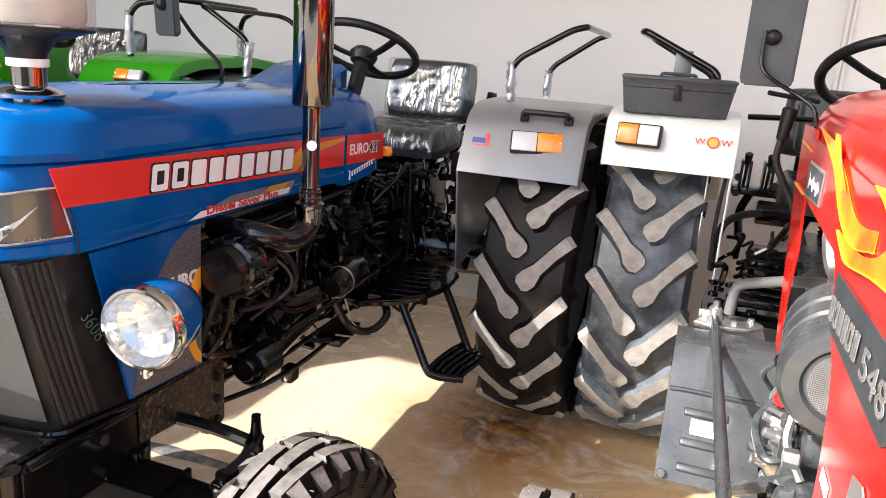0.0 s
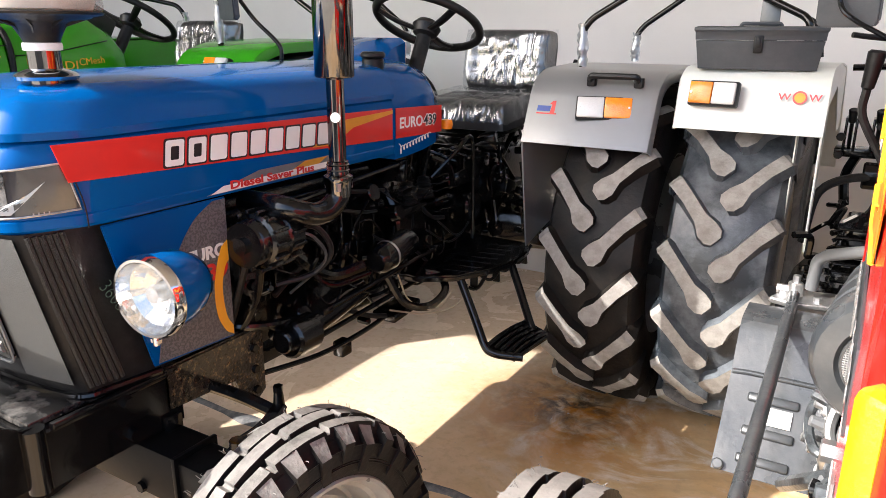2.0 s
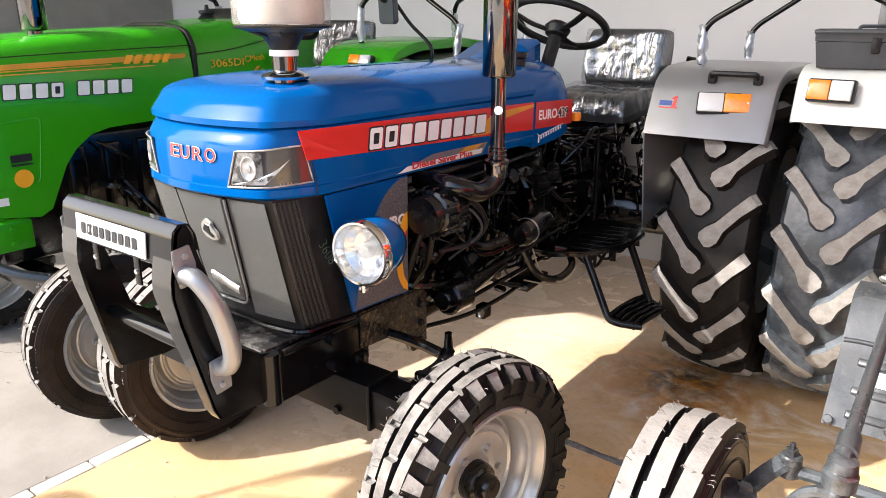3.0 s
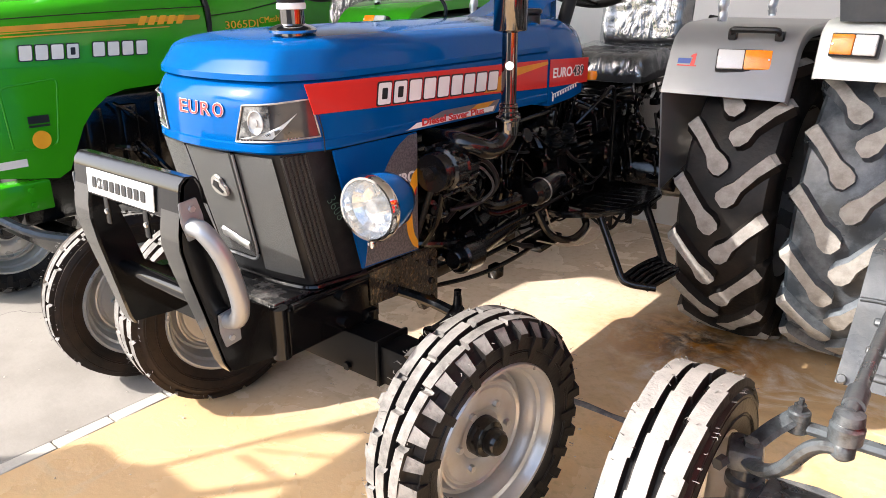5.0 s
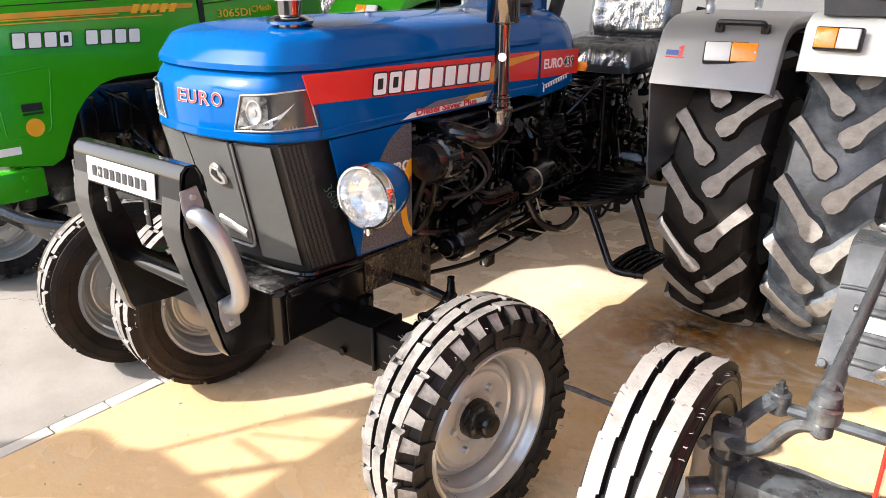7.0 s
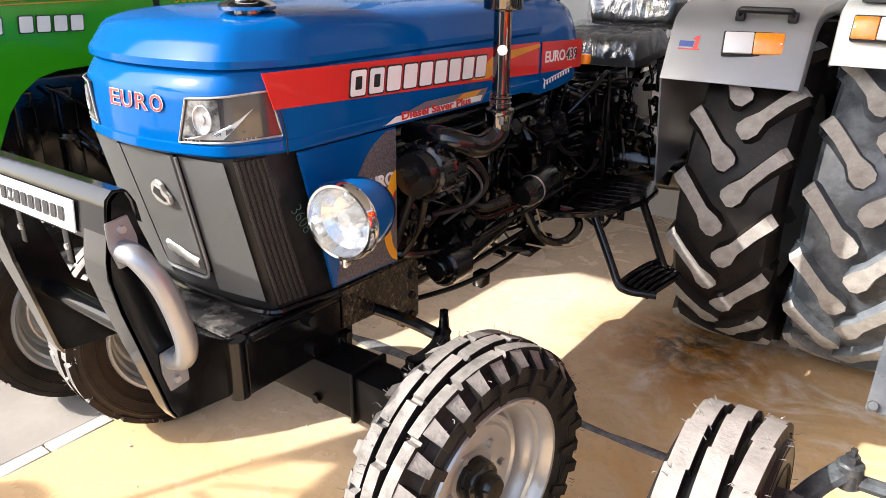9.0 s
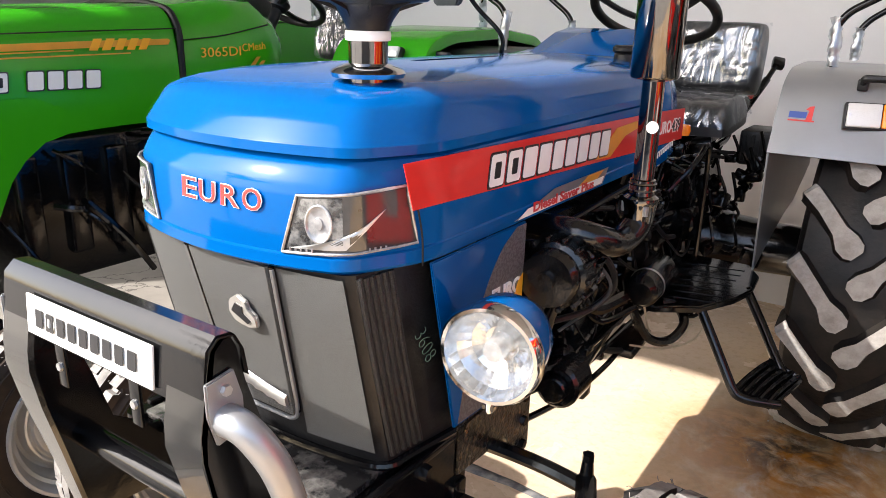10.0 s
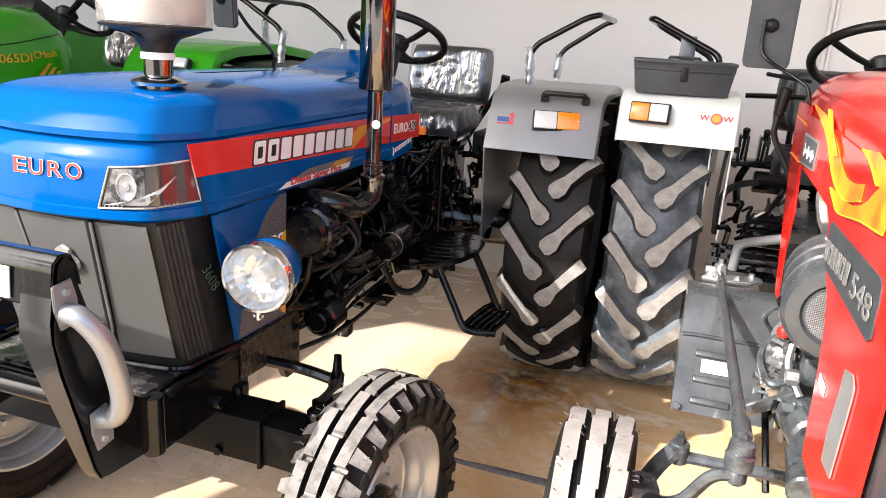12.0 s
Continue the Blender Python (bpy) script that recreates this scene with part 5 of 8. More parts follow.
def blue_frame(T):
    # front support
    bm = bmesh.new()
    loft(bm, [[Vector((x, y, z)) for x, y in ((-0.25, -2.255), (0.25, -2.255), (0.285, -2.225), (0.285, -1.9), (-0.285, -1.9), (-0.285, -2.225))] for z in (0.575, 0.585, 0.69, 0.7)])
    sup = part("front_support", bm, BLACK, T, "glossy black front support casting", 35)
    bm = bmesh.new()
    box(bm, (0, -2.1, 0.708), (0.5, 0.28, 0.016), (0, 0, 0), 0.005)
    part("top_plate", bm, DUSTBLACK, sup, "dusty black top plate")
    for s in (-1, 1):
        bm = bmesh.new()
        cyl(bm, (0.265 * s, -2.24, 0.572), (0.265 * s, -2.24, 0.712), 0.024, None, 14)
        part("corner_tube", bm, BLACK, sup)
        bm = bmesh.new()
        box(bm, (0.28 * s, -2.06, 0.705), (0.016, 0.3, 0.018), (0, 0, 0), 0.004)
        part("ledge", bm, BLACK, sup)
    for s in (-1, 1):
        for y, z in ((-2.045, 0.685), (-2.04, 0.605)):
            bm = bmesh.new()
            bolt(bm, (0.285 * s, y, z), (s, 0, 0), 0.016, 0.016)
            part("bolt", bm, BLACK, sup)
    for s in (-1, 1):
        bm = bmesh.new()
        m = side_at(0.262 if s > 0 else -0.287)
        prism(bm, [(-1.94, 0.722), (-1.66, 0.722), (-1.63, 0.7), (-1.63, 0.535), (-1.66, 0.515), (-1.7, 0.515), (-1.72, 0.56), (-1.735, 0.608), (-1.94, 0.612)], 0.028, m, 0.005)
        part("side_rail", bm, CASTING, T, "rough black cast side rail")
        for k in range(3):
            bm = bmesh.new()
            bolt(bm, (0.289 * s, -1.67, 0.55 + 0.06 * k), (s, 0, 0), 0.012, 0.012)
            part("bolt", bm, BLACK, T)
    # front axle
    bm = bmesh.new()
    box(bm, (0, -1.97, 0.505), (0.79, 0.114, 0.126), (0, 0, 0), 0.008)
    ax = part("front_axle", bm, SATIN, T, "black front axle beam")
    for s in (-1, 1):
        bm = bmesh.new()
        box(bm, (0.44 * s, -1.97, 0.5), (0.2, 0.104, 0.116), (0, 2 * s, 0), 0.008)
        box(bm, (0.4 * s, -1.97, 0.504), (0.012, 0.124, 0.137), (0, 0, 0), 0.003)
        bolt(bm, (0.28 * s, -2.024, 0.46), (0, -1, 0), 0.014, 0.014)
        part("axle_arm", bm, SATIN, ax, "black sliding axle arm")
        bm = bmesh.new()
        cyl(bm, (0.53 * s, -1.96, 0.38), (0.53 * s, -1.96, 0.6), 0.03, None, 16, 0.004)
        cyl(bm, (0.53 * s, -1.96, 0.6), (0.53 * s, -1.96, 0.625), 0.018, None, 8)
        box(bm, (0.5 * s, -1.96, 0.495), (0.08, 0.09, 0.12), (0, 0, 0), 0.01)
        cyl(bm, (0.53 * s, -1.96, 0.38), (0.66 * s, -1.96, 0.37), 0.03, None, 12)
        k = part("king_pin", bm, BLACK, ax, "black king pin")
        bm = bmesh.new()
        tube(bm, [(0.53 * s, -1.96, 0.61), (0.53 * s, -1.88, 0.615), (0.5 * s, -1.8, 0.62)], 0.02, 8, 0, 4, 0.7)
        cyl(bm, (0.5 * s, -1.8, 0.585), (0.5 * s, -1.8, 0.66), 0.018, 0.011, 12)
        cyl(bm, (0.5 * s, -1.8, 0.66), (0.5 * s, -1.8, 0.675), 0.012, None, 6)
        part("steering_arm", bm, BLACK, k, "black steering arm")
    hose(ax, [(0.5, -1.8, 0.6), (0.35, -1.81, 0.62), (0.0, -1.81, 0.61), (-0.5, -1.8, 0.6)], 0.016, BLACK, "tie_rod")
    bm = bmesh.new()
    box(bm, (0.275, -1.935, 0.57), (0.045, 0.045, 0.07), (0, 0, 0), 0.004)
    part("stop_block", bm, BLACK, ax)
    # bull bar
    bm = bmesh.new()
    outline = [(-2.468, 1.06), (-2.464, 1.08), (-2.45, 1.092), (-2.432, 1.09), (-2.422, 1.07), (-2.415, 1.02), (-2.398, 0.975), (-2.36, 0.86), (-2.335, 0.765), (-2.26, 0.713), (-2.235, 0.713), (-2.235, 0.58), (-2.275, 0.585), (-2.37, 0.592), (-2.4, 0.6), (-2.414, 0.628), (-2.45, 0.773), (-2.474, 0.866), (-2.487, 0.935), (-2.485, 0.97)]
    cx = 0.028
    prism(bm, outline, 0.012, side_at(cx + 0.225), 0.002)
    bb = part("bull_bar", bm, BLACK, T, "glossy black steel bull bar")
    bm = bmesh.new()
    prism(bm, outline, 0.012, side_at(cx - 0.235), 0.002)
    part("side_plate", bm, BLACK, bb, "black steel side plate")
    front = [(-2.4, 0.6), (-2.414, 0.628), (-2.45, 0.773), (-2.474, 0.866), (-2.487, 0.935), (-2.485, 0.97), (-2.468, 1.06), (-2.464, 1.08), (-2.45, 1.092), (-2.432, 1.09)]
    for x0, x1 in ((-0.237, -0.165), (0.165, 0.237)):
        secs = []
        for k, (y, z) in enumerate(front):
            inset = 0.04 * max(0, (0.93 - z) / 0.33)
            a, b = (x0, x1 - inset) if x0 < 0 else (x0 + inset, x1)
            secs.append([Vector((cx + a, y - 0.001, z)), Vector((cx + b, y - 0.001, z)), Vector((cx + b, y + 0.008, z - 0.004)), Vector((cx + a, y + 0.008, z - 0.004))])
        bm = bmesh.new()
        loft(bm, secs)
        part("face_strip", bm, STRIPBLACK, bb, "coated black face strip")
    bm = bmesh.new()
    secs = []
    for y, z in ((-2.479, 1.0), (-2.472, 1.06), (-2.468, 1.08), (-2.452, 1.095), (-2.43, 1.093), (-2.418, 1.07), (-2.412, 1.03)):
        secs.append([Vector((cx - 0.235, y, z)), Vector((cx + 0.235, y, z)), Vector((cx + 0.235, y + 0.007, z - 0.006)), Vector((cx - 0.235, y + 0.007, z - 0.006))])
    loft(bm, secs)
    part("cross_plate", bm, BLACK, bb, "black folded cross plate")
    bm = bmesh.new()
    box(bm, (cx - 0.005, -2.48, 1.036), (0.3, 0.004, 0.06), (-5, 0, 0), 0.001)
    sg = part("name_plate", bm, DWHITE, bb, "white plate with black marks")
    blocks(bar_row(9, 0.25, 0.36, (1,)), 0.027, DBLACK, facing((cx - 0.005, -2.4825, 1.036), (0, -1, 0.087)), sg, None, "name_mark")
    bm = bmesh.new()
    cyl(bm, (cx - 0.23, -2.39, 0.762), (cx + 0.23, -2.39, 0.762), 0.022, None, 16)
    part("cross_tube", bm, BLACK, bb, "black cross tube")
    for x in (-0.09, 0.09):
        bm = bmesh.new()
        box(bm, (cx + x, -2.474, 0.972), (0.022, 0.006, 0.08), (0, 0, 0), 0.002)
        p = part("tab", bm, BLACK, bb, "black steel tab")
        bm = bmesh.new()
        bolt(bm, (cx + x, -2.477, 0.965), (0, -1, 0), 0.007, 0.004)
        part("bolt", bm, STEEL, p)
    for s in (1, -1):
        x = cx + 0.237 * s
        bm = bmesh.new()
        tube(bm, [(x, -2.452, 0.985), (x + 0.035 * s, -2.445, 0.975), (x + 0.06 * s, -2.425, 0.925), (x + 0.064 * s, -2.405, 0.86), (x + 0.06 * s, -2.39, 0.79), (x + 0.035 * s, -2.385, 0.745), (x, -2.39, 0.735)], 0.0215, 14)
        hd = part("grab_handle", bm, HANDLE, bb, "curved brushed aluminium handle")
        for y, z in ((-2.45, 1.0), (-2.388, 0.715)):
            bm = bmesh.new()
            m = Matrix.Translation((x - (0.0 if s > 0 else 0.006), y, z)) @ SIDE @ pose(0, 0, 0, 0, 0, 8)
            prism(bm, [(-0.022, -0.045), (0.022, -0.045), (0.028, 0.0), (0.022, 0.045), (-0.022, 0.045), (-0.028, 0.0)], 0.006, m, 0.002)
            q = part("flange", bm, HANDLE, hd, "aluminium mounting flange")
            bm = bmesh.new()
            bolt(bm, (x + 0.006 * s, y, z + (0.025 if z > 0.9 else -0.025)), (s, 0, 0), 0.008, 0.006)
            part("bolt", bm, STEEL, hd)
    # engine
    bm = bmesh.new()
    box(bm, (0, -1.33, 0.81), (0.32, 0.78, 0.46), (0, 0, 0), 0.03)
    for k in range(4):
        box(bm, (0.172, -1.6 + 0.18 * k, 0.78), (0.03, 0.1, 0.36), (0, 0, 0), 0.012)
        cyl(bm, (0.18, -1.6 + 0.18 * k, 0.92), (0.215, -1.6 + 0.18 * k, 0.92), 0.028, None, 14, 0.004)
    en = part("engine_block", bm, ENGINE, T, "black engine block")
    bm = bmesh.new()
    box(bm, (0.03, -1.28, 0.535), (0.2, 0.72, 0.09), (0, 0, 0), 0.03)
    for k in range(10):
        bolt(bm, (0.125, -1.6 + 0.07 * k, 0.545), (0, 0, 1), 0.009, 0.012)
    part("oil_sump", bm, ENGINE, en, "black oil sump")
    bm = bmesh.new()
    box(bm, (0, -1.32, 1.07), (0.22, 0.74, 0.09), (0, 0, 0), 0.03)
    part("rocker_cover", bm, ENGINE, en, "black rocker cover")
    bm = bmesh.new()
    box(bm, (0.16, -1.45, 0.985), (0.09, 0.5, 0.06), (0, 0, 0), 0.02)
    part("exhaust_manifold", bm, ENGINE, en, "black exhaust manifold")
    # alternator
    bm = bmesh.new()
    m = frame_to((0.355, -1.75, 0.975), (0.34, -1.57, 0.975))[0]
    lathe(bm, [(0.0001, 0), (0.02, 0), (0.02, 0.012), (0.055, 0.014), (0.058, 0.02), (0.05, 0.028), (0.058, 0.036), (0.06, 0.05), (0.07, 0.055), (0.072, 0.1), (0.066, 0.108), (0.072, 0.115), (0.07, 0.165), (0.05, 0.18), (0.0001, 0.182)], m, 28)
    al = part("alternator", bm, ENGINE, en, "black finned alternator")
    for k in range(28):
        bm = bmesh.new()
        a = 2 * math.pi * k / 28
        box(bm, (0.074, 0, 0), (0.012, 0.009, 0.05), (0, 0, 0), 0.002, 1)
        bm.transform(m @ Matrix.Rotation(a, 4, "Z") @ Matrix.Translation((0, 0, 0.138 if k % 2 else 0.076)))
        part("fin", bm, ENGINE, al)
    bm = bmesh.new()
    tube(bm, [(0.3, -1.727, 0.99), (0.24, -1.727, 0.92), (0.18, -1.727, 0.77), (0.2, -1.727, 0.69), (0.27, -1.727, 0.74), (0.345, -1.727, 0.92)], 0.009, 6)
    part("fan_belt", bm, RUBBER, en, "black fan belt")
    bm = bmesh.new()
    tube(bm, [(0.36, -1.69, 0.91), (0.33, -1.69, 0.8), (0.26, -1.69, 0.7)], 0.016, 6, 0, 6, 0.4)
    part("bracket", bm, ENGINE, al, "black alternator bracket")
    # filter and pumps
    bm = bmesh.new()
    m = frame_to((0.395, -1.235, 0.815), (0.385, -1.04, 0.835))[0]
    lathe(bm, [(0.0001, -0.03), (0.03, -0.03), (0.04, -0.02), (0.044, 0.0), (0.044, 0.15), (0.038, 0.165), (0.0001, 0.168)], m, 26)
    of = part("oil_filter", bm, BLACK, en, "glossy black oil filter")
    bm = bmesh.new()
    lathe(bm, [(0.045, 0.03), (0.046, 0.035), (0.045, 0.04)], m, 26)
    part("filter_band", bm, STEEL, of, "bright filter band")
    bm = bmesh.new()
    cyl(bm, (0.325, -1.58, 0.665), (0.32, -1.48, 0.66), 0.055, None, 22, 0.008)
    cyl(bm, (0.31, -1.48, 0.665), (0.28, -1.2, 0.69), 0.04, None, 18, 0.006)
    cyl(bm, (0.327, -1.605, 0.665), (0.325, -1.58, 0.665), 0.032, None, 18, 0.004)
    part("starter_motor", bm, ENGINE, en, "black starter motor")
    bm = bmesh.new()
    box(bm, (0.24, -1.3, 0.72), (0.1, 0.26, 0.1), (0, 0, 4), 0.015)
    for k in range(4):
        cyl(bm, (0.27, -1.4 + 0.06 * k, 0.77), (0.28, -1.4 + 0.06 * k, 0.81), 0.013, None, 8)
    part("injection_pump", bm, ENGINE, en, "black injection pump")
    rnd = random.Random(11)
    for k in range(4):
        y = -1.4 + 0.06 * k
        hose(en, [(0.28, y, 0.81), (0.3, y - 0.02, 0.9), (0.24, -1.6 + 0.18 * k, 0.97), (0.2, -1.6 + 0.18 * k, 0.94)], 0.0045, ENGINE, "fuel_pipe", 6)
    hose(en, [(0.36, -1.28, 0.8), (0.33, -1.4, 0.8), (0.3, -1.5, 0.88), (0.24, -1.52, 0.93)], 0.017, ENGINE, "hose")
    hose(en, [(0.4, -1.3, 0.79), (0.36, -1.42, 0.78), (0.33, -1.47, 0.83), (0.34, -1.46, 0.87)], 0.007, BLACK, "fuel_pipe")
    hose(en, [(0.33, -1.55, 0.98), (0.38, -1.5, 0.97), (0.4, -1.47, 0.9), (0.36, -1.5, 0.84), (0.3, -1.58, 0.82)], 0.008, PLASTIC, "cable")
    hose(en, [(0.35, -1.56, 0.97), (0.385, -1.52, 0.95), (0.395, -1.49, 0.88), (0.3, -1.53, 0.78)], 0.004, GREY, "cable")
    hose(en, [(0.33, -1.12, 0.72), (0.37, -1.08, 0.62), (0.41, -0.99, 0.585), (0.43, -0.92, 0.62), (0.4, -0.9, 0.66), (0.36, -0.94, 0.68)], 0.014, ENGINE, "hose")
    hose(en, [(0.36, -1.1, 0.72), (0.38, -1.06, 0.62), (0.43, -0.98, 0.575), (0.45, -0.91, 0.62)], 0.003, BRASS, "wire", 6)
    hose(en, [(0.2, -1.75, 0.74), (0.3, -1.66, 0.73), (0.31, -1.5, 0.7), (0.28, -1.3, 0.66)], 0.012, ENGINE, "hose")
    hose(en, [(0.25, -1.62, 0.56), (0.28, -1.4, 0.54), (0.3, -1.2, 0.55), (0.3, -1.0, 0.57)], 0.008, ENGINE, "pipe")
    hose(en, [(0.34, -1.12, 0.6), (0.4, -1.0, 0.56), (0.46, -0.9, 0.57), (0.48, -0.84, 0.63)], 0.003, BRASS, "wire", 6)
    for k in range(7):
        a = Vector((rnd.uniform(0.18, 0.26), rnd.uniform(-1.6, -0.9), rnd.uniform(0.65, 1.02)))
        b = a + Vector((rnd.uniform(-0.02, 0.1), rnd.uniform(0.08, 0.3), rnd.uniform(-0.2, 0.1)))
        hose(en, [a, (a + b) / 2 + Vector((rnd.uniform(0, 0.06), 0, rnd.uniform(-0.05, 0.05))), b], rnd.uniform(0.004, 0.009), PLASTIC, "cable", 6)
    bm = bmesh.new()
    box(bm, (0.27, -1.28, 0.515), (0.04, 0.05, 0.05), (0, 0, 0), 0.006)
    part("mounting_lug", bm, ENGINE, en)
    bm = bmesh.new()
    box(bm, (0.3, -1.02, 0.565), (0.09, 0.16, 0.03), (4, 0, 0), 0.006)
    part("bracket", bm, ENGINE, en, "black bracket")
    # gearbox and rear housing
    bm = bmesh.new()
    box(bm, (0.02, -0.62, 0.79), (0.32, 0.72, 0.36), (0, 0, 0), 0.04)
    box(bm, (0, 0.02, 0.78), (0.4, 0.6, 0.4), (0, 0, 0), 0.05)
    box(bm, (0.08, -0.55, 0.985), (0.26, 0.34, 0.06), (0, 0, 0), 0.015)
    box(bm, (0.0, -0.05, 1.01), (0.36, 0.5, 0.09), (0, 0, 0), 0.02)
    for k in range(6):
        bolt(bm, (0.185, -0.9 + 0.05, 0.6 + 0.06 * k), (1, 0, 0), 0.012, 0.014)
        bolt(bm, (0.06 + 0.03 * k, -0.39, 1.015), (0, 0, 1), 0.009, 0.012)
    gb = part("gearbox", bm, ENGINE, T, "black gearbox housing")
    for s in (-1, 1):
        bm = bmesh.new()
        m = frame_to((0.2 * s, 0, 0.64), (0.8 * s, 0, 0.64))[0]
        lathe(bm, [(0.17, 0), (0.16, 0.06), (0.11, 0.14), (0.095, 0.42), (0.12, 0.46), (0.12, 0.5), (0.06, 0.52), (0.06, 0.6)], m, 24)
        part("axle_housing", bm, ENGINE, gb, "black rear axle housing")
    for x, y in ((0.25, -0.88), (0.25, -0.77)):
        p = bellows(gb, (x, y, 0.9))
        hose(p, [(x, y, 0.97), (x + 0.02, y + 0.02, 1.1), (x + 0.03, y + 0.08, 1.2)], 0.007, BLACK, "gear_lever")
    bm = bmesh.new()
    box(bm, (0.2, -0.9, 0.885), (0.2, 0.16, 0.03), (0, 0, 0), 0.008)
    part("lever_plate", bm, ENGINE, gb, "black lever plate")
    hose(gb, [(0.3, -0.8, 0.98), (0.35, -0.72, 1.06), (0.36, -0.62, 1.1), (0.36, -0.6, 0.9), (0.36, -0.6, 0.72)], 0.008, BLACK, "pedal_rod")
    rnd = random.Random(17)
    for k in range(26):
        a = Vector((rnd.uniform(0.05, 0.3), rnd.uniform(-0.95, -0.25), rnd.uniform(0.8, 1.06)))
        b = a + Vector((rnd.uniform(-0.05, 0.09), rnd.uniform(-0.12, 0.16), rnd.uniform(-0.12, 0.06)))
        hose(gb, [a, (a + b) / 2 + Vector((rnd.uniform(-0.02, 0.03), 0, rnd.uniform(0.0, 0.04))), b], rnd.uniform(0.004, 0.012), rnd.choice((ENGINE, BLACK, ENGINE)), "pipe", 6)
    for k in range(22):
        bm = bmesh.new()
        c = (rnd.uniform(0.1, 0.28), rnd.uniform(-0.95, -0.15), rnd.uniform(0.82, 1.05))
        box(bm, c, (rnd.uniform(0.03, 0.09), rnd.uniform(0.03, 0.1), rnd.uniform(0.03, 0.08)), (rnd.uniform(-15, 15), rnd.uniform(-15, 15), rnd.uniform(-30, 30)), 0.006)
        part("valve_block", bm, rnd.choice((ENGINE, BLACK)), gb)
    for k in range(16):
        bm = bmesh.new()
        c = Vector((rnd.uniform(0.17, 0.3), rnd.uniform(-1.7, -0.6), rnd.uniform(0.55, 0.98)))
        cyl(bm, c, c + Vector((rnd.uniform(0.02, 0.05), 0, rnd.uniform(-0.01, 0.02))), rnd.uniform(0.01, 0.03), None, 12, 0.004)
        part("plug", bm, rnd.choice((ENGINE, BLACK)), gb)
    for k in range(5):
        a = Vector((0.2 + 0.02 * k, -0.72 + 0.06 * k, 0.96))
        hose(gb, [a, a + Vector((0.05, -0.04, 0.1)), a + Vector((0.12, 0.05, 0.06 + 0.01 * k))], 0.0065, ENGINE, "pipe", 6)
    bm = bmesh.new()
    cyl(bm, (0.25, -0.55, 0.83), (0.34, -0.55, 0.83), 0.06, None, 20, 0.008)
    cyl(bm, (0.22, -0.28, 0.9), (0.3, -0.28, 0.9), 0.05, None, 20, 0.008)
    box(bm, (0.24, -0.4, 0.92), (0.1, 0.14, 0.16), (0, 0, 0), 0.015)
    part("brake_housing", bm, ENGINE, gb, "black brake housing")
    # dash support over the gearbox
    bm = bmesh.new()
    loft(bm, [[Vector((x, y, z)) for x, y in ((-0.2, -0.8), (0.15 + e, -0.82), (0.18 + e, -0.78), (0.18 + e, -0.66), (0.13 + e, -0.62), (-0.2, -0.62))] for z, e in ((0.95, 0.0), (1.05, 0.02), (1.12, 0.03), (1.2, 0.03))])
    part("dash_support", bm, ENGINE, T, "black dash support panel")
    bm = bmesh.new()
    lathe(bm, [(0.21, 0), (0.22, 0.01), (0.22, 0.16), (0.2, 0.18), (0.1, 0.19)], Matrix.Translation((0.04, -0.94, 0.8)) @ Matrix.Rotation(math.radians(-90), 4, "X"), 28)
    part("bell_housing", bm, ENGINE, gb, "black clutch bell housing")
    # side cover with cooling fins, a bolted box and a bent guard tube beside it
    bm = bmesh.new()
    loft(bm, [[Vector((x, y, z)) for y, z in ((-0.52, 0.7), (-0.3, 0.7), (-0.28, 0.72), (-0.28, 0.94), (-0.31, 0.965), (-0.5, 0.965), (-0.53, 0.94), (-0.53, 0.72))] for x in (0.1, 0.235, 0.25)])
    cov = part("side_cover", bm, ENGINE, gb, "black bolted side cover", 30)
    for k in range(8):
        bm = bmesh.new()
        y, z = ((-0.505, 0.74), (-0.505, 0.83), (-0.505, 0.92), (-0.41, 0.945), (-0.31, 0.92), (-0.31, 0.83), (-0.31, 0.74), (-0.41, 0.72))[k]
        bolt(bm, (0.25, y, z), (1, 0, 0), 0.009, 0.01)
        part("bolt", bm, BLACK, cov)
    for k in range(6):
        bm = bmesh.new()
        box(bm, (0.2, -0.62, 0.83 + 0.026 * k), (0.13, 0.17, 0.009), (0, 0, 0), 0.003, 1)
        part("cooling_fin", bm, BLACK, gb)
    bm = bmesh.new()
    tube(bm, [(0.2, -0.29, 0.975), (0.262, -0.275, 0.965), (0.267, -0.27, 0.94), (0.267, -0.262, 0.74), (0.26, -0.26, 0.7)], 0.009, 8, 0.02)
    part("guard_tube", bm, BLACK, gb, "black bent guard tube")
    bm = bmesh.new()
    lathe(bm, [(0.0001, 0.02), (0.03, 0.018), (0.045, 0.006), (0.05, 0), (0.05, -0.06)], Matrix.Translation((0.1, -0.42, 1.035)), 20)
    box(bm, (0.12, -0.25, 1.015), (0.14, 0.1, 0.07), (0, 0, 6), 0.012)
    part("filler_cap", bm, BLACK, gb, "black filler cap")
    for k in range(4):
        y = -0.62 + 0.13 * k
        hose(gb, [(0.22, y, 0.62), (0.3, y + 0.03, 0.54), (0.38, y + 0.02, 0.52), (0.42, y + 0.05, 0.6)], 0.007, SATIN, "brake_rod", 6)
        bm = bmesh.new()
        box(bm, (0.36 + 0.03 * (k % 2), y + 0.04, 0.54), (0.03, 0.012, 0.07), (8 * k, 0, 10), 0.003, 1)
        part("clevis", bm, SATIN, gb)
    # small fittings along the engine's side
    rnd = random.Random(41)
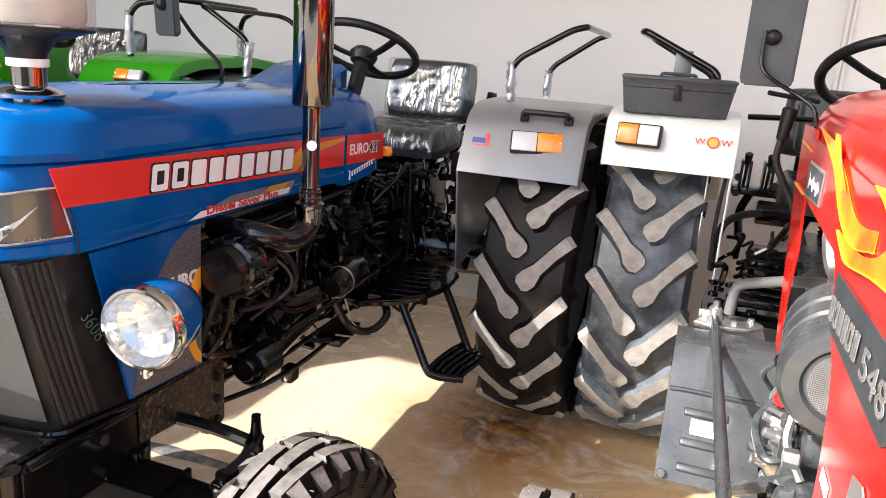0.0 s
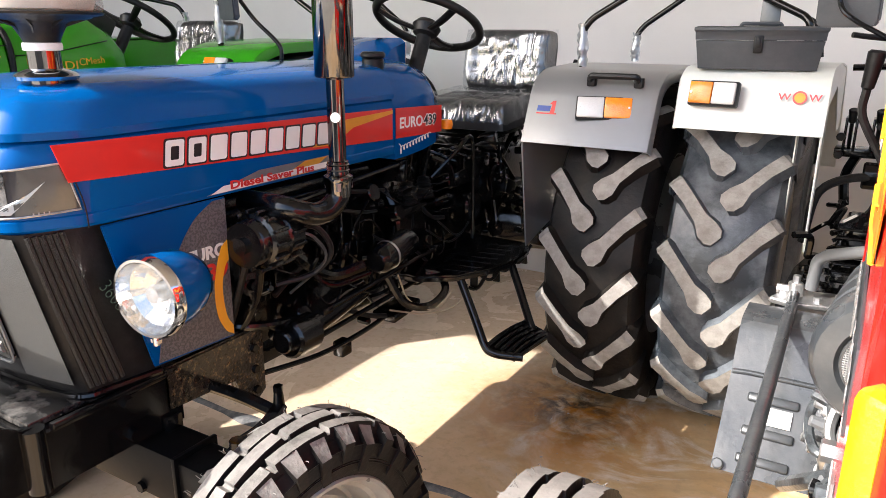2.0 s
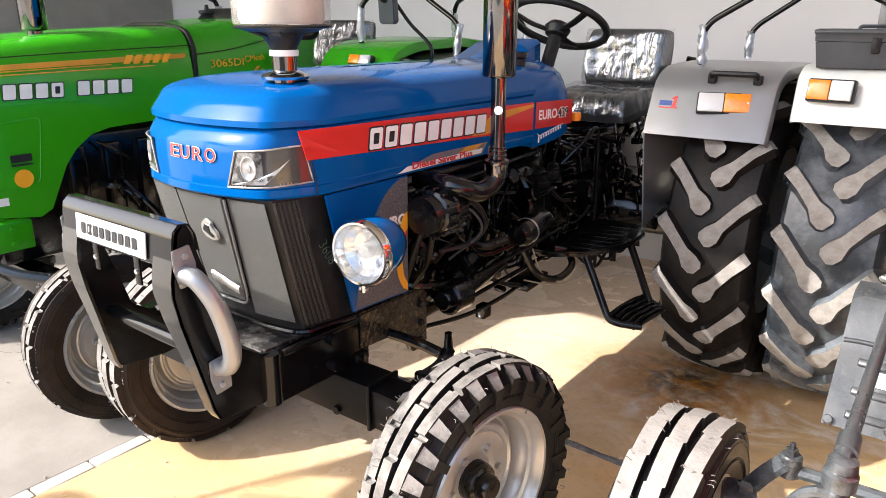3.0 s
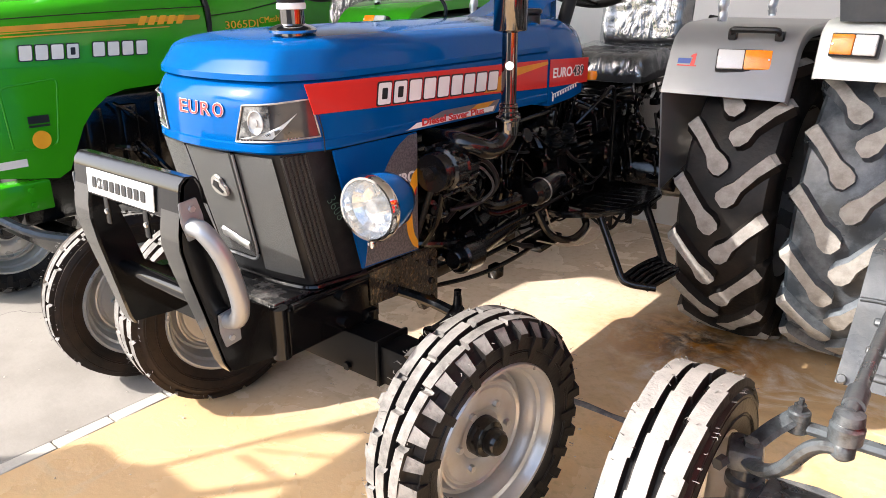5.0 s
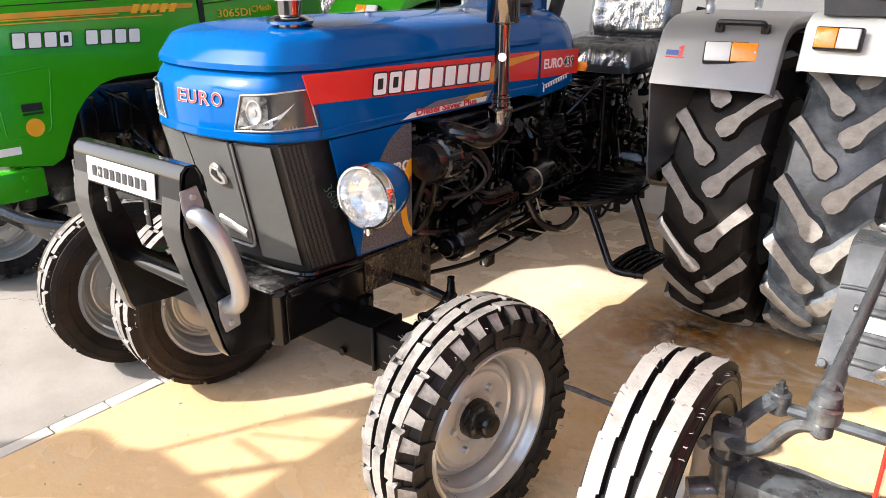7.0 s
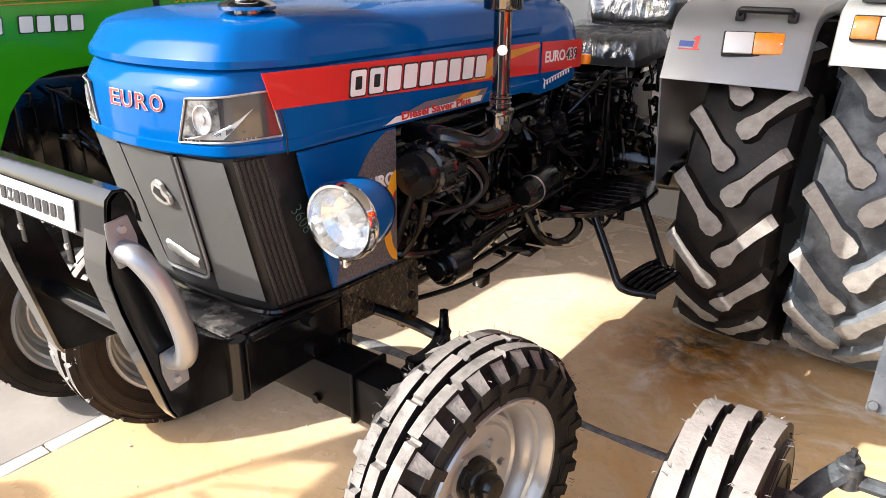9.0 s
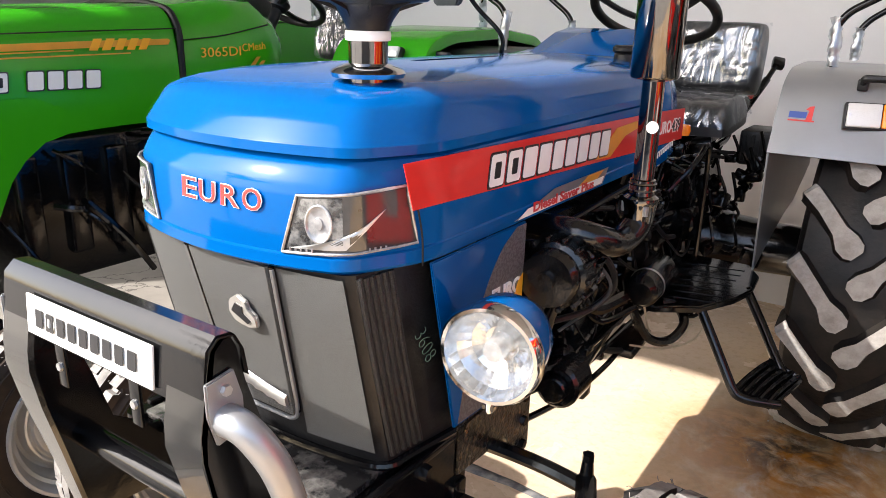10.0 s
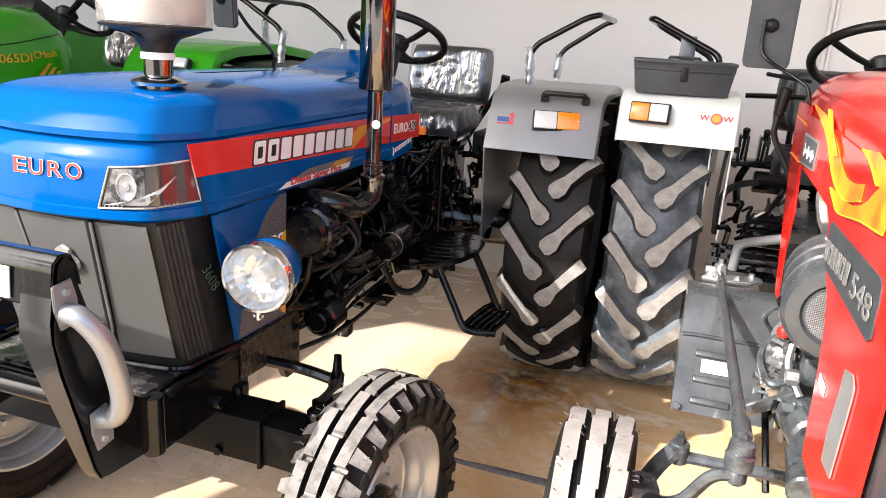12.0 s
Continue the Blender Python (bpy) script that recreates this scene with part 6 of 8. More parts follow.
    for k in range(22):
        bm = bmesh.new()
        c = Vector((rnd.uniform(0.18, 0.29), -1.68 + 0.045 * k, rnd.uniform(0.58, 0.95)))
        bolt(bm, c, (1, rnd.uniform(-0.3, 0.3), rnd.uniform(-0.2, 0.4)), rnd.uniform(0.007, 0.013), 0.014)
        part("nut", bm, rnd.choice((BLACK, BLACK, GREY)), en)
    for k in range(6):
        y = -1.6 + 0.17 * k
        hose(en, [(0.2, y, 0.6), (0.27, y + 0.05, 0.63 + 0.02 * (k % 3)), (0.29, y + 0.14, 0.68), (0.24, y + 0.2, 0.78)], 0.0055, BLACK, "fuel_pipe", 6)
    # ribs, flanges, clips, wires and rods that crowd the engine's and the gearbox's side
    rnd = random.Random(53)
    for k in range(26):
        y, z = -1.62 + 0.05 * k, rnd.uniform(0.6, 0.96)
        x = 0.19 + rnd.uniform(0.0, 0.06)
        bm = bmesh.new()
        kind = k % 4
        if kind == 0:                       # flanged joint with its bolts
            lathe(bm, [(0.012, -0.03), (0.014, 0), (0.032, 0.002), (0.032, 0.01), (0.016, 0.012), (0.014, 0.035), (0.0001, 0.036)], facing((x, y, z), (1, -0.3, 0.15)), 14)
            for q in range(3):
                a = 2.1 * q + 0.4
                bolt(bm, (x + 0.01, y + 0.024 * math.cos(a), z + 0.024 * math.sin(a)), (1, -0.3, 0.15), 0.005, 0.008)
            nm = "flange"
        elif kind == 1:                     # pressed cover with ribs
            box(bm, (x, y, z), (0.03, 0.085, 0.06), (rnd.uniform(-12, 12), 0, rnd.uniform(-10, 10)), 0.007)
            for q in range(4):
                box(bm, (x + 0.016, y - 0.03 + 0.02 * q, z), (0.008, 0.006, 0.05), (0, 0, 0), 0.002, 1)
            nm = "ribbed_cover"
        elif kind == 2:                     # banjo union and its pipe
            cyl(bm, (x, y, z - 0.02), (x, y, z + 0.02), 0.012, None, 10, 0.003)
            bolt(bm, (x, y, z + 0.02), (0, 0, 1), 0.01, 0.008)
            tube(bm, [(x, y, z), (x + 0.035, y + 0.03, z + 0.01), (x + 0.04, y + 0.09, z - rnd.uniform(0.0, 0.07)), (x, y + 0.14, z - 0.08)], 0.0045, 6)
            nm = "banjo_union"
        else:                               # hose clip with its screw
            lathe(bm, [(0.02, -0.007), (0.022, -0.007), (0.022, 0.007), (0.02, 0.007)], facing((x + 0.02, y, z), (0.2, -1, 0.1)), 14)
            lathe(bm, [(0.0001, -0.05), (0.0185, -0.05), (0.0185, 0.06), (0.0001, 0.06)], facing((x + 0.02, y, z), (0.2, -1, 0.1)), 12)
            bolt(bm, (x + 0.042, y, z), (0, 0, 1), 0.005, 0.014)
            nm = "hose_clip"
        part(nm, bm, rnd.choice((BLACK, ENGINE, ENGINE)), en if y < -0.95 else gb)
    for k in range(14):                     # thin wires that sag along the side
        y, z = rnd.uniform(-1.65, -0.75), rnd.uniform(0.62, 1.0)
        l, x = rnd.uniform(0.15, 0.4), rnd.uniform(0.24, 0.32)
        hose(en, [(x, y, z), (x + 0.03, y + l * 0.3, z - 0.03 - 0.06 * rnd.random()), (x + 0.02, y + l * 0.7, z - 0.04), (x - 0.02, y + l, z + 0.02)], rnd.uniform(0.0025, 0.0045), rnd.choice((BLACK, PLASTIC, BLACK)), "wire", 6)
    for x, y0, y1, z in ((0.29, -1.5, -0.7, 0.6), (0.33, -1.42, -0.86, 0.7), (0.25, -1.6, -0.95, 1.0)):
        bm = bmesh.new()
        cyl(bm, (x, y0, z), (x + 0.03, y1, z + 0.05), 0.008, None, 8)
        for y in (y0, y1):
            q = Vector((x + (0 if y == y0 else 0.03), y, z + (0 if y == y0 else 0.05)))
            box(bm, q, (0.02, 0.045, 0.022), (0, 0, 0), 0.004)
        part("control_rod", bm, BLACK, en, "black control rod")
    for k in range(18):                     # fittings round the axle housing, behind the footboard
        bm = bmesh.new()
        c = Vector((rnd.uniform(0.25, 0.47), rnd.uniform(-0.4, -0.12), rnd.uniform(0.62, 1.0)))
        box(bm, c, (rnd.uniform(0.02, 0.07), rnd.uniform(0.03, 0.08), rnd.uniform(0.015, 0.06)), (rnd.uniform(-25, 25), rnd.uniform(-20, 20), rnd.uniform(-30, 30)), 0.006)
        tube(bm, [c, c + Vector((0.03, -0.05, 0.04)), c + Vector((0.0, -0.02, rnd.uniform(0.06, 0.14)))], 0.006, 6)
        part("linkage_fitting", bm, rnd.choice((BLACK, ENGINE)), gb)
    # foot platform and step
    bm = bmesh.new()
    plat = [(0.2, -1.0), (0.36, -0.98), (0.47, -0.9), (0.53, -0.76), (0.56, -0.66), (0.55, -0.5), (0.5, -0.4), (0.2, -0.4)]
    prism(bm, plat, 0.022, Matrix.Translation((0, 0, 0.655)), 0.006)
    fp = part("footboard", bm, BLACK, T, "black footboard plate")
    for k in range(7):
        bm = bmesh.new()
        box(bm, (0.4, -0.86 + 0.06 * k, 0.6775), (0.2, 0.014, 0.003), (0, 0, 12), 0.001, 1)
        part("tread_rib", bm, BLACK, fp)
    bm = bmesh.new()
    tube(bm, [(0.455, -0.87, 0.67), (0.525, -0.9, 0.565), (0.59, -0.932, 0.468), (0.606, -0.935, 0.448), (0.64, -0.93, 0.44), (0.72, -0.9, 0.437)], 0.0145, 10, 0.02)
    st = part("step", bm, BLACK, T, "black tubular mounting step")
    bm = bmesh.new()
    tube(bm, [(0.54, -0.64, 0.67), (0.61, -0.7, 0.588), (0.682, -0.764, 0.5), (0.7, -0.775, 0.48)], 0.0145, 10, 0.02)
    part("step_stay", bm, BLACK, st, "black tubular stay")
    A, B, C, D = Vector((0.592, -0.925, 0.462)), Vector((0.652, -0.755, 0.5)), Vector((0.752, -0.765, 0.472)), Vector((0.7, -0.92, 0.436))
    bm = bmesh.new()
    n = (B - A).cross(D - A).normalized() * -0.016
    loft(bm, [[A, B, C, D], [q + (n if n.z < 0 else -n) for q in (A, B, C, D)]])
    part("tread_plate", bm, BLACK, st, "black tread plate")
    for k in range(5):
        bm = bmesh.new()
        u = (k + 0.5) / 5
        a, b = A.lerp(D, u), B.lerp(C, u)
        up = Vector((0, 0, 0.009))
        tube(bm, [a + up * 0.4, a.lerp(b, 0.3) + up * 1.3, a.lerp(b, 0.7) + up * 1.3, b + up * 0.4], 0.0085, 8, 0, 4, 0.9)
        part("tread_bar", bm, BLACK, st, "black ribbed tread bar")
    bm = bmesh.new()
    tube(bm, [B, C, D], 0.008, 6, 0.02)
    part("tread_frame", bm, BLACK, st)
    # fenders
    fprof = [(-0.535, 1.09), (-0.445, 1.295), (-0.34, 1.34), (-0.05, 1.35), (0.3, 1.34), (0.56, 1.18), (0.72, 0.9)]
    for s in (1, -1):
        x0, x1 = (0.515, 0.975) if s > 0 else (-0.975, -0.515)
        f = fender(T, x0, x1, fprof, SILVER if s > 0 else PLASTIC, 0.006, "silver grey painted mudguard" if s > 0 else "black mudguard", 0.045, s)
        bm = bmesh.new()
        xi = 0.515 if s > 0 else -0.521
        prism(bm, [(-0.53, 1.08), (-0.442, 1.288), (-0.34, 1.333), (-0.05, 1.343), (0.3, 1.333), (0.5, 1.2), (0.5, 0.9), (0.2, 0.8), (0.0, 0.78), (-0.3, 0.72), (-0.46, 0.68)], 0.006, side_at(xi))
        part("inner_panel", bm, SILVER if s > 0 else PLASTIC, f, "inner panel of the mudguard")
        xs = 0.62 * s
        xt = 0.885 * s
        wrapped_rail(f, [(xs, -0.235, 1.34), (xs - 0.01 * s, -0.225, 1.47), (xs + 0.02 * s, -0.22, 1.515), (xt - 0.05 * s, -0.215, 1.63), (xt, -0.2, 1.645), (xt, 0.44, 1.645), (xt - 0.05 * s, 0.46, 1.63), (xs + 0.03 * s, 0.45, 1.5), (xs, 0.445, 1.46), (xs, 0.44, 1.35)], 0.0125, [((xs, -0.235, 1.345), (xs - 0.01 * s, -0.222, 1.5)), ((xs, 0.44, 1.345), (xs, 0.445, 1.47))])
        m = facing((0.795 * s, -0.463, 1.212), (0.22 * s, -0.92, 0.32), 0)
        marker_lamp(f, m, 0.185, 0.07, s < 0)
        bm = bmesh.new()
        tube(bm, [(0.735 * s, -0.435, 1.3), (0.735 * s, -0.465, 1.325), (0.9 * s, -0.465, 1.325), (0.9 * s, -0.435, 1.3)], 0.011, 8, 0.012)
        for xx in (0.735, 0.9):
            box(bm, (xx * s, -0.44, 1.305), (0.03, 0.03, 0.035), (0, 0, 0), 0.005)
        part("grab_handle", bm, PLASTIC, f, "black plastic grab handle")
        if s > 0:
            m = facing((0.6, -0.4835, 1.205), (0, -0.92, 0.39))
            bm = bmesh.new()
            box(bm, (-0.022, 0.002, 0.001), (0.05, 0.02, 0.0015))
            bm.transform(m)
            lg = part("sticker", bm, DBLUE, f, "small blue and red sticker")
            bm = bmesh.new()
            prism(bm, [(0.002, -0.014), (0.02, -0.014), (0.02, 0.032), (0.008, 0.03), (-0.002, 0.02), (0.008, 0.016)], 0.0015, m)
            part("mark", bm, DRED, lg, "red mark")
            bm = bmesh.new()
            box(bm, (-0.01, -0.016, 0.001), (0.075, 0.005, 0.0015))
            bm.transform(m)
            part("mark", bm, DRED, lg, "red underline")
    # seat, wheel, levers
    seat(T, (0.12, -0.1, 1.03), 0, True, 0.055)
    steering_wheel(T, (0.1, -0.5, 1.5), -28, 0.2)
    bm = bmesh.new()
    box(bm, (0.42, 0.0, 1.03), (0.16, 0.2, 0.13), (0, 0, 0), 0.012)
    for k in range(5):
        box(bm, (0.36 + 0.03 * k, -0.101, 1.03), (0.014, 0.006, 0.1), (0, 0, 0), 0.002, 1)
    part("battery_box", bm, PLASTIC, T, "black ribbed battery box")
    bm = bmesh.new()
    tube(bm, [(0.2, 0.2, 0.98), (0.26, 0.3, 1.12), (0.31, 0.42, 1.25)], 0.016, 10)
    lv = part("top_link", bm, BLACK, T, "black top link standing up")
    bm = bmesh.new()
    cyl(bm, (0.305, 0.41, 1.235), (0.33, 0.47, 1.31), 0.011, None, 10)
    box(bm, (0.335, 0.475, 1.315), (0.05, 0.05, 0.035), (40, 10, 20), 0.008)
    part("link_end", bm, BLACK, lv, "black link end")
    hose(T, [(0.22, 0.1, 0.95), (0.24, 0.2, 1.08), (0.27, 0.28, 1.18)], 0.009, BLACK, "hydraulic_lever")
    bm = bmesh.new()
    lathe(bm, [(0.0001, 0.02), (0.012, 0.016), (0.014, 0.0), (0.008, -0.015)], Matrix.Translation((0.28, 0.29, 1.19)), 12)
    part("lever_knob", bm, DRED, T, "red lever knob")
    # rear-view mirror on the far side of the cowl
    bm = bmesh.new()
    tube(bm, [(-0.2, -0.98, 1.36), (-0.2, -0.985, 1.42), (-0.27, -1.02, 1.5), (-0.32, -1.05, 1.58)], 0.007, 8)
    ma = part("mirror_arm", bm, BLACK, T, "thin black mirror arm")
    mirror_head(ma, (-0.34, -1.06, 1.6), (0.35, 0.9, 0.05), 0.13, 0.2)
    bm = bmesh.new()
    lathe(bm, [(0.0001, 0.02), (0.02, 0.018), (0.024, 0.0), (0.02, -0.014), (0.0001, -0.018)], Matrix.Translation((0.29, -0.68, 1.15)), 14)
    part("indicator_lamp", bm, ORANGE, T, "small orange indicator lamp")


def mirror_head(parent, c, out, w, h):
    """A framed mirror; out: the way in which its back looks is the opposite of this."""
    m = facing(c, out)
    bm = bmesh.new()
    prism(bm, [(-w / 2, -h / 2 * 0.9), (-w / 2 * 0.85, -h / 2), (w / 2 * 0.85, -h / 2), (w / 2, -h / 2 * 0.9), (w / 2, h / 2 * 0.9), (w / 2 * 0.85, h / 2), (-w / 2 * 0.85, h / 2), (-w / 2, h / 2 * 0.9)], 0.022, m @ pose(0, 0, -0.022), 0.005)
    k = part("mirror_shell", bm, BOXGREY, parent, "black plastic mirror shell")
    bm = bmesh.new()
    prism(bm, [(-w * 0.45, -h * 0.44), (w * 0.45, -h * 0.44), (w * 0.45, h * 0.44), (-w * 0.45, h * 0.44)], 0.002, m)
    part("mirror_glass", bm, CHROME, k, "mirror glass")
    bm = bmesh.new()
    lathe(bm, [(0.0001, -0.045), (0.012, -0.043), (0.02, -0.035), (0.022, -0.022)], m, 14)
    part("ball_joint", bm, PLASTIC, k)
    return k


DBLUE = mat("dark_blue_decal", (0.02, 0.06, 0.3), 0.4, 0, (0.03, 0.08, 0.35), 30, 0.5)
blue_frame(blue)


# ---- red tractor ----
def build_red():
    T = thing("tractor", pose(1.88, 0.02, 0), "red farm tractor with flame decals and a white mudguard", "tractor", "tractors in the showroom")
    rear_tyre(T, (-0.65, 0, 0.65), DUST, BLUEDUST, face=1)
    rear_tyre(T, (0.65, 0, 0.65), DUST, BLUEDUST, face=-1)
    front_tyre(T, (-0.67, -1.93, 0.346), -1, DUST3, RUBBER, 3, 0.348, 0.084, 1, False, RIM, 0.005, 18, False)
    front_tyre(T, (0.67, -1.93, 0.346), 1, DUST3, RUBBER, 3, 0.348, 0.084, 1, False, RIM, 0.005, 18, False)
    # bonnet: sheet sides and a domed top
    bm = bmesh.new()
    secs = []
    for y, w, zb, zt in ((-2.475, 0.17, 1.16, 1.3), (-2.46, 0.215, 1.13, 1.36), (-2.42, 0.243, 1.11, 1.41), (-2.34, 0.256, 1.1, 1.44), (-2.2, 0.259, 1.12, 1.465), (-1.9, 0.256, 1.22, 1.49), (-1.5, 0.254, 1.25, 1.5), (-1.2, 0.25, 1.28, 1.5), (-1.112, 0.248, 1.3, 1.5)):
        s = []
        for k in range(19):
            a = math.pi * k / 18
            s.append(Vector((w * math.copysign(abs(math.cos(a)) ** 0.4, math.cos(a)), y, zb + (zt - zb) * math.sin(a) ** 0.55)))
        s[0].z = s[-1].z = zb
        secs.append(s)
    loft(bm, secs, True, True)
    hood = part("bonnet", bm, RED, T, "glossy red bonnet", 45)
    for s in (-1, 1):
        x = -0.256 if s < 0 else 0.25
        m = side_at(x)
        bm = bmesh.new()
        prism(bm, [(-1.114, 1.37), (-1.6, 1.36), (-2.3, 1.335), (-2.32, 1.1), (-2.3, 0.72), (-1.92, 0.72), (-1.9, 0.79), (-1.885, 0.9), (-1.86, 0.99), (-1.82, 1.045), (-1.735, 1.095), (-1.67, 1.185), (-1.62, 1.203), (-1.114, 1.222)], 0.006, m, 0.002)
        pn = part("side_panel", bm, RED, hood, "red side panel")
        bm = bmesh.new()
        prism(bm, [(-0.85, 1.39), (-0.855, 1.34), (-0.885, 1.228), (-0.975, 1.073), (-1.07, 0.93), (-1.13, 0.83), (-1.19, 0.83), (-1.145, 0.96), (-1.175, 1.09), (-1.11, 1.225), (-1.11, 1.39)], 0.006, m, 0.002)
        part("cowl_strip", bm, RED, hood, "red cowl strip")
        if s < 0:
            bm = bmesh.new()
            prism(bm, [(-1.722, 1.175), (-1.735, 1.187), (-2.175, 1.191), (-2.19, 1.182), (-2.197, 1.157), (-2.199, 1.095), (-2.18, 1.084), (-1.77, 1.09), (-1.748, 1.097)], 0.003, side_at(-0.2605))
            pl = part("badge", bm, BOXGREY, pn, "dark grey badge with raised letters")
            m2 = facing((-0.2625, -1.872, 1.135), (-1, 0, 0), 2)
            blocks(bar_row(6, 0.25, 0.26, (1, 4)), 0.044, LAMPGREY, m2, pl, None, "emblem_bar", 0.1)
            lettering("548", 0.046, LAMPGREY, facing((-0.2628, -2.095, 1.131), (-1, 0, 0), -1), pl, width=0.155, depth=0.001, bold=0.0008)
            bm = bmesh.new()
            prism(bm, [(-1.125, 1.318), (-1.365, 1.318), (-1.36, 1.239), (-1.13, 1.23)], 0.003, side_at(-0.2595))
            bp = part("script_badge", bm, HANDLE, hood, "small dark script badge with silver rim")
            bm = bmesh.new()
            prism(bm, [(-1.133, 1.31), (-1.357, 1.311), (-1.352, 1.245), (-1.138, 1.238)], 0.002, side_at(-0.2612))
            part("badge_face", bm, BOXGREY, bp, "dark grey face")
            bm = bmesh.new()
            tube(bm, [(-0.2625, -1.18 - 0.0028 * k - 0.012 * math.sin(k * 0.8), 1.275 + (0.018 if k % 24 < 6 else 0.007) * math.cos(k * 0.8)) for k in range(60)], 0.001, 5, 0, 1)
            part("script_mark", bm, DWHITE, bp)
            for q0, q1 in (((-0.894, 1.347), (-1.106, 1.336)), ((-0.9, 1.232), (-1.104, 1.228))):
                bm = bmesh.new()
                tube(bm, [(-0.2575, *q0), (-0.2575, *q1)], 0.005, 6, 0, 1, 0.3)
                part("stripe", bm, DGOLD, hood, "thin gold stripe")
            bm = bmesh.new()
            prism(bm, [(-2.1, 1.0), (-2.15, 1.012), (-2.176, 1.0), (-2.178, 0.975), (-2.16, 0.816), (-2.085, 0.81), (-2.08, 0.87), (-2.089, 0.921), (-2.096, 0.95)], 0.003, side_at(-0.2605))
            part("grey_patch", bm, SILVER, pn, "grey side patch")
            bm = bmesh.new()
            prism(bm, [(-1.925, 0.915), (-1.985, 0.912), (-1.985, 0.89), (-1.925, 0.893)], 0.002, side_at(-0.259))
            part("sticker", bm, DWHITE, pn, "white sticker")
            # flames: bands that sweep down along the side
            for layer, (low, high) in enumerate((
                    (((-1.2, 1.4), (-1.4, 1.36), (-1.5, 1.332), (-1.6, 1.285), (-1.69, 1.256), (-1.8, 1.246), (-1.93, 1.268)), ((-1.93, 1.3), (-1.82, 1.287), (-1.73, 1.295), (-1.63, 1.328), (-1.52, 1.362), (-1.4, 1.386))),
                    (((-1.65, 1.246), (-1.72, 1.225), (-1.79, 1.215), (-1.97, 1.238), (-2.13, 1.25)), ((-2.18, 1.32), (-2.06, 1.318), (-1.97, 1.272), (-1.87, 1.25), (-1.76, 1.248))),
                    (((-1.88, 1.36), (-1.96, 1.345), (-2.04, 1.316)), ((-2.2, 1.31), (-2.13, 1.345), (-2.0, 1.368))),
                    (((-1.46, 1.405), (-1.53, 1.35), (-1.62, 1.312)), ((-1.66, 1.318), (-1.56, 1.36), (-1.49, 1.405))))):
                lo, hi = [smooth_path([(0, *q) for q in line], 5) for line in (low, high)]
                bm = bmesh.new()
                prism(bm, [(q.y, q.z) for q in lo + hi], 0.0015, side_at(-0.2585 - 0.0019 * layer))
                fl = part("flame", bm, FLAME, pn, "orange and yellow flame decal", 30, False)
                bm = bmesh.new()
                tube(bm, [(-0.259 - 0.0019 * layer, q.y, q.z) for q in lo], 0.0035, 4, 0, 1, 0.4)
                part("flame_edge", bm, DYELLOW, fl)
    # nose below the bonnet
    bm = bmesh.new()
    loft(bm, [[Vector((x * k, y, z)) for x, y in ((-0.24, -2.2), (-0.24, -2.36), (-0.2, -2.43), (0.2, -2.43), (0.24, -2.36), (0.24, -2.2))] for z, k in ((0.72, 0.96), (0.74, 1.0), (1.25, 1.0))])
    gr = part("grille", bm, GREY, T, "dark grey front grille")
    for s in (-1, 1):
        bm = bmesh.new()
        m = facing((0.15 * s, -2.432, 1.15), (0.1 * s, -1, 0))
        lathe(bm, [(0.075, 0), (0.078, 0.012), (0.068, 0.014), (0.0001, 0.022)], m @ Matrix.Diagonal((1, 0.8, 1, 1)), 28)
        part("headlight", bm, LENS, gr, "clear headlight")
        bm = bmesh.new()
        box(bm, (0.235 * s, -2.39, 1.16), (0.03, 0.06, 0.16), (0, 0, 40 * s), 0.01)
        part("indicator_lamp", bm, ORANGE, gr, "orange indicator lamp")
    # engine and large ribbed air cleaner
    bm = bmesh.new()
    box(bm, (0, -1.4, 0.8), (0.3, 0.9, 0.5), (0, 0, 0), 0.03)
    en = part("engine_block", bm, EGREY, T, "grey painted engine block")
    for nm, c, sz, bv in (("gearbox", (0, -0.5, 0.72), (0.36, 1.1, 0.42), 0.04), ("oil_sump", (0, -1.5, 0.52), (0.26, 0.8, 0.1), 0.02)):
        bm = bmesh.new()
        box(bm, c, sz, (0, 0, 0), bv)
        part(nm, bm, EGREY, en)
    for k in range(5):
        bm = bmesh.new()
        cyl(bm, (-0.15, -1.75 + 0.16 * k, 0.86), (-0.19, -1.75 + 0.16 * k, 0.86), 0.026, None, 12, 0.004)
        part("core_plug", bm, EGREY, en)
    bm = bmesh.new()
    m = frame_to((-0.2, -1.7, 0.965), (-0.16, -1.38, 0.985))[0]
    prof = [(0.0001, 0.0), (0.07, 0.0), (0.072, 0.004), (0.078, -0.004), (0.108, 0.0), (0.118, 0.012)]
    for k in range(3):
        z = 0.02 + 0.085 * k
        prof += [(0.12, z), (0.12, z + 0.06), (0.112, z + 0.066), (0.112, z + 0.078)]
    prof += [(0.12, 0.28), (0.1, 0.31), (0.0001, 0.315)]
    lathe(bm, prof, m, 36)
    ac = part("air_cleaner", bm, GREY, en, "ribbed grey plastic air cleaner")
    bm = bmesh.new()
    n = 16
    for k in range(-n, n + 1):
        q = 0.066 * k / n
        h = math.sqrt(max(0, 0.066 ** 2 - q * q))
        if h > 0.004:
            tube(bm, [m @ Vector((q, -h, -0.002)), m @ Vector((q, h, -0.002))], 0.001, 4, 0, 1)
            tube(bm, [m @ Vector((-h, q, -0.002)), m @ Vector((h, q, -0.002))], 0.001, 4, 0, 1)
    tagged(part("mesh", bm, STEEL, ac, "fine wire mesh"), kind="stuff")
    bm = bmesh.new()
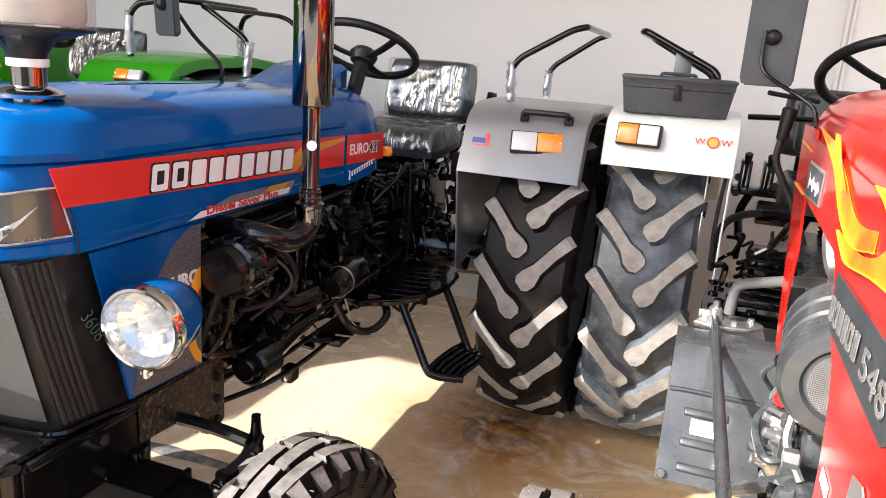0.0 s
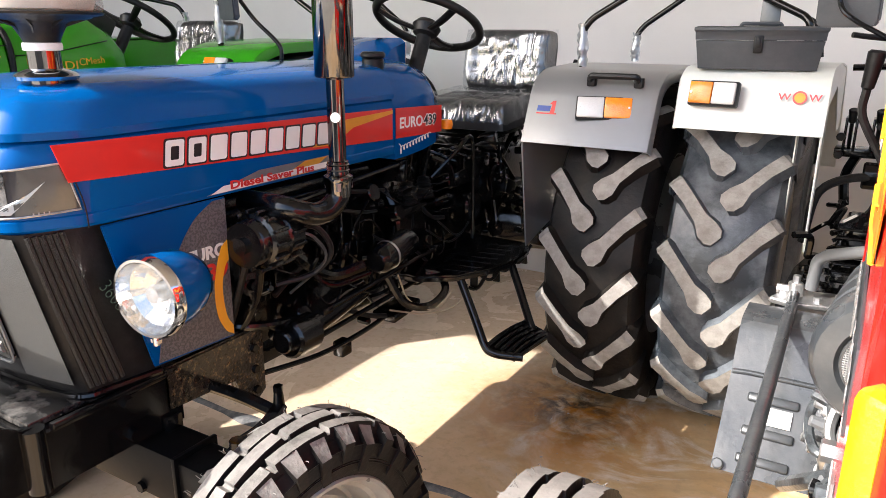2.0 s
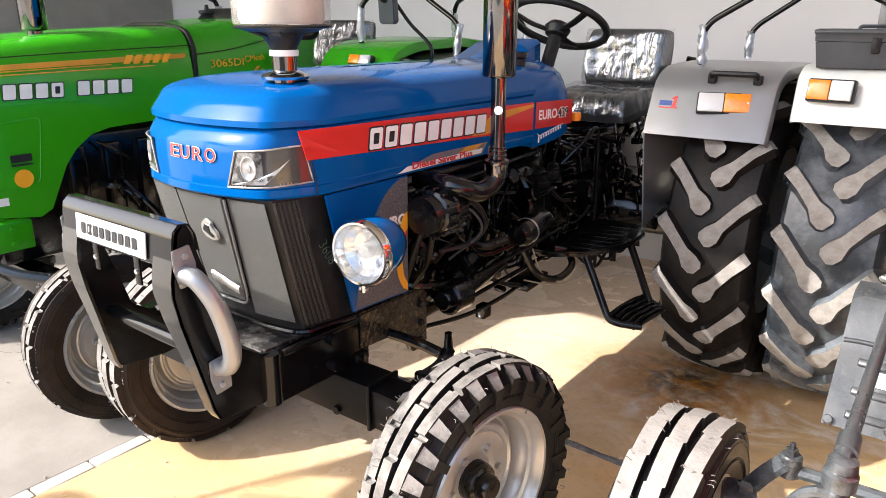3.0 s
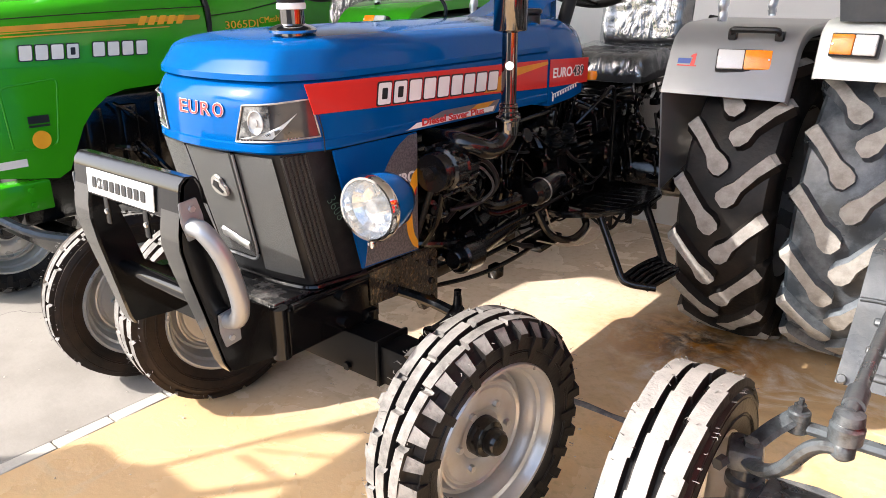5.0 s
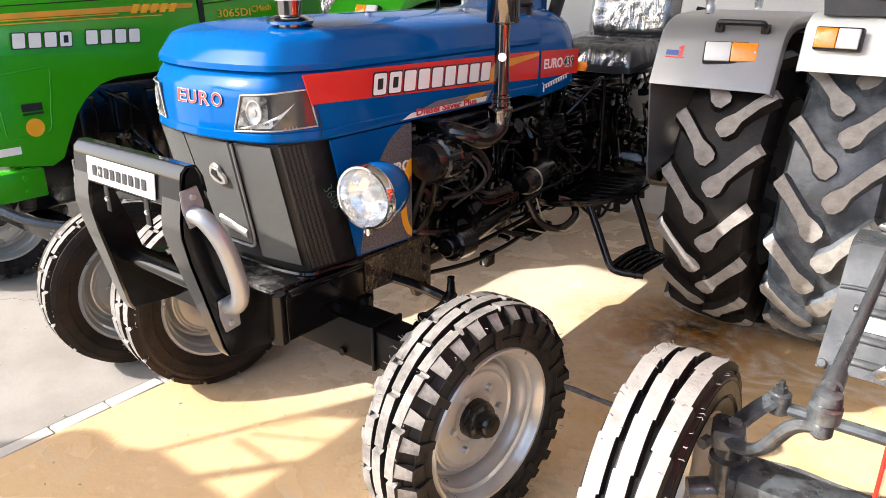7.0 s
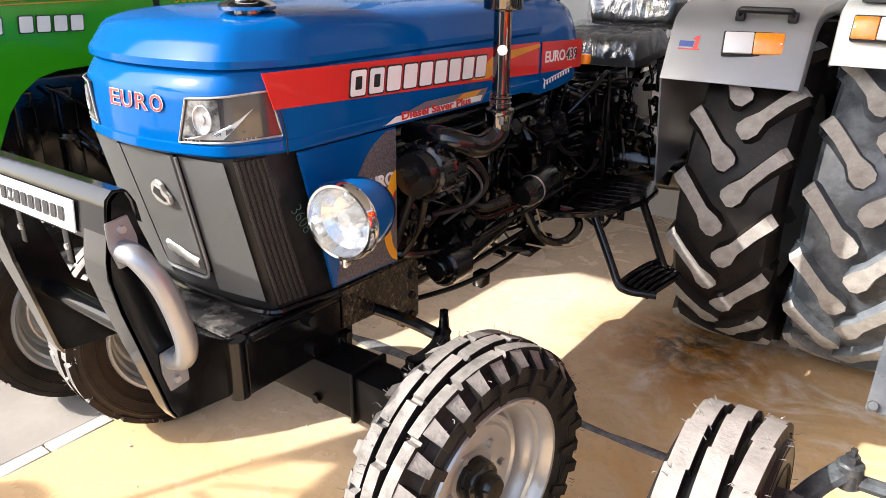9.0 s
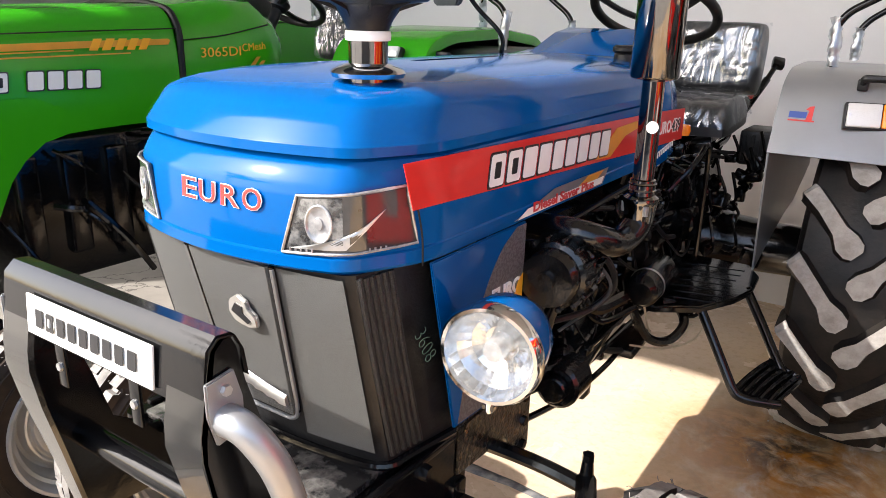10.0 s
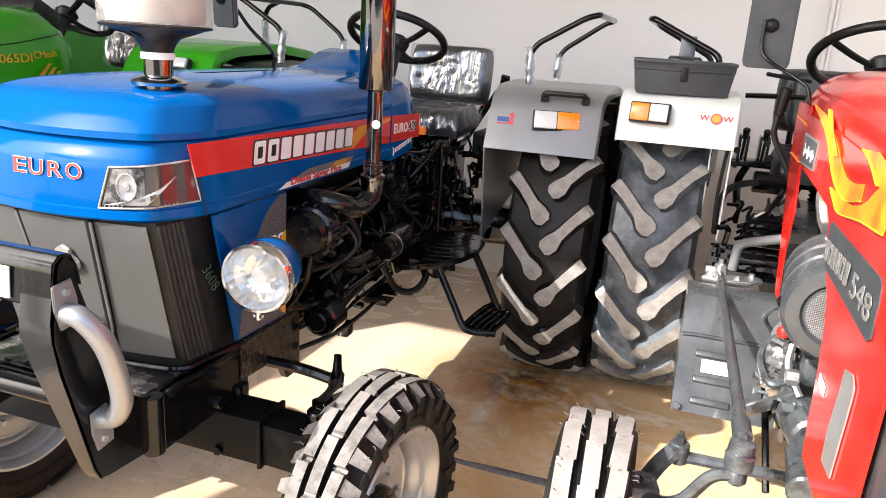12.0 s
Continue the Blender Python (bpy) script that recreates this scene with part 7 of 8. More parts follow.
    cyl(bm, (-0.16, -1.6, 0.86), (-0.16, -1.44, 0.86), 0.06, None, 20, 0.008)
    box(bm, (-0.19, -1.5, 0.76), (0.1, 0.2, 0.12), (0, 0, 6), 0.015)
    cyl(bm, (-0.2, -1.76, 0.68), (-0.22, -1.62, 0.68), 0.055, None, 18, 0.008)
    cyl(bm, (-0.22, -1.86, 0.6), (-0.2, -1.66, 0.6), 0.04, None, 16, 0.006)
    part("pump", bm, EGREY, en, "grey fuel pump")
    for k in range(4):
        y = -1.58 + 0.05 * k
        hose(en, [(-0.2, y, 0.8), (-0.25, y, 0.86), (-0.24, y + 0.06, 0.9), (-0.17, -1.75 + 0.16 * k, 0.87)], 0.005, EGREY, "fuel_pipe", 6)
    hose(en, [(-0.22, -1.54, 0.83), (-0.25, -1.535, 0.85), (-0.27, -1.535, 0.852)], 0.009, DRED, "lever_rod", 8)
    bm = bmesh.new()
    lathe(bm, [(0.0001, 0.018), (0.014, 0.012), (0.018, 0), (0.014, -0.012), (0.0001, -0.018)], Matrix.Translation((-0.275, -1.535, 0.852)), 14)
    part("lever_knob", bm, DRED, en, "red round lever knob")
    hose(en, [(-0.24, -1.35, 0.8), (-0.3, -1.42, 0.74), (-0.28, -1.52, 0.7), (-0.22, -1.5, 0.72)], 0.01, EGREY, "hose")
    hose(en, [(-0.22, -1.6, 0.72), (-0.28, -1.56, 0.66), (-0.33, -1.42, 0.55)], 0.016, EGREY, "steering_rod")
    hose(en, [(-0.26, -1.3, 0.62), (-0.25, -1.45, 0.5), (-0.24, -1.55, 0.4)], 0.01, BLACK, "pipe")
    hose(en, [(-0.16, -1.3, 1.05), (-0.2, -1.34, 1.12), (-0.2, -1.28, 1.18), (-0.14, -1.25, 1.16)], 0.022, STEEL, "exhaust_wrap")
    rnd = random.Random(21)
    for k in range(8):
        a = Vector((rnd.uniform(-0.24, -0.16), rnd.uniform(-1.75, -1.2), rnd.uniform(0.6, 0.9)))
        b = a + Vector((rnd.uniform(-0.06, 0.0), rnd.uniform(-0.15, 0.2), rnd.uniform(-0.12, 0.1)))
        hose(en, [a, (a + b) / 2 + Vector((rnd.uniform(-0.05, 0), 0, 0)), b], rnd.uniform(0.005, 0.01), rnd.choice((EGREY, BLACK, EGREY)), "hose", 6)
    for k in range(8):
        bm = bmesh.new()
        c = (rnd.uniform(-0.25, -0.2), rnd.uniform(-1.7, -1.3), rnd.uniform(0.58, 0.84))
        cyl(bm, c, (c[0] - 0.03, c[1], c[2]), rnd.uniform(0.012, 0.022), None, 6, 0.003)
        part("union_nut", bm, rnd.choice((EGREY, STEEL)), en)
    for k in range(16):                     # bare pipes, unions and brackets round the pump
        a = Vector((rnd.uniform(-0.27, -0.2), rnd.uniform(-1.68, -1.25), rnd.uniform(0.58, 0.88)))
        b = a + Vector((rnd.uniform(-0.03, 0.05), rnd.uniform(-0.08, 0.16), rnd.uniform(-0.14, 0.05)))
        hose(en, [a, (a + b) / 2 + Vector((rnd.uniform(-0.05, 0.01), 0, rnd.uniform(-0.03, 0.03))), b], rnd.uniform(0.007, 0.013), rnd.choice((STEELGREY, STEELGREY, EGREY, STEEL, BLACK)), "pipe", 7)
    for k in range(9):
        c = Vector((rnd.uniform(-0.28, -0.22), rnd.uniform(-1.64, -1.28), rnd.uniform(0.6, 0.86)))
        bm = bmesh.new()
        box(bm, c, (rnd.uniform(0.02, 0.05), rnd.uniform(0.03, 0.07), rnd.uniform(0.02, 0.05)), (rnd.uniform(-20, 20), rnd.uniform(-20, 20), rnd.uniform(-25, 25)), 0.006)
        cyl(bm, c, c + Vector((-0.04, rnd.uniform(-0.01, 0.01), 0.01)), 0.013, 0.011, 8, 0.002)
        part("bracket", bm, rnd.choice((STEELGREY, EGREY, STEEL)), en)
    # front axle and steering
    bm = bmesh.new()
    box(bm, (0, -1.9, 0.42), (1.06, 0.09, 0.09), (0, 0, 0), 0.01)
    box(bm, (-0.36, -1.9, 0.425), (0.3, 0.12, 0.11), (0, 0, 0), 0.014)
    box(bm, (0, -2.1, 0.6), (0.34, 0.5, 0.16), (0, 0, 0), 0.02)
    ax = part("front_axle", bm, EGREY, T, "grey front axle beam")
    bm = bmesh.new()
    cyl(bm, (-0.555, -1.86, 0.33), (-0.553, -1.86, 0.5), 0.036, 0.03, 18, 0.005)
    cyl(bm, (-0.555, -1.86, 0.37), (-0.62, -1.9, 0.36), 0.03, None, 12)
    lathe(bm, [(0.03, 0.44), (0.042, 0.445), (0.042, 0.462), (0.03, 0.47)], Matrix.Translation((-0.553, -1.86, 0)), 16)
    box(bm, (-0.56, -1.86, 0.52), (0.075, 0.085, 0.055), (0, 0, 14), 0.014)
    cyl(bm, (-0.55, -1.865, 0.545), (-0.55, -1.865, 0.56), 0.016, None, 6)
    cyl(bm, (-0.59, -1.905, 0.515), (-0.596, -1.93, 0.515), 0.014, None, 6)
    kp = part("king_pin", bm, EGREY, ax, "grey king pin with bolts")
    bm = bmesh.new()
    tube(bm, [(-0.555, -1.84, 0.53), (-0.525, -1.8, 0.565), (-0.486, -1.765, 0.6)], 0.024, 8, 0, 5, 0.55)
    cyl(bm, (-0.486, -1.768, 0.56), (-0.486, -1.768, 0.612), 0.026, 0.024, 14, 0.004)
    cyl(bm, (-0.486, -1.768, 0.61), (-0.486, -1.768, 0.626), 0.013, None, 6)
    cyl(bm, (-0.486, -1.768, 0.626), (-0.486, -1.768, 0.64), 0.006, None, 6)
    part("steering_arm", bm, EGREY, kp, "grey steering arm")
    bm = bmesh.new()
    tube(bm, [(-0.55, -1.88, 0.52), (-0.51, -1.92, 0.535), (-0.47, -1.94, 0.57), (-0.43, -1.945, 0.635), (-0.4, -1.945, 0.655), (-0.365, -1.945, 0.655)], 0.021, 10, 0, 5, 0.7)
    part("drag_arm", bm, EGREY, kp, "grey curved drag arm")
    bm = bmesh.new()
    mm = Matrix.Translation((-0.375, -1.945, 0.64))
    lathe(bm, [(0.014, 0.0), (0.022, 0.008), (0.022, 0.03), (0.019, 0.034), (0.03, 0.04), (0.031, 0.07), (0.024, 0.076), (0.028, 0.08), (0.026, 0.098), (0.012, 0.104), (0.0001, 0.105)], mm, 20)
    part("ball_joint", bm, EGREY, kp, "grey ball joint")
    bm = bmesh.new()
    tube(bm, [(-0.375, -1.945, 0.735), (-0.376, -1.9, 0.745), (-0.398, -0.83, 0.778)], 0.0145, 12, 0.05)
    cyl(bm, (-0.375, -1.925, 0.74), (-0.377, -1.87, 0.746), 0.021, None, 12)
    dl = part("drag_link", bm, GREY, T, "grey steering drag link")
    bm = bmesh.new()
    cyl(bm, (-0.398, -0.81, 0.745), (-0.398, -0.81, 0.81), 0.026, 0.02, 16, 0.004)
    cyl(bm, (-0.445, -0.81, 0.785), (-0.398, -0.81, 0.785), 0.014, None, 6)
    cyl(bm, (-0.398, -0.81, 0.81), (-0.398, -0.81, 0.83), 0.01, None, 6)
    part("ball_joint", bm, STEEL, dl, "worn metal ball joint")
    bm = bmesh.new()
    prism(bm, [(-0.46, -0.86), (-0.4, -0.88), (-0.3, -0.86), (-0.25, -0.8), (-0.3, -0.74), (-0.42, -0.76)], 0.018, Matrix.Translation((0, 0, 0.755)), 0.005)
    for x, y in ((-0.43, -0.82), (-0.34, -0.84), (-0.29, -0.79)):
        bolt(bm, (x, y, 0.773), (0, 0, 1), 0.011, 0.012)
    part("steering_bracket", bm, STEEL, dl, "scuffed bare metal bracket")
    hose(ax, [(-0.486, -1.768, 0.575), (-0.1, -1.76, 0.575), (0.486, -1.768, 0.575)], 0.015, EGREY, "tie_rod")
    # battery and step box on the near side
    bm = bmesh.new()
    prof = [(-1.235, 0.43), (-1.245, 0.435), (-1.105, 0.61), (-1.09, 0.632), (-1.035, 0.735), (-1.02, 0.752), (-0.99, 0.76), (-0.9, 0.76), (-0.9, 0.45)]
    loft(bm, [[Vector((x, y, z)) for y, z in prof] for x in (-0.5, -0.495, -0.205, -0.2)])
    sb = part("step_box", bm, GREY, T, "dark grey pressed steel step box", 30)
    lean = pose(-0.39, -1.1755, 0.5225, 51.3 - 90, 0, 0)          # the sloping front face
    bm = bmesh.new()
    tube(bm, [(-0.497, -1.09, 0.634), (-0.46, -1.088, 0.637), (-0.24, -1.088, 0.637), (-0.203, -1.09, 0.634)], 0.007, 10, 0.01)
    part("folded_edge", bm, GREY, sb)
    bm = bmesh.new()
    prism(bm, [(-0.2, 0.47), (-0.17, 0.472), (-0.155, 0.49), (-0.17, 0.51), (-0.2, 0.515)], 0.008, Matrix(((1, 0, 0, 0), (0, 0, -1, -1.19), (0, 1, 0, 0), (0, 0, 0, 1))), 0.002)
    part("corner_lug", bm, GREY, sb, "grey steel corner lug")
    for v in (-0.07, 0.0, 0.085):
        bm = bmesh.new()
        box(bm, (0, -0.002, v), (0.12, 0.014, 0.024), (0, 0, 0), 0.0065, 3)
        bm.transform(lean)
        part("pressed_rib", bm, GREY, sb)
    bm = bmesh.new()
    box(bm, (0.005, -0.004, 0.045), (0.085, 0.004, 0.044), (0, 0, 0), 0.001)
    bm.transform(lean)
    part("sticker", bm, DWHITE, sb, "white blank sticker")
    bm = bmesh.new()
    box(bm, (0.14, 0.005, 0.0), (0.05, 0.01, 0.04), (0, 0, 0), 0.008)
    bm.transform(lean)
    part("lug", bm, EGREY, sb, "grey steel lug")
    bm = bmesh.new()
    cyl(bm, (-0.095, 0.0, -0.1), (-0.095, -0.015, -0.1), 0.014, None, 10, 0.003)
    bm.transform(lean)
    part("bolt", bm, GREY, sb)
    # platform
    bm = bmesh.new()
    prism(bm, [(-0.44, -0.7), (-0.2, -0.72), (-0.2, -0.28), (-0.4, -0.28), (-0.43, -0.5)], 0.02, Matrix.Translation((0, 0, 0.74)), 0.004)
    fp = part("footboard", bm, BLACK, T, "black perforated footboard")
    for i in range(5):
        for j in range(3):
            bm = bmesh.new()
            lathe(bm, [(0.018, 0), (0.016, 0.008), (0.01, 0.009), (0.009, 0.002)], Matrix.Translation((-0.4 + 0.06 * j + 0.02 * (i % 2), -0.64 + 0.075 * i, 0.76)) @ Matrix.Diagonal((1, 0.6, 1, 1)), 12)
            part("grip_hole", bm, BLACK, fp)
    bm = bmesh.new()
    tube(bm, [(-0.36, -0.82, 0.8), (-0.355, -0.83, 0.885), (-0.335, -0.84, 0.905), (-0.24, -0.95, 0.96), (-0.12, -1.05, 1.0)], 0.016, 12, 0.04)
    part("foot_rail", bm, STEELGREY, T, "grey tubular foot rail")
    for k in range(14):
        a = Vector((-0.4 + rnd.uniform(-0.02, 0.2), rnd.uniform(-0.75, -0.35), rnd.uniform(0.82, 0.98)))
        b = a + Vector((rnd.uniform(-0.06, 0.1), rnd.uniform(-0.1, 0.2), rnd.uniform(-0.05, 0.12)))
        hose(T, [a, (a + b) / 2 + Vector((0.02, 0, 0.03)), b], rnd.uniform(0.005, 0.011), BLACK, "pipe", 6)
    bm = bmesh.new()
    box(bm, (-0.24, -0.5, 0.89), (0.14, 0.22, 0.1), (0, 0, 0), 0.015)
    hb = part("hydraulic_block", bm, BLACK, T, "black hydraulic block")
    for k in range(7):
        bm = bmesh.new()
        box(bm, (-0.24, -0.62, 0.78 + 0.026 * k), (0.17, 0.06, 0.009), (0, 0, 0), 0.003, 1)
        part("cooling_fin", bm, BLACK, hb)
    bm = bmesh.new()
    cyl(bm, (-0.29, -0.2, 1.02), (-0.16, -0.2, 1.02), 0.045, None, 20, 0.006)
    part("canister", bm, BLACK, T, "glossy black canister")
    hose(T, [(-0.42, -0.5, 0.85), (-0.4, -0.35, 0.98), (-0.3, -0.25, 1.02), (-0.2, -0.2, 1.0)], 0.014, PLASTIC, "ribbed_hose")
    # hydraulic lever quadrant
    bm = bmesh.new()
    for x in (-0.36, -0.33, -0.28, -0.25):
        box(bm, (x, -0.12, 1.145), (0.008, 0.09, 0.11), (0, 0, 0), 0.002)
    box(bm, (-0.305, -0.12, 1.085), (0.16, 0.08, 0.03), (0, 0, 0), 0.005)
    tube(bm, [(-0.33, -0.12, 0.9), (-0.34, -0.12, 1.0), (-0.31, -0.12, 1.085)], 0.016, 8)
    q = part("lever_quadrant", bm, BLACK, T, "black lever quadrant")
    for x, y, z in ((-0.37, -0.16, 1.14), (-0.24, -0.16, 1.12), (-0.37, -0.16, 1.08), (-0.26, -0.16, 1.18)):
        bm = bmesh.new()
        cyl(bm, (x, y + 0.03, z), (x, y - 0.02, z), 0.006, None, 8)
        cyl(bm, (x, y - 0.02, z), (x, y - 0.035, z), 0.014, None, 10, 0.003)
        part("stop_knob", bm, PLASTIC, q)
    for x in (-0.345, -0.265):
        bm = bmesh.new()
        tube(bm, [(x, -0.12, 1.1), (x, -0.16, 1.19)], 0.006, 8)
        cyl(bm, (x, -0.158, 1.185), (x, -0.178, 1.23), 0.011, 0.015, 10, 0.003)
        part("hydraulic_lever", bm, PLASTIC, q, "black lever with plastic grip")
    # mudguard with tool box
    fprof = [(-0.535, 1.175), (-0.49, 1.34), (-0.42, 1.368), (-0.05, 1.374), (0.35, 1.35), (0.6, 1.15), (0.72, 0.9)]
    for s in (-1, 1):
        x0, x1 = (-0.845, -0.405) if s < 0 else (0.405, 0.845)
        f = fender(T, x0, x1, fprof, WHITE, 0.006, "off-white painted mudguard", 0.04, s)
        bm = bmesh.new()
        x = -0.412 if s < 0 else 0.406
        prism(bm, [(-0.53, 1.17), (-0.487, 1.333), (-0.42, 1.361), (-0.05, 1.367), (0.35, 1.342), (0.5, 1.1), (0.3, 1.1), (-0.1, 1.3), (-0.42, 1.26), (-0.49, 0.82), (-0.53, 0.82)], 0.006, side_at(x), 0.002)
        part("inner_panel", bm, WHITE, f, "off-white inner panel")
        bm = bmesh.new()
        prism(bm, [(-0.46, 1.18), (-0.4, 1.2), (-0.4, 0.8), (-0.5, 0.8)], 0.004, side_at(x - 0.07 * s * -1))
        part("stay", bm, WHITE, f, "white flat stay")
        hose(f, [(x - 0.012, -0.5, 1.17), (x - 0.02, -0.49, 1.0), (x - 0.014, -0.5, 0.85)], 0.007, PLASTIC, "cable")
        bm = bmesh.new()
        tube(bm, [(0.5 * s, -0.3, 1.38), (0.5 * s, -0.31, 1.5), (0.52 * s, -0.3, 1.52), (0.77 * s, -0.25, 1.64), (0.785 * s, -0.22, 1.64), (0.785 * s, 0.2, 1.64), (0.77 * s, 0.25, 1.63), (0.52 * s, 0.3, 1.5), (0.5 * s, 0.3, 1.38)], 0.0125, 10, 0.03)
        gr2 = part("grab_rail", bm, BLACK, f, "black tubular grab rail")
        bm = bmesh.new()
        box(bm, (0.625 * s, -0.26, 1.48), (0.06, 0.006, 0.2), (0, 0, 0), 0.002)
        part("rail_plate", bm, GREY, gr2, "grey rail plate")
        m = facing((0.722 * s, -0.521, 1.283), (0.1 * s, -0.97, 0.23))
        marker_lamp(f, m, 0.14, 0.066, s < 0)
        m = facing((0.482 * s, -0.513, 1.284), (0, -0.97, 0.24))
        for dx in (-0.042, 0.042):
            lettering("W", 0.022, DWHITE, m @ pose(dx, 0, 0.0006), f, width=0.042, bold=0.0022)
            lettering("W", 0.02, DRED, m @ pose(dx, 0, 0.0016), f, width=0.036, bold=0.0006)
        bm = bmesh.new()
        lathe(bm, [(0.0001, 0.0014), (0.015, 0.0014), (0.015, 0.0)], m, 24)
        dk = part("sticker", bm, DYELLOW, f, "round yellow and red sticker")
        bm = bmesh.new()
        lathe(bm, [(0.015, 0.0018), (0.02, 0.0018), (0.02, 0.0)], m, 24)
        part("sticker_ring", bm, DRED, dk)
    bm = bmesh.new()
    tube(bm, [(-0.37, -0.1, 1.36), (-0.1, -0.1, 1.37), (0.37, -0.1, 1.36)], 0.011, 8)
    part("cross_rod", bm, BLACK, T, "black cross rod")
    # seat, wheel, mirror, dash
    seat(T, (0.0, 0.0, 1.03), 0, False)
    steering_wheel(T, (0.0, -0.62, 1.53), -30, 0.215)
    bm = bmesh.new()
    loft(bm, [[Vector((x, y, z)) for x, z in ((-0.23, 1.2), (0.23, 1.2), (0.23, zt - 0.04), (0.18, zt), (-0.18, zt), (-0.23, zt - 0.04))] for y, zt in ((-0.86, 1.44), (-0.82, 1.45), (-0.78, 1.44), (-0.72, 1.4))])
    part("dashboard", bm, PLASTIC, T, "black dashboard", 40)
    bm = bmesh.new()
    secs = []
    for y, w, zb, zt in ((-1.108, 0.248, 1.3, 1.498), (-0.98, 0.247, 1.3, 1.49), (-0.88, 0.245, 1.3, 1.465), (-0.84, 0.235, 1.3, 1.43)):
        s = [Vector((w * math.copysign(abs(math.cos(math.pi * k / 18)) ** 0.4, math.cos(math.pi * k / 18)), y, zb + (zt - zb) * math.sin(math.pi * k / 18) ** 0.55)) for k in range(19)]
        s[0].z = s[-1].z = zb
        secs.append(s)
    loft(bm, secs, True, True)
    part("cowl", bm, RED, hood, "glossy red cowl", 45)
    bm = bmesh.new()
    box(bm, (0.0, 0.05, 1.35), (0.36, 0.1, 0.24), (-8, 0, 0), 0.03, 3)
    part("headrest", bm, VINYL, T, "black padded backrest top")
    bm = bmesh.new()
    tube(bm, [(-0.225, -0.98, 1.3), (-0.25, -0.97, 1.42), (-0.28, -0.95, 1.455), (-0.36, -0.89, 1.5), (-0.395, -0.865, 1.54), (-0.4, -0.86, 1.63)], 0.006, 8)
    ma = part("mirror_arm", bm, BLACK, T, "black bent mirror arm")
    mirror_head(ma, (-0.375, -0.83, 1.615), (0.12, 1, 0.08), 0.14, 0.265)
    bm = bmesh.new()
    tube(bm, [(-0.2, -0.86, 1.05), (-0.25, -0.85, 1.165), (-0.308, -0.84, 1.27), (-0.309, -0.84, 1.34)], 0.01, 8)
    cyl(bm, (-0.309, -0.84, 1.335), (-0.299, -0.84, 1.43), 0.015, 0.021, 12, 0.006)
    part("gear_lever", bm, PLASTIC, T, "black gear lever with plastic grip")
    bm = bmesh.new()
    tube(bm, [(-0.22, -0.75, 1.45), (-0.32, -0.78, 1.46), (-0.36, -0.8, 1.465)], 0.007, 8)
    part("turn_signal_lever", bm, PLASTIC, T, "black signal stalk")
    return T


red = build_red()


# ---- tool box on the white mudguard ----
def build_toolbox():
    T = thing("tool_box", pose(1.88 - 0.628, 0.02 - 0.41, 1.36, 0, 0, 6), "dark grey plastic tool box on the white mudguard", "tool box")
    bm = bmesh.new()
    loft(bm, [[Vector((x * w, y * d, z)) for x, y in ((-0.5, -0.42), (-0.42, -0.5), (0.42, -0.5), (0.5, -0.42), (0.5, 0.42), (0.42, 0.5), (-0.42, 0.5), (-0.5, 0.42))] for z, w, d in ((0, 0.34, 0.13), (0.085, 0.365, 0.145))])
    part("body", bm, BOXGREY, T, "", 30)
    bm = bmesh.new()
    loft(bm, [[Vector((x * w, y * d, z)) for x, y in ((-0.5, -0.42), (-0.42, -0.5), (0.42, -0.5), (0.5, -0.42), (0.5, 0.42), (0.42, 0.5), (-0.42, 0.5), (-0.5, 0.42))] for z, w, d in ((0.087, 0.368, 0.147), (0.11, 0.372, 0.15), (0.116, 0.38, 0.158), (0.124, 0.38, 0.158), (0.128, 0.36, 0.14))])
    lid = part("lid", bm, BOXGREY, T, "dark grey lid", 30)
    bm = bmesh.new()
    box(bm, (0, -0.078, 0.075), (0.026, 0.008, 0.05), (0, 0, 0), 0.003)
    box(bm, (0, -0.083, 0.08), (0.012, 0.004, 0.03), (0, 0, 0), 0.002)
    part("latch", bm, PLASTIC, lid, "black latch")
    bm = bmesh.new()
    tube(bm, [(-0.06, 0, 0.124), (-0.055, 0, 0.136), (0.055, 0, 0.136), (0.06, 0, 0.124)], 0.006, 8, 0.015)
    part("handle", bm, BOXGREY, lid)


build_toolbox()


# ---- green tractor ----
GREEN_STACK = (0.1, -1.93, 0)


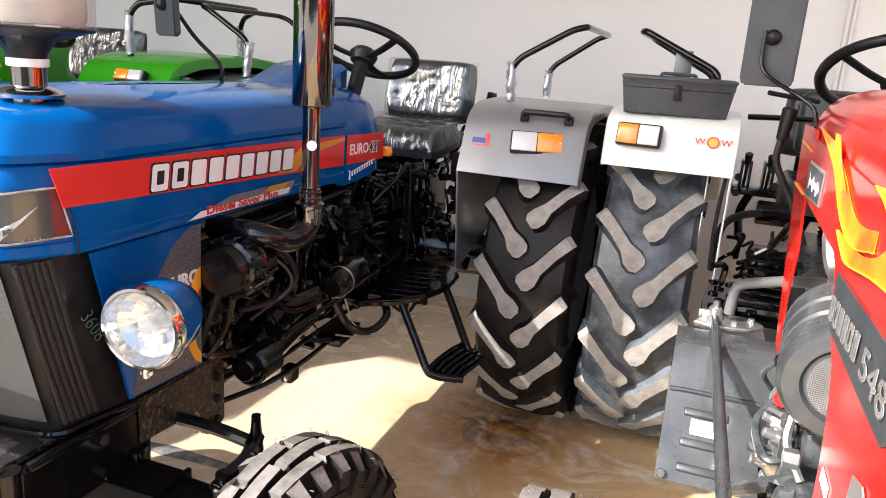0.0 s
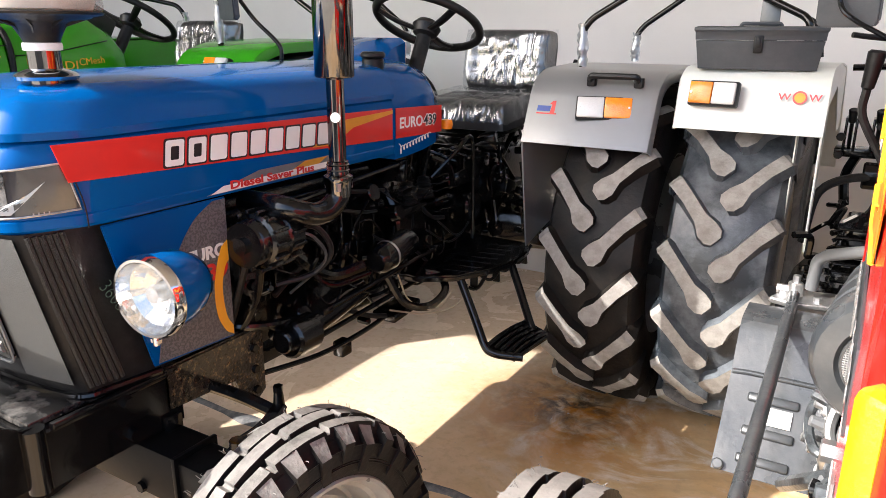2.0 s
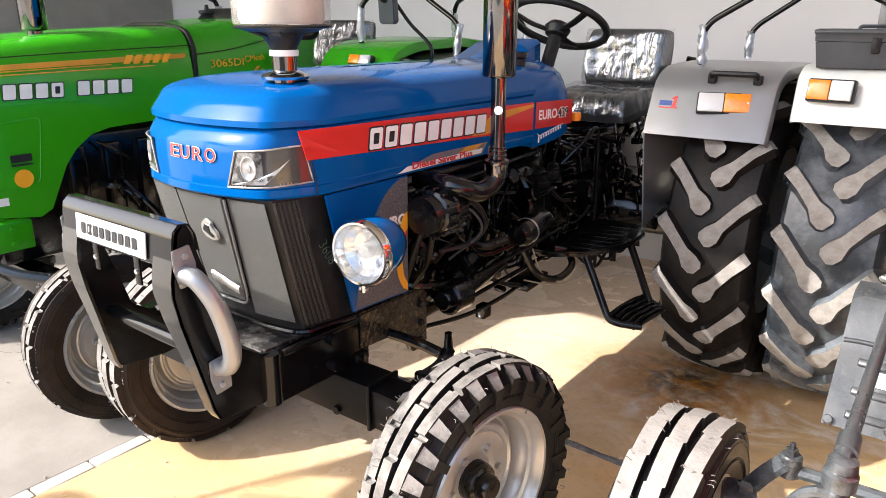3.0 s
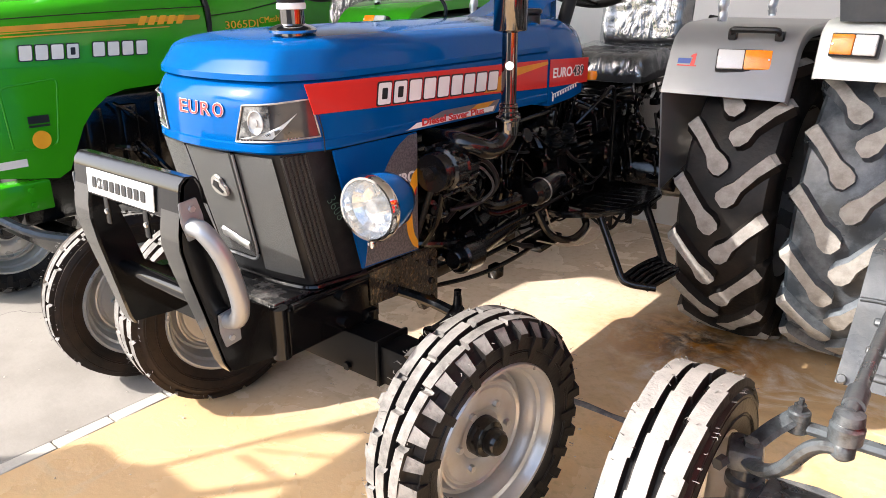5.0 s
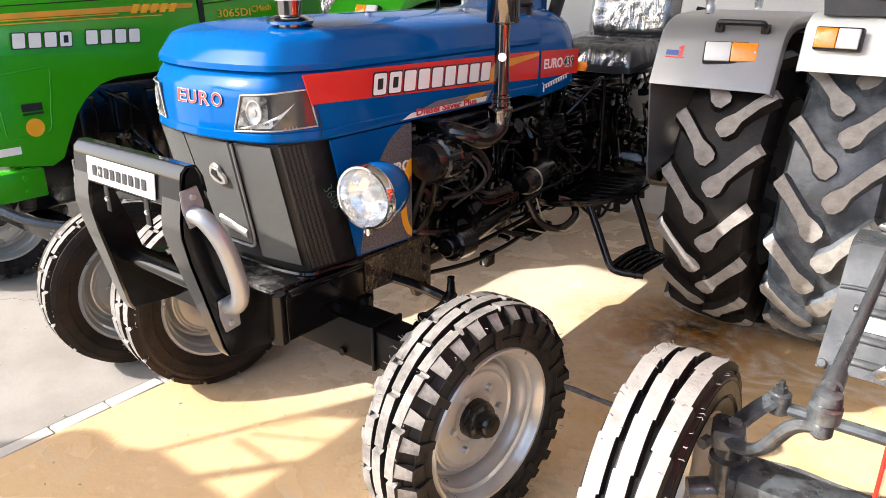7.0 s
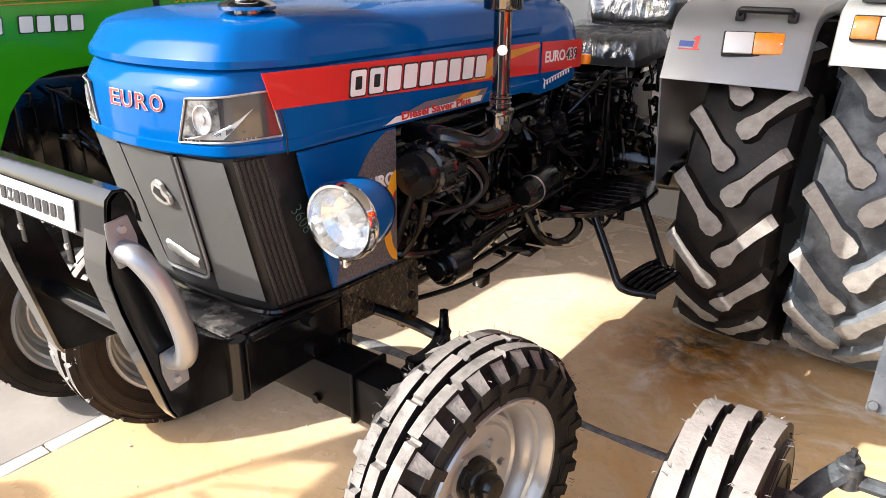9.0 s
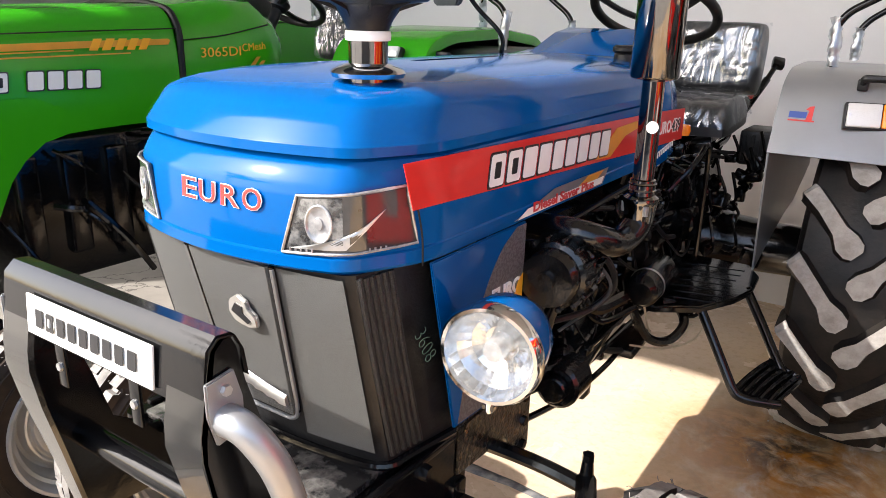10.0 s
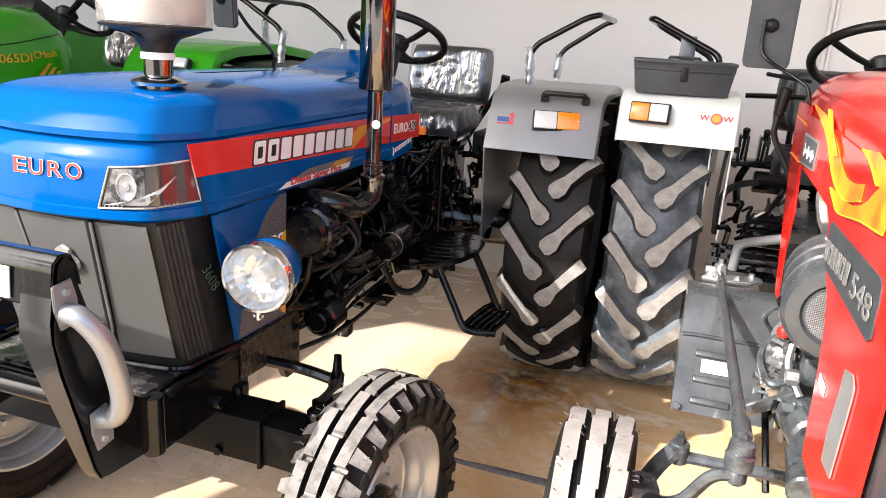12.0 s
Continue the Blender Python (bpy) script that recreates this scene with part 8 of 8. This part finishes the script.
def build_green():
    T = thing("tractor", pose(-1.72, 0.1, 0), "bright green farm tractor with orange stripes", "tractor", "tractors in the showroom")
    rear_tyre(T, (0.72, 0.05, 0.64), DUST, RUBBER, face=-1)
    rear_tyre(T, (-0.72, 0.05, 0.64), DUST, RUBBER, face=1)
    front_tyre(T, (0.735, -2.09, 0.334), 1, DUST2, BROWNRUBBER, 2, 0.336, 0.085, -6, False)
    front_tyre(T, (-0.6, -2.06, 0.334), 1, DUST2, RUBBER, 2, 0.336, 0.085, -6)
    bm = bmesh.new()
    secs = []
    for y, w, zb, zt in ((-2.52, 0.28, 1.0, 1.36), (-2.48, 0.32, 0.98, 1.4), (-2.2, 0.34, 1.0, 1.44), (-1.8, 0.34, 1.085, 1.47), (-1.36, 0.338, 1.085, 1.49)):
        s = []
        for k in range(19):
            a = math.pi * k / 18
            s.append(Vector((w * math.copysign(abs(math.cos(a)) ** 0.3, math.cos(a)), y, zb + (zt - zb) * math.sin(a) ** 0.45)))
        s[0].z = s[-1].z = zb
        secs.append(s)
    loft(bm, secs, True, True)
    hood = part("bonnet", bm, GREEN, T, "bright green bonnet", 45)
    bm = bmesh.new()
    tube(bm, [(0.336, -1.345, 1.09), (0.336, -1.345, 1.4), (0.29, -1.345, 1.47), (0.15, -1.345, 1.492), (-0.15, -1.345, 1.492), (-0.29, -1.345, 1.47), (-0.336, -1.345, 1.4), (-0.336, -1.345, 1.09)], 0.012, 8, 0.05)
    part("rubber_seal", bm, RUBBER, hood, "black rubber seal")
    bm = bmesh.new()
    secs = []
    for y, w, zb, zt in ((-1.33, 0.338, 1.1, 1.49), (-1.1, 0.335, 1.12, 1.52), (-0.95, 0.33, 1.2, 1.53), (-0.84, 0.3, 1.25, 1.47), (-0.78, 0.26, 1.3, 1.4)):
        s = []
        for k in range(19):
            a = math.pi * k / 18
            s.append(Vector((w * math.copysign(abs(math.cos(a)) ** 0.35, math.cos(a)), y, zb + (zt - zb) * math.sin(a) ** 0.5)))
        s[0].z = s[-1].z = zb
        secs.append(s)
    loft(bm, secs, True, True)
    cw = part("cowl", bm, GREEN, hood, "bright green cowl", 45)
    for s in (-1, 1):
        bm = bmesh.new()
        x = 0.334 if s > 0 else -0.34
        arch = [(-2.5, 1.2), (-1.9, 1.2), (-1.62, 1.084), (-1.8, 1.08), (-1.88, 1.06), (-1.95, 1.01), (-2.0, 0.95), (-2.08, 0.78), (-2.13, 0.755), (-2.5, 0.82)]
        prism(bm, arch, 0.008, side_at(x), 0.002)
        sp = part("side_panel", bm, GREEN, hood, "green side panel with wheel arch")
        if s > 0:
            bm = bmesh.new()
            tube(bm, [(0.342, -2.28, 0.9), (0.342, -2.29, 1.13), (0.342, -2.07, 1.15), (0.342, -2.11, 0.89), (0.342, -2.28, 0.885)], 0.004, 8, 0.03, 4, 0.5)
            part("pressed_panel", bm, GREEN, sp, "pressed panel outline")
            bm = bmesh.new()
            lathe(bm, [(0.0001, 0.0015), (0.036, 0.0015), (0.036, 0)], facing((0.3455, -2.172, 0.92), (1, 0, 0)), 24)
            part("sticker", bm, DYELLOW, sp, "round orange sticker")
            bm = bmesh.new()
            box(bm, (0.346, -2.17, 1.0), (0.001, 0.08, 0.03), (0, 0, 0), 0.0003, 1)
            box(bm, (0.346, -2.17, 0.975), (0.001, 0.08, 0.008))
            part("sticker", bm, DBLACK, sp, "small black sticker")
            bm = bmesh.new()
            box(bm, (0.3425, -2.3, 0.84), (0.0015, 0.12, 0.03))
            part("sticker", bm, DWHITE, sp, "white and teal sticker")
    bm = bmesh.new()
    box(bm, (0.3, -2.3, 0.7), (0.1, 0.26, 0.12), (0, 0, 0), 0.01)
    for y in (-2.25,):
        for z in (0.67, 0.73):
            bolt(bm, (0.35, y, z), (1, 0, 0), 0.014, 0.01)
    part("front_bracket", bm, GREEN, T, "green front bracket")
    # decals
    bm = bmesh.new()
    prism(bm, [(-2.28, 1.33), (-1.4, 1.35), (-1.39, 1.365), (-1.4, 1.37), (-1.7, 1.365), (-2.28, 1.35)], 0.0015, side_at(0.3405))
    st = part("stripe", bm, DGOLD, hood, "gold orange stripe", 30, False)
    for k in range(5):
        bm = bmesh.new()
        prism(bm, [(-1.7 + 0.045 * k, 1.335), (-1.67 + 0.045 * k, 1.335), (-1.65 + 0.045 * k, 1.372), (-1.68 + 0.045 * k, 1.372)], 0.001, side_at(0.3425))
        part("dash_mark", bm, DYELLOW, st)
    for k in range(3):
        bm = bmesh.new()
        z = 1.185 + 0.016 * k
        pts = [(-1.32, z), (-1.02 - 0.025 * k, z + 0.005), (-0.94 - 0.025 * k, z + 0.08), (-0.92 - 0.025 * k, z + 0.08), (-1.0 - 0.025 * k, z - 0.004), (-1.32, z - 0.009)]
        prism(bm, pts, 0.001, side_at(0.3395))
        part("stripe", bm, DGOLD, cw, "", 30, False)
    blocks(bar_row(4, 0.24, 0.24, (3,)) , 0.055, DWHITE, facing((0.3425, -2.08, 1.25), (1, 0, 0), -1), hood, DBLACK, "emblem_bar", 0.1)
    blocks(bar_row(4, 0.25, 0.24, ()), 0.055, DWHITE, facing((0.3425, -1.79, 1.247), (1, 0, 0), -1), hood, DBLACK, "emblem_bar", 0.1)
    lettering("3065DI", 0.036, DYELLOW, facing((0.3395, -1.165, 1.318), (1, 0, 0), 1), cw, width=0.19)
    lettering("CMesh", 0.03, DYELLOW, facing((0.337, -1.0, 1.335), (1, 0, 0), 4), cw, width=0.12)
    # shut lines, exhaust
    for sx in (0.3405,):
        bm = bmesh.new()
        tube(bm, [(sx, -2.3, 1.375), (sx, -1.9, 1.39), (sx - 0.003, -1.36, 1.405)], 0.0025, 6, 0, 4)
        part("shut_line", bm, RUBBER, hood, "dark shut line")
        bm = bmesh.new()
        tube(bm, [(0.338, -1.33, 1.365), (0.337, -1.15, 1.38), (0.332, -1.0, 1.405), (0.315, -0.9, 1.42)], 0.0025, 6, 0, 4)
        part("shut_line", bm, RUBBER, cw, "dark shut line")
    for k in range(2):
        bm = bmesh.new()
        z = 1.322 - 0.012 * k
        prism(bm, [(-2.28, z), (-1.75 + 0.2 * k, z + 0.012), (-1.75 + 0.2 * k, z + 0.016), (-2.28, z + 0.005)], 0.0012, side_at(0.3405))
        part("stripe", bm, DGOLD, st, "", 30, False)
    bm = bmesh.new()
    lathe(bm, [(0.03, 1.4), (0.03, 1.47), (0.05, 1.475), (0.052, 1.48), (0.052, 1.95), (0.02, 1.96), (0.02, 2.1)], Matrix.Translation(GREEN_STACK), 24)
    part("silencer", bm, MIRRORCHROME, T, "dark chrome exhaust silencer")
    # engine behind the arch
    bm = bmesh.new()
    box(bm, (0, -1.5, 0.8), (0.42, 1.5, 0.52), (0, 0, 0), 0.03)
    en = part("engine_block", bm, ENGINE, T, "black engine block")
    for nm, c, sz, bv in (("gearbox", (0, -0.5, 0.75), (0.4, 1.0, 0.5), 0.03), ("front_axle", (0, -2.12, 0.46), (1.0, 0.1, 0.1), 0.01), ("front_support", (0, -2.2, 0.62), (0.3, 0.5, 0.16), 0.02)):
        bm = bmesh.new()
        box(bm, c, sz, (0, 0, 0), bv)
        part(nm, bm, ENGINE, en)
    for k in range(6):
        bm = bmesh.new()
        box(bm, (0.22, -1.9 + 0.16 * k, 0.82), (0.04, 0.08, 0.36), (0, 0, 0), 0.012)
        part("cylinder_rib", bm, ENGINE, en)
    rnd = random.Random(31)
    for k in range(10):
        a = Vector((0.25, rnd.uniform(-2.0, -1.2), rnd.uniform(0.75, 1.1)))
        b = a + Vector((rnd.uniform(0, 0.06), rnd.uniform(-0.05, 0.2), rnd.uniform(-0.3, 0.0)))
        hose(en, [a, (a + b) / 2 + Vector((0.04, 0, 0)), b], rnd.uniform(0.006, 0.014), ENGINE, "hose", 6)
    hose(en, [(0.3, -2.4, 0.66), (0.42, -2.3, 0.58), (0.52, -2.14, 0.52), (0.52, -2.1, 0.45)], 0.02, GREY, "steering_rod")
    bm = bmesh.new()
    lathe(bm, [(0.05, 0), (0.03, 0.02), (0.032, 0.025), (0.04, 0.028), (0.04, 0.042), (0.012, 0.044), (0.008, 0.07), (0.0001, 0.07)], Matrix.Translation((0.05, -1.05, 1.52)), 20)
    part("fuel_cap", bm, PLASTIC, cw, "black fuel cap")
    bm = bmesh.new()
    box(bm, (0.0, -0.84, 1.5), (0.4, 0.16, 0.1), (-30, 0, 0), 0.02)
    part("dashboard", bm, PLASTIC, cw, "black dashboard")
    steering_wheel(T, (0.0, -0.52, 1.53), -32, 0.21)
    seat(T, (0.1, -0.4, 1.07), 0)
    fprof = [(-0.69, 1.24), (-0.61, 1.37), (-0.45, 1.415), (-0.05, 1.43), (0.35, 1.39), (0.62, 1.15), (0.74, 0.9)]
    for s in (1, -1):
        x0, x1 = (0.45, 0.93) if s > 0 else (-0.93, -0.45)
        f = fender(T, x0, x1, fprof, GREEN, 0.006, "bright green mudguard", 0.05, s)
        bm = bmesh.new()
        prism(bm, [(-0.65, 1.19), (-0.575, 1.345), (-0.45, 1.395), (-0.05, 1.415), (0.35, 1.375), (0.6, 1.1), (0.3, 0.8), (-0.55, 0.8)], 0.006, side_at(0.45 if s > 0 else -0.456))
        part("inner_panel", bm, GREEN, f, "green inner panel")
        bm = bmesh.new()
        box(bm, (0.8 * s, 0.0, 1.34), (0.16, 0.9, 0.03), (0, 20 * s, 0), 0.012)
        part("rubber_flap", bm, PLASTIC, f, "black rubber mudguard edge")
        marker_lamp(f, facing((0.76 * s, -0.662, 1.315), (0, -0.88, 0.46)), 0.14, 0.045, s > 0)
        xs, xt = 0.6 * s, 0.8 * s
        wrapped_rail(f, [(xs, -0.5, 1.4), (xs, -0.5, 1.58), (xs + 0.04 * s, -0.49, 1.63), (xt, -0.45, 1.66), (xt, 0.2, 1.66), (xs + 0.04 * s, 0.3, 1.62), (xs, 0.32, 1.56), (xs, 0.34, 1.4)], 0.014, [((xs, -0.5, 1.41), (xs, -0.5, 1.6)), ((xs, 0.34, 1.41), (xs, 0.32, 1.58))])
    bm = bmesh.new()
    box(bm, (0.1, -0.45, 1.1), (0.5, 0.1, 0.2), (0, 0, 0), 0.02)
    part("lever_console", bm, GREEN, T, "green lever console")
    bm = bmesh.new()
    box(bm, (0.25, -0.51, 1.13), (0.08, 0.004, 0.06))
    part("sticker", bm, DWHITE, T, "white sticker")
    hose(T, [(0.35, -0.55, 1.1), (0.36, -0.55, 1.2)], 0.006, BLACK, "gear_lever")
    bm = bmesh.new()
    lathe(bm, [(0.012, 0), (0.02, 0.02), (0.024, 0.045), (0.016, 0.062), (0.0001, 0.066)], Matrix.Translation((0.36, -0.55, 1.2)), 14)
    part("lever_knob", bm, GREEN, T, "green lever knob")
    return T


green = build_green()
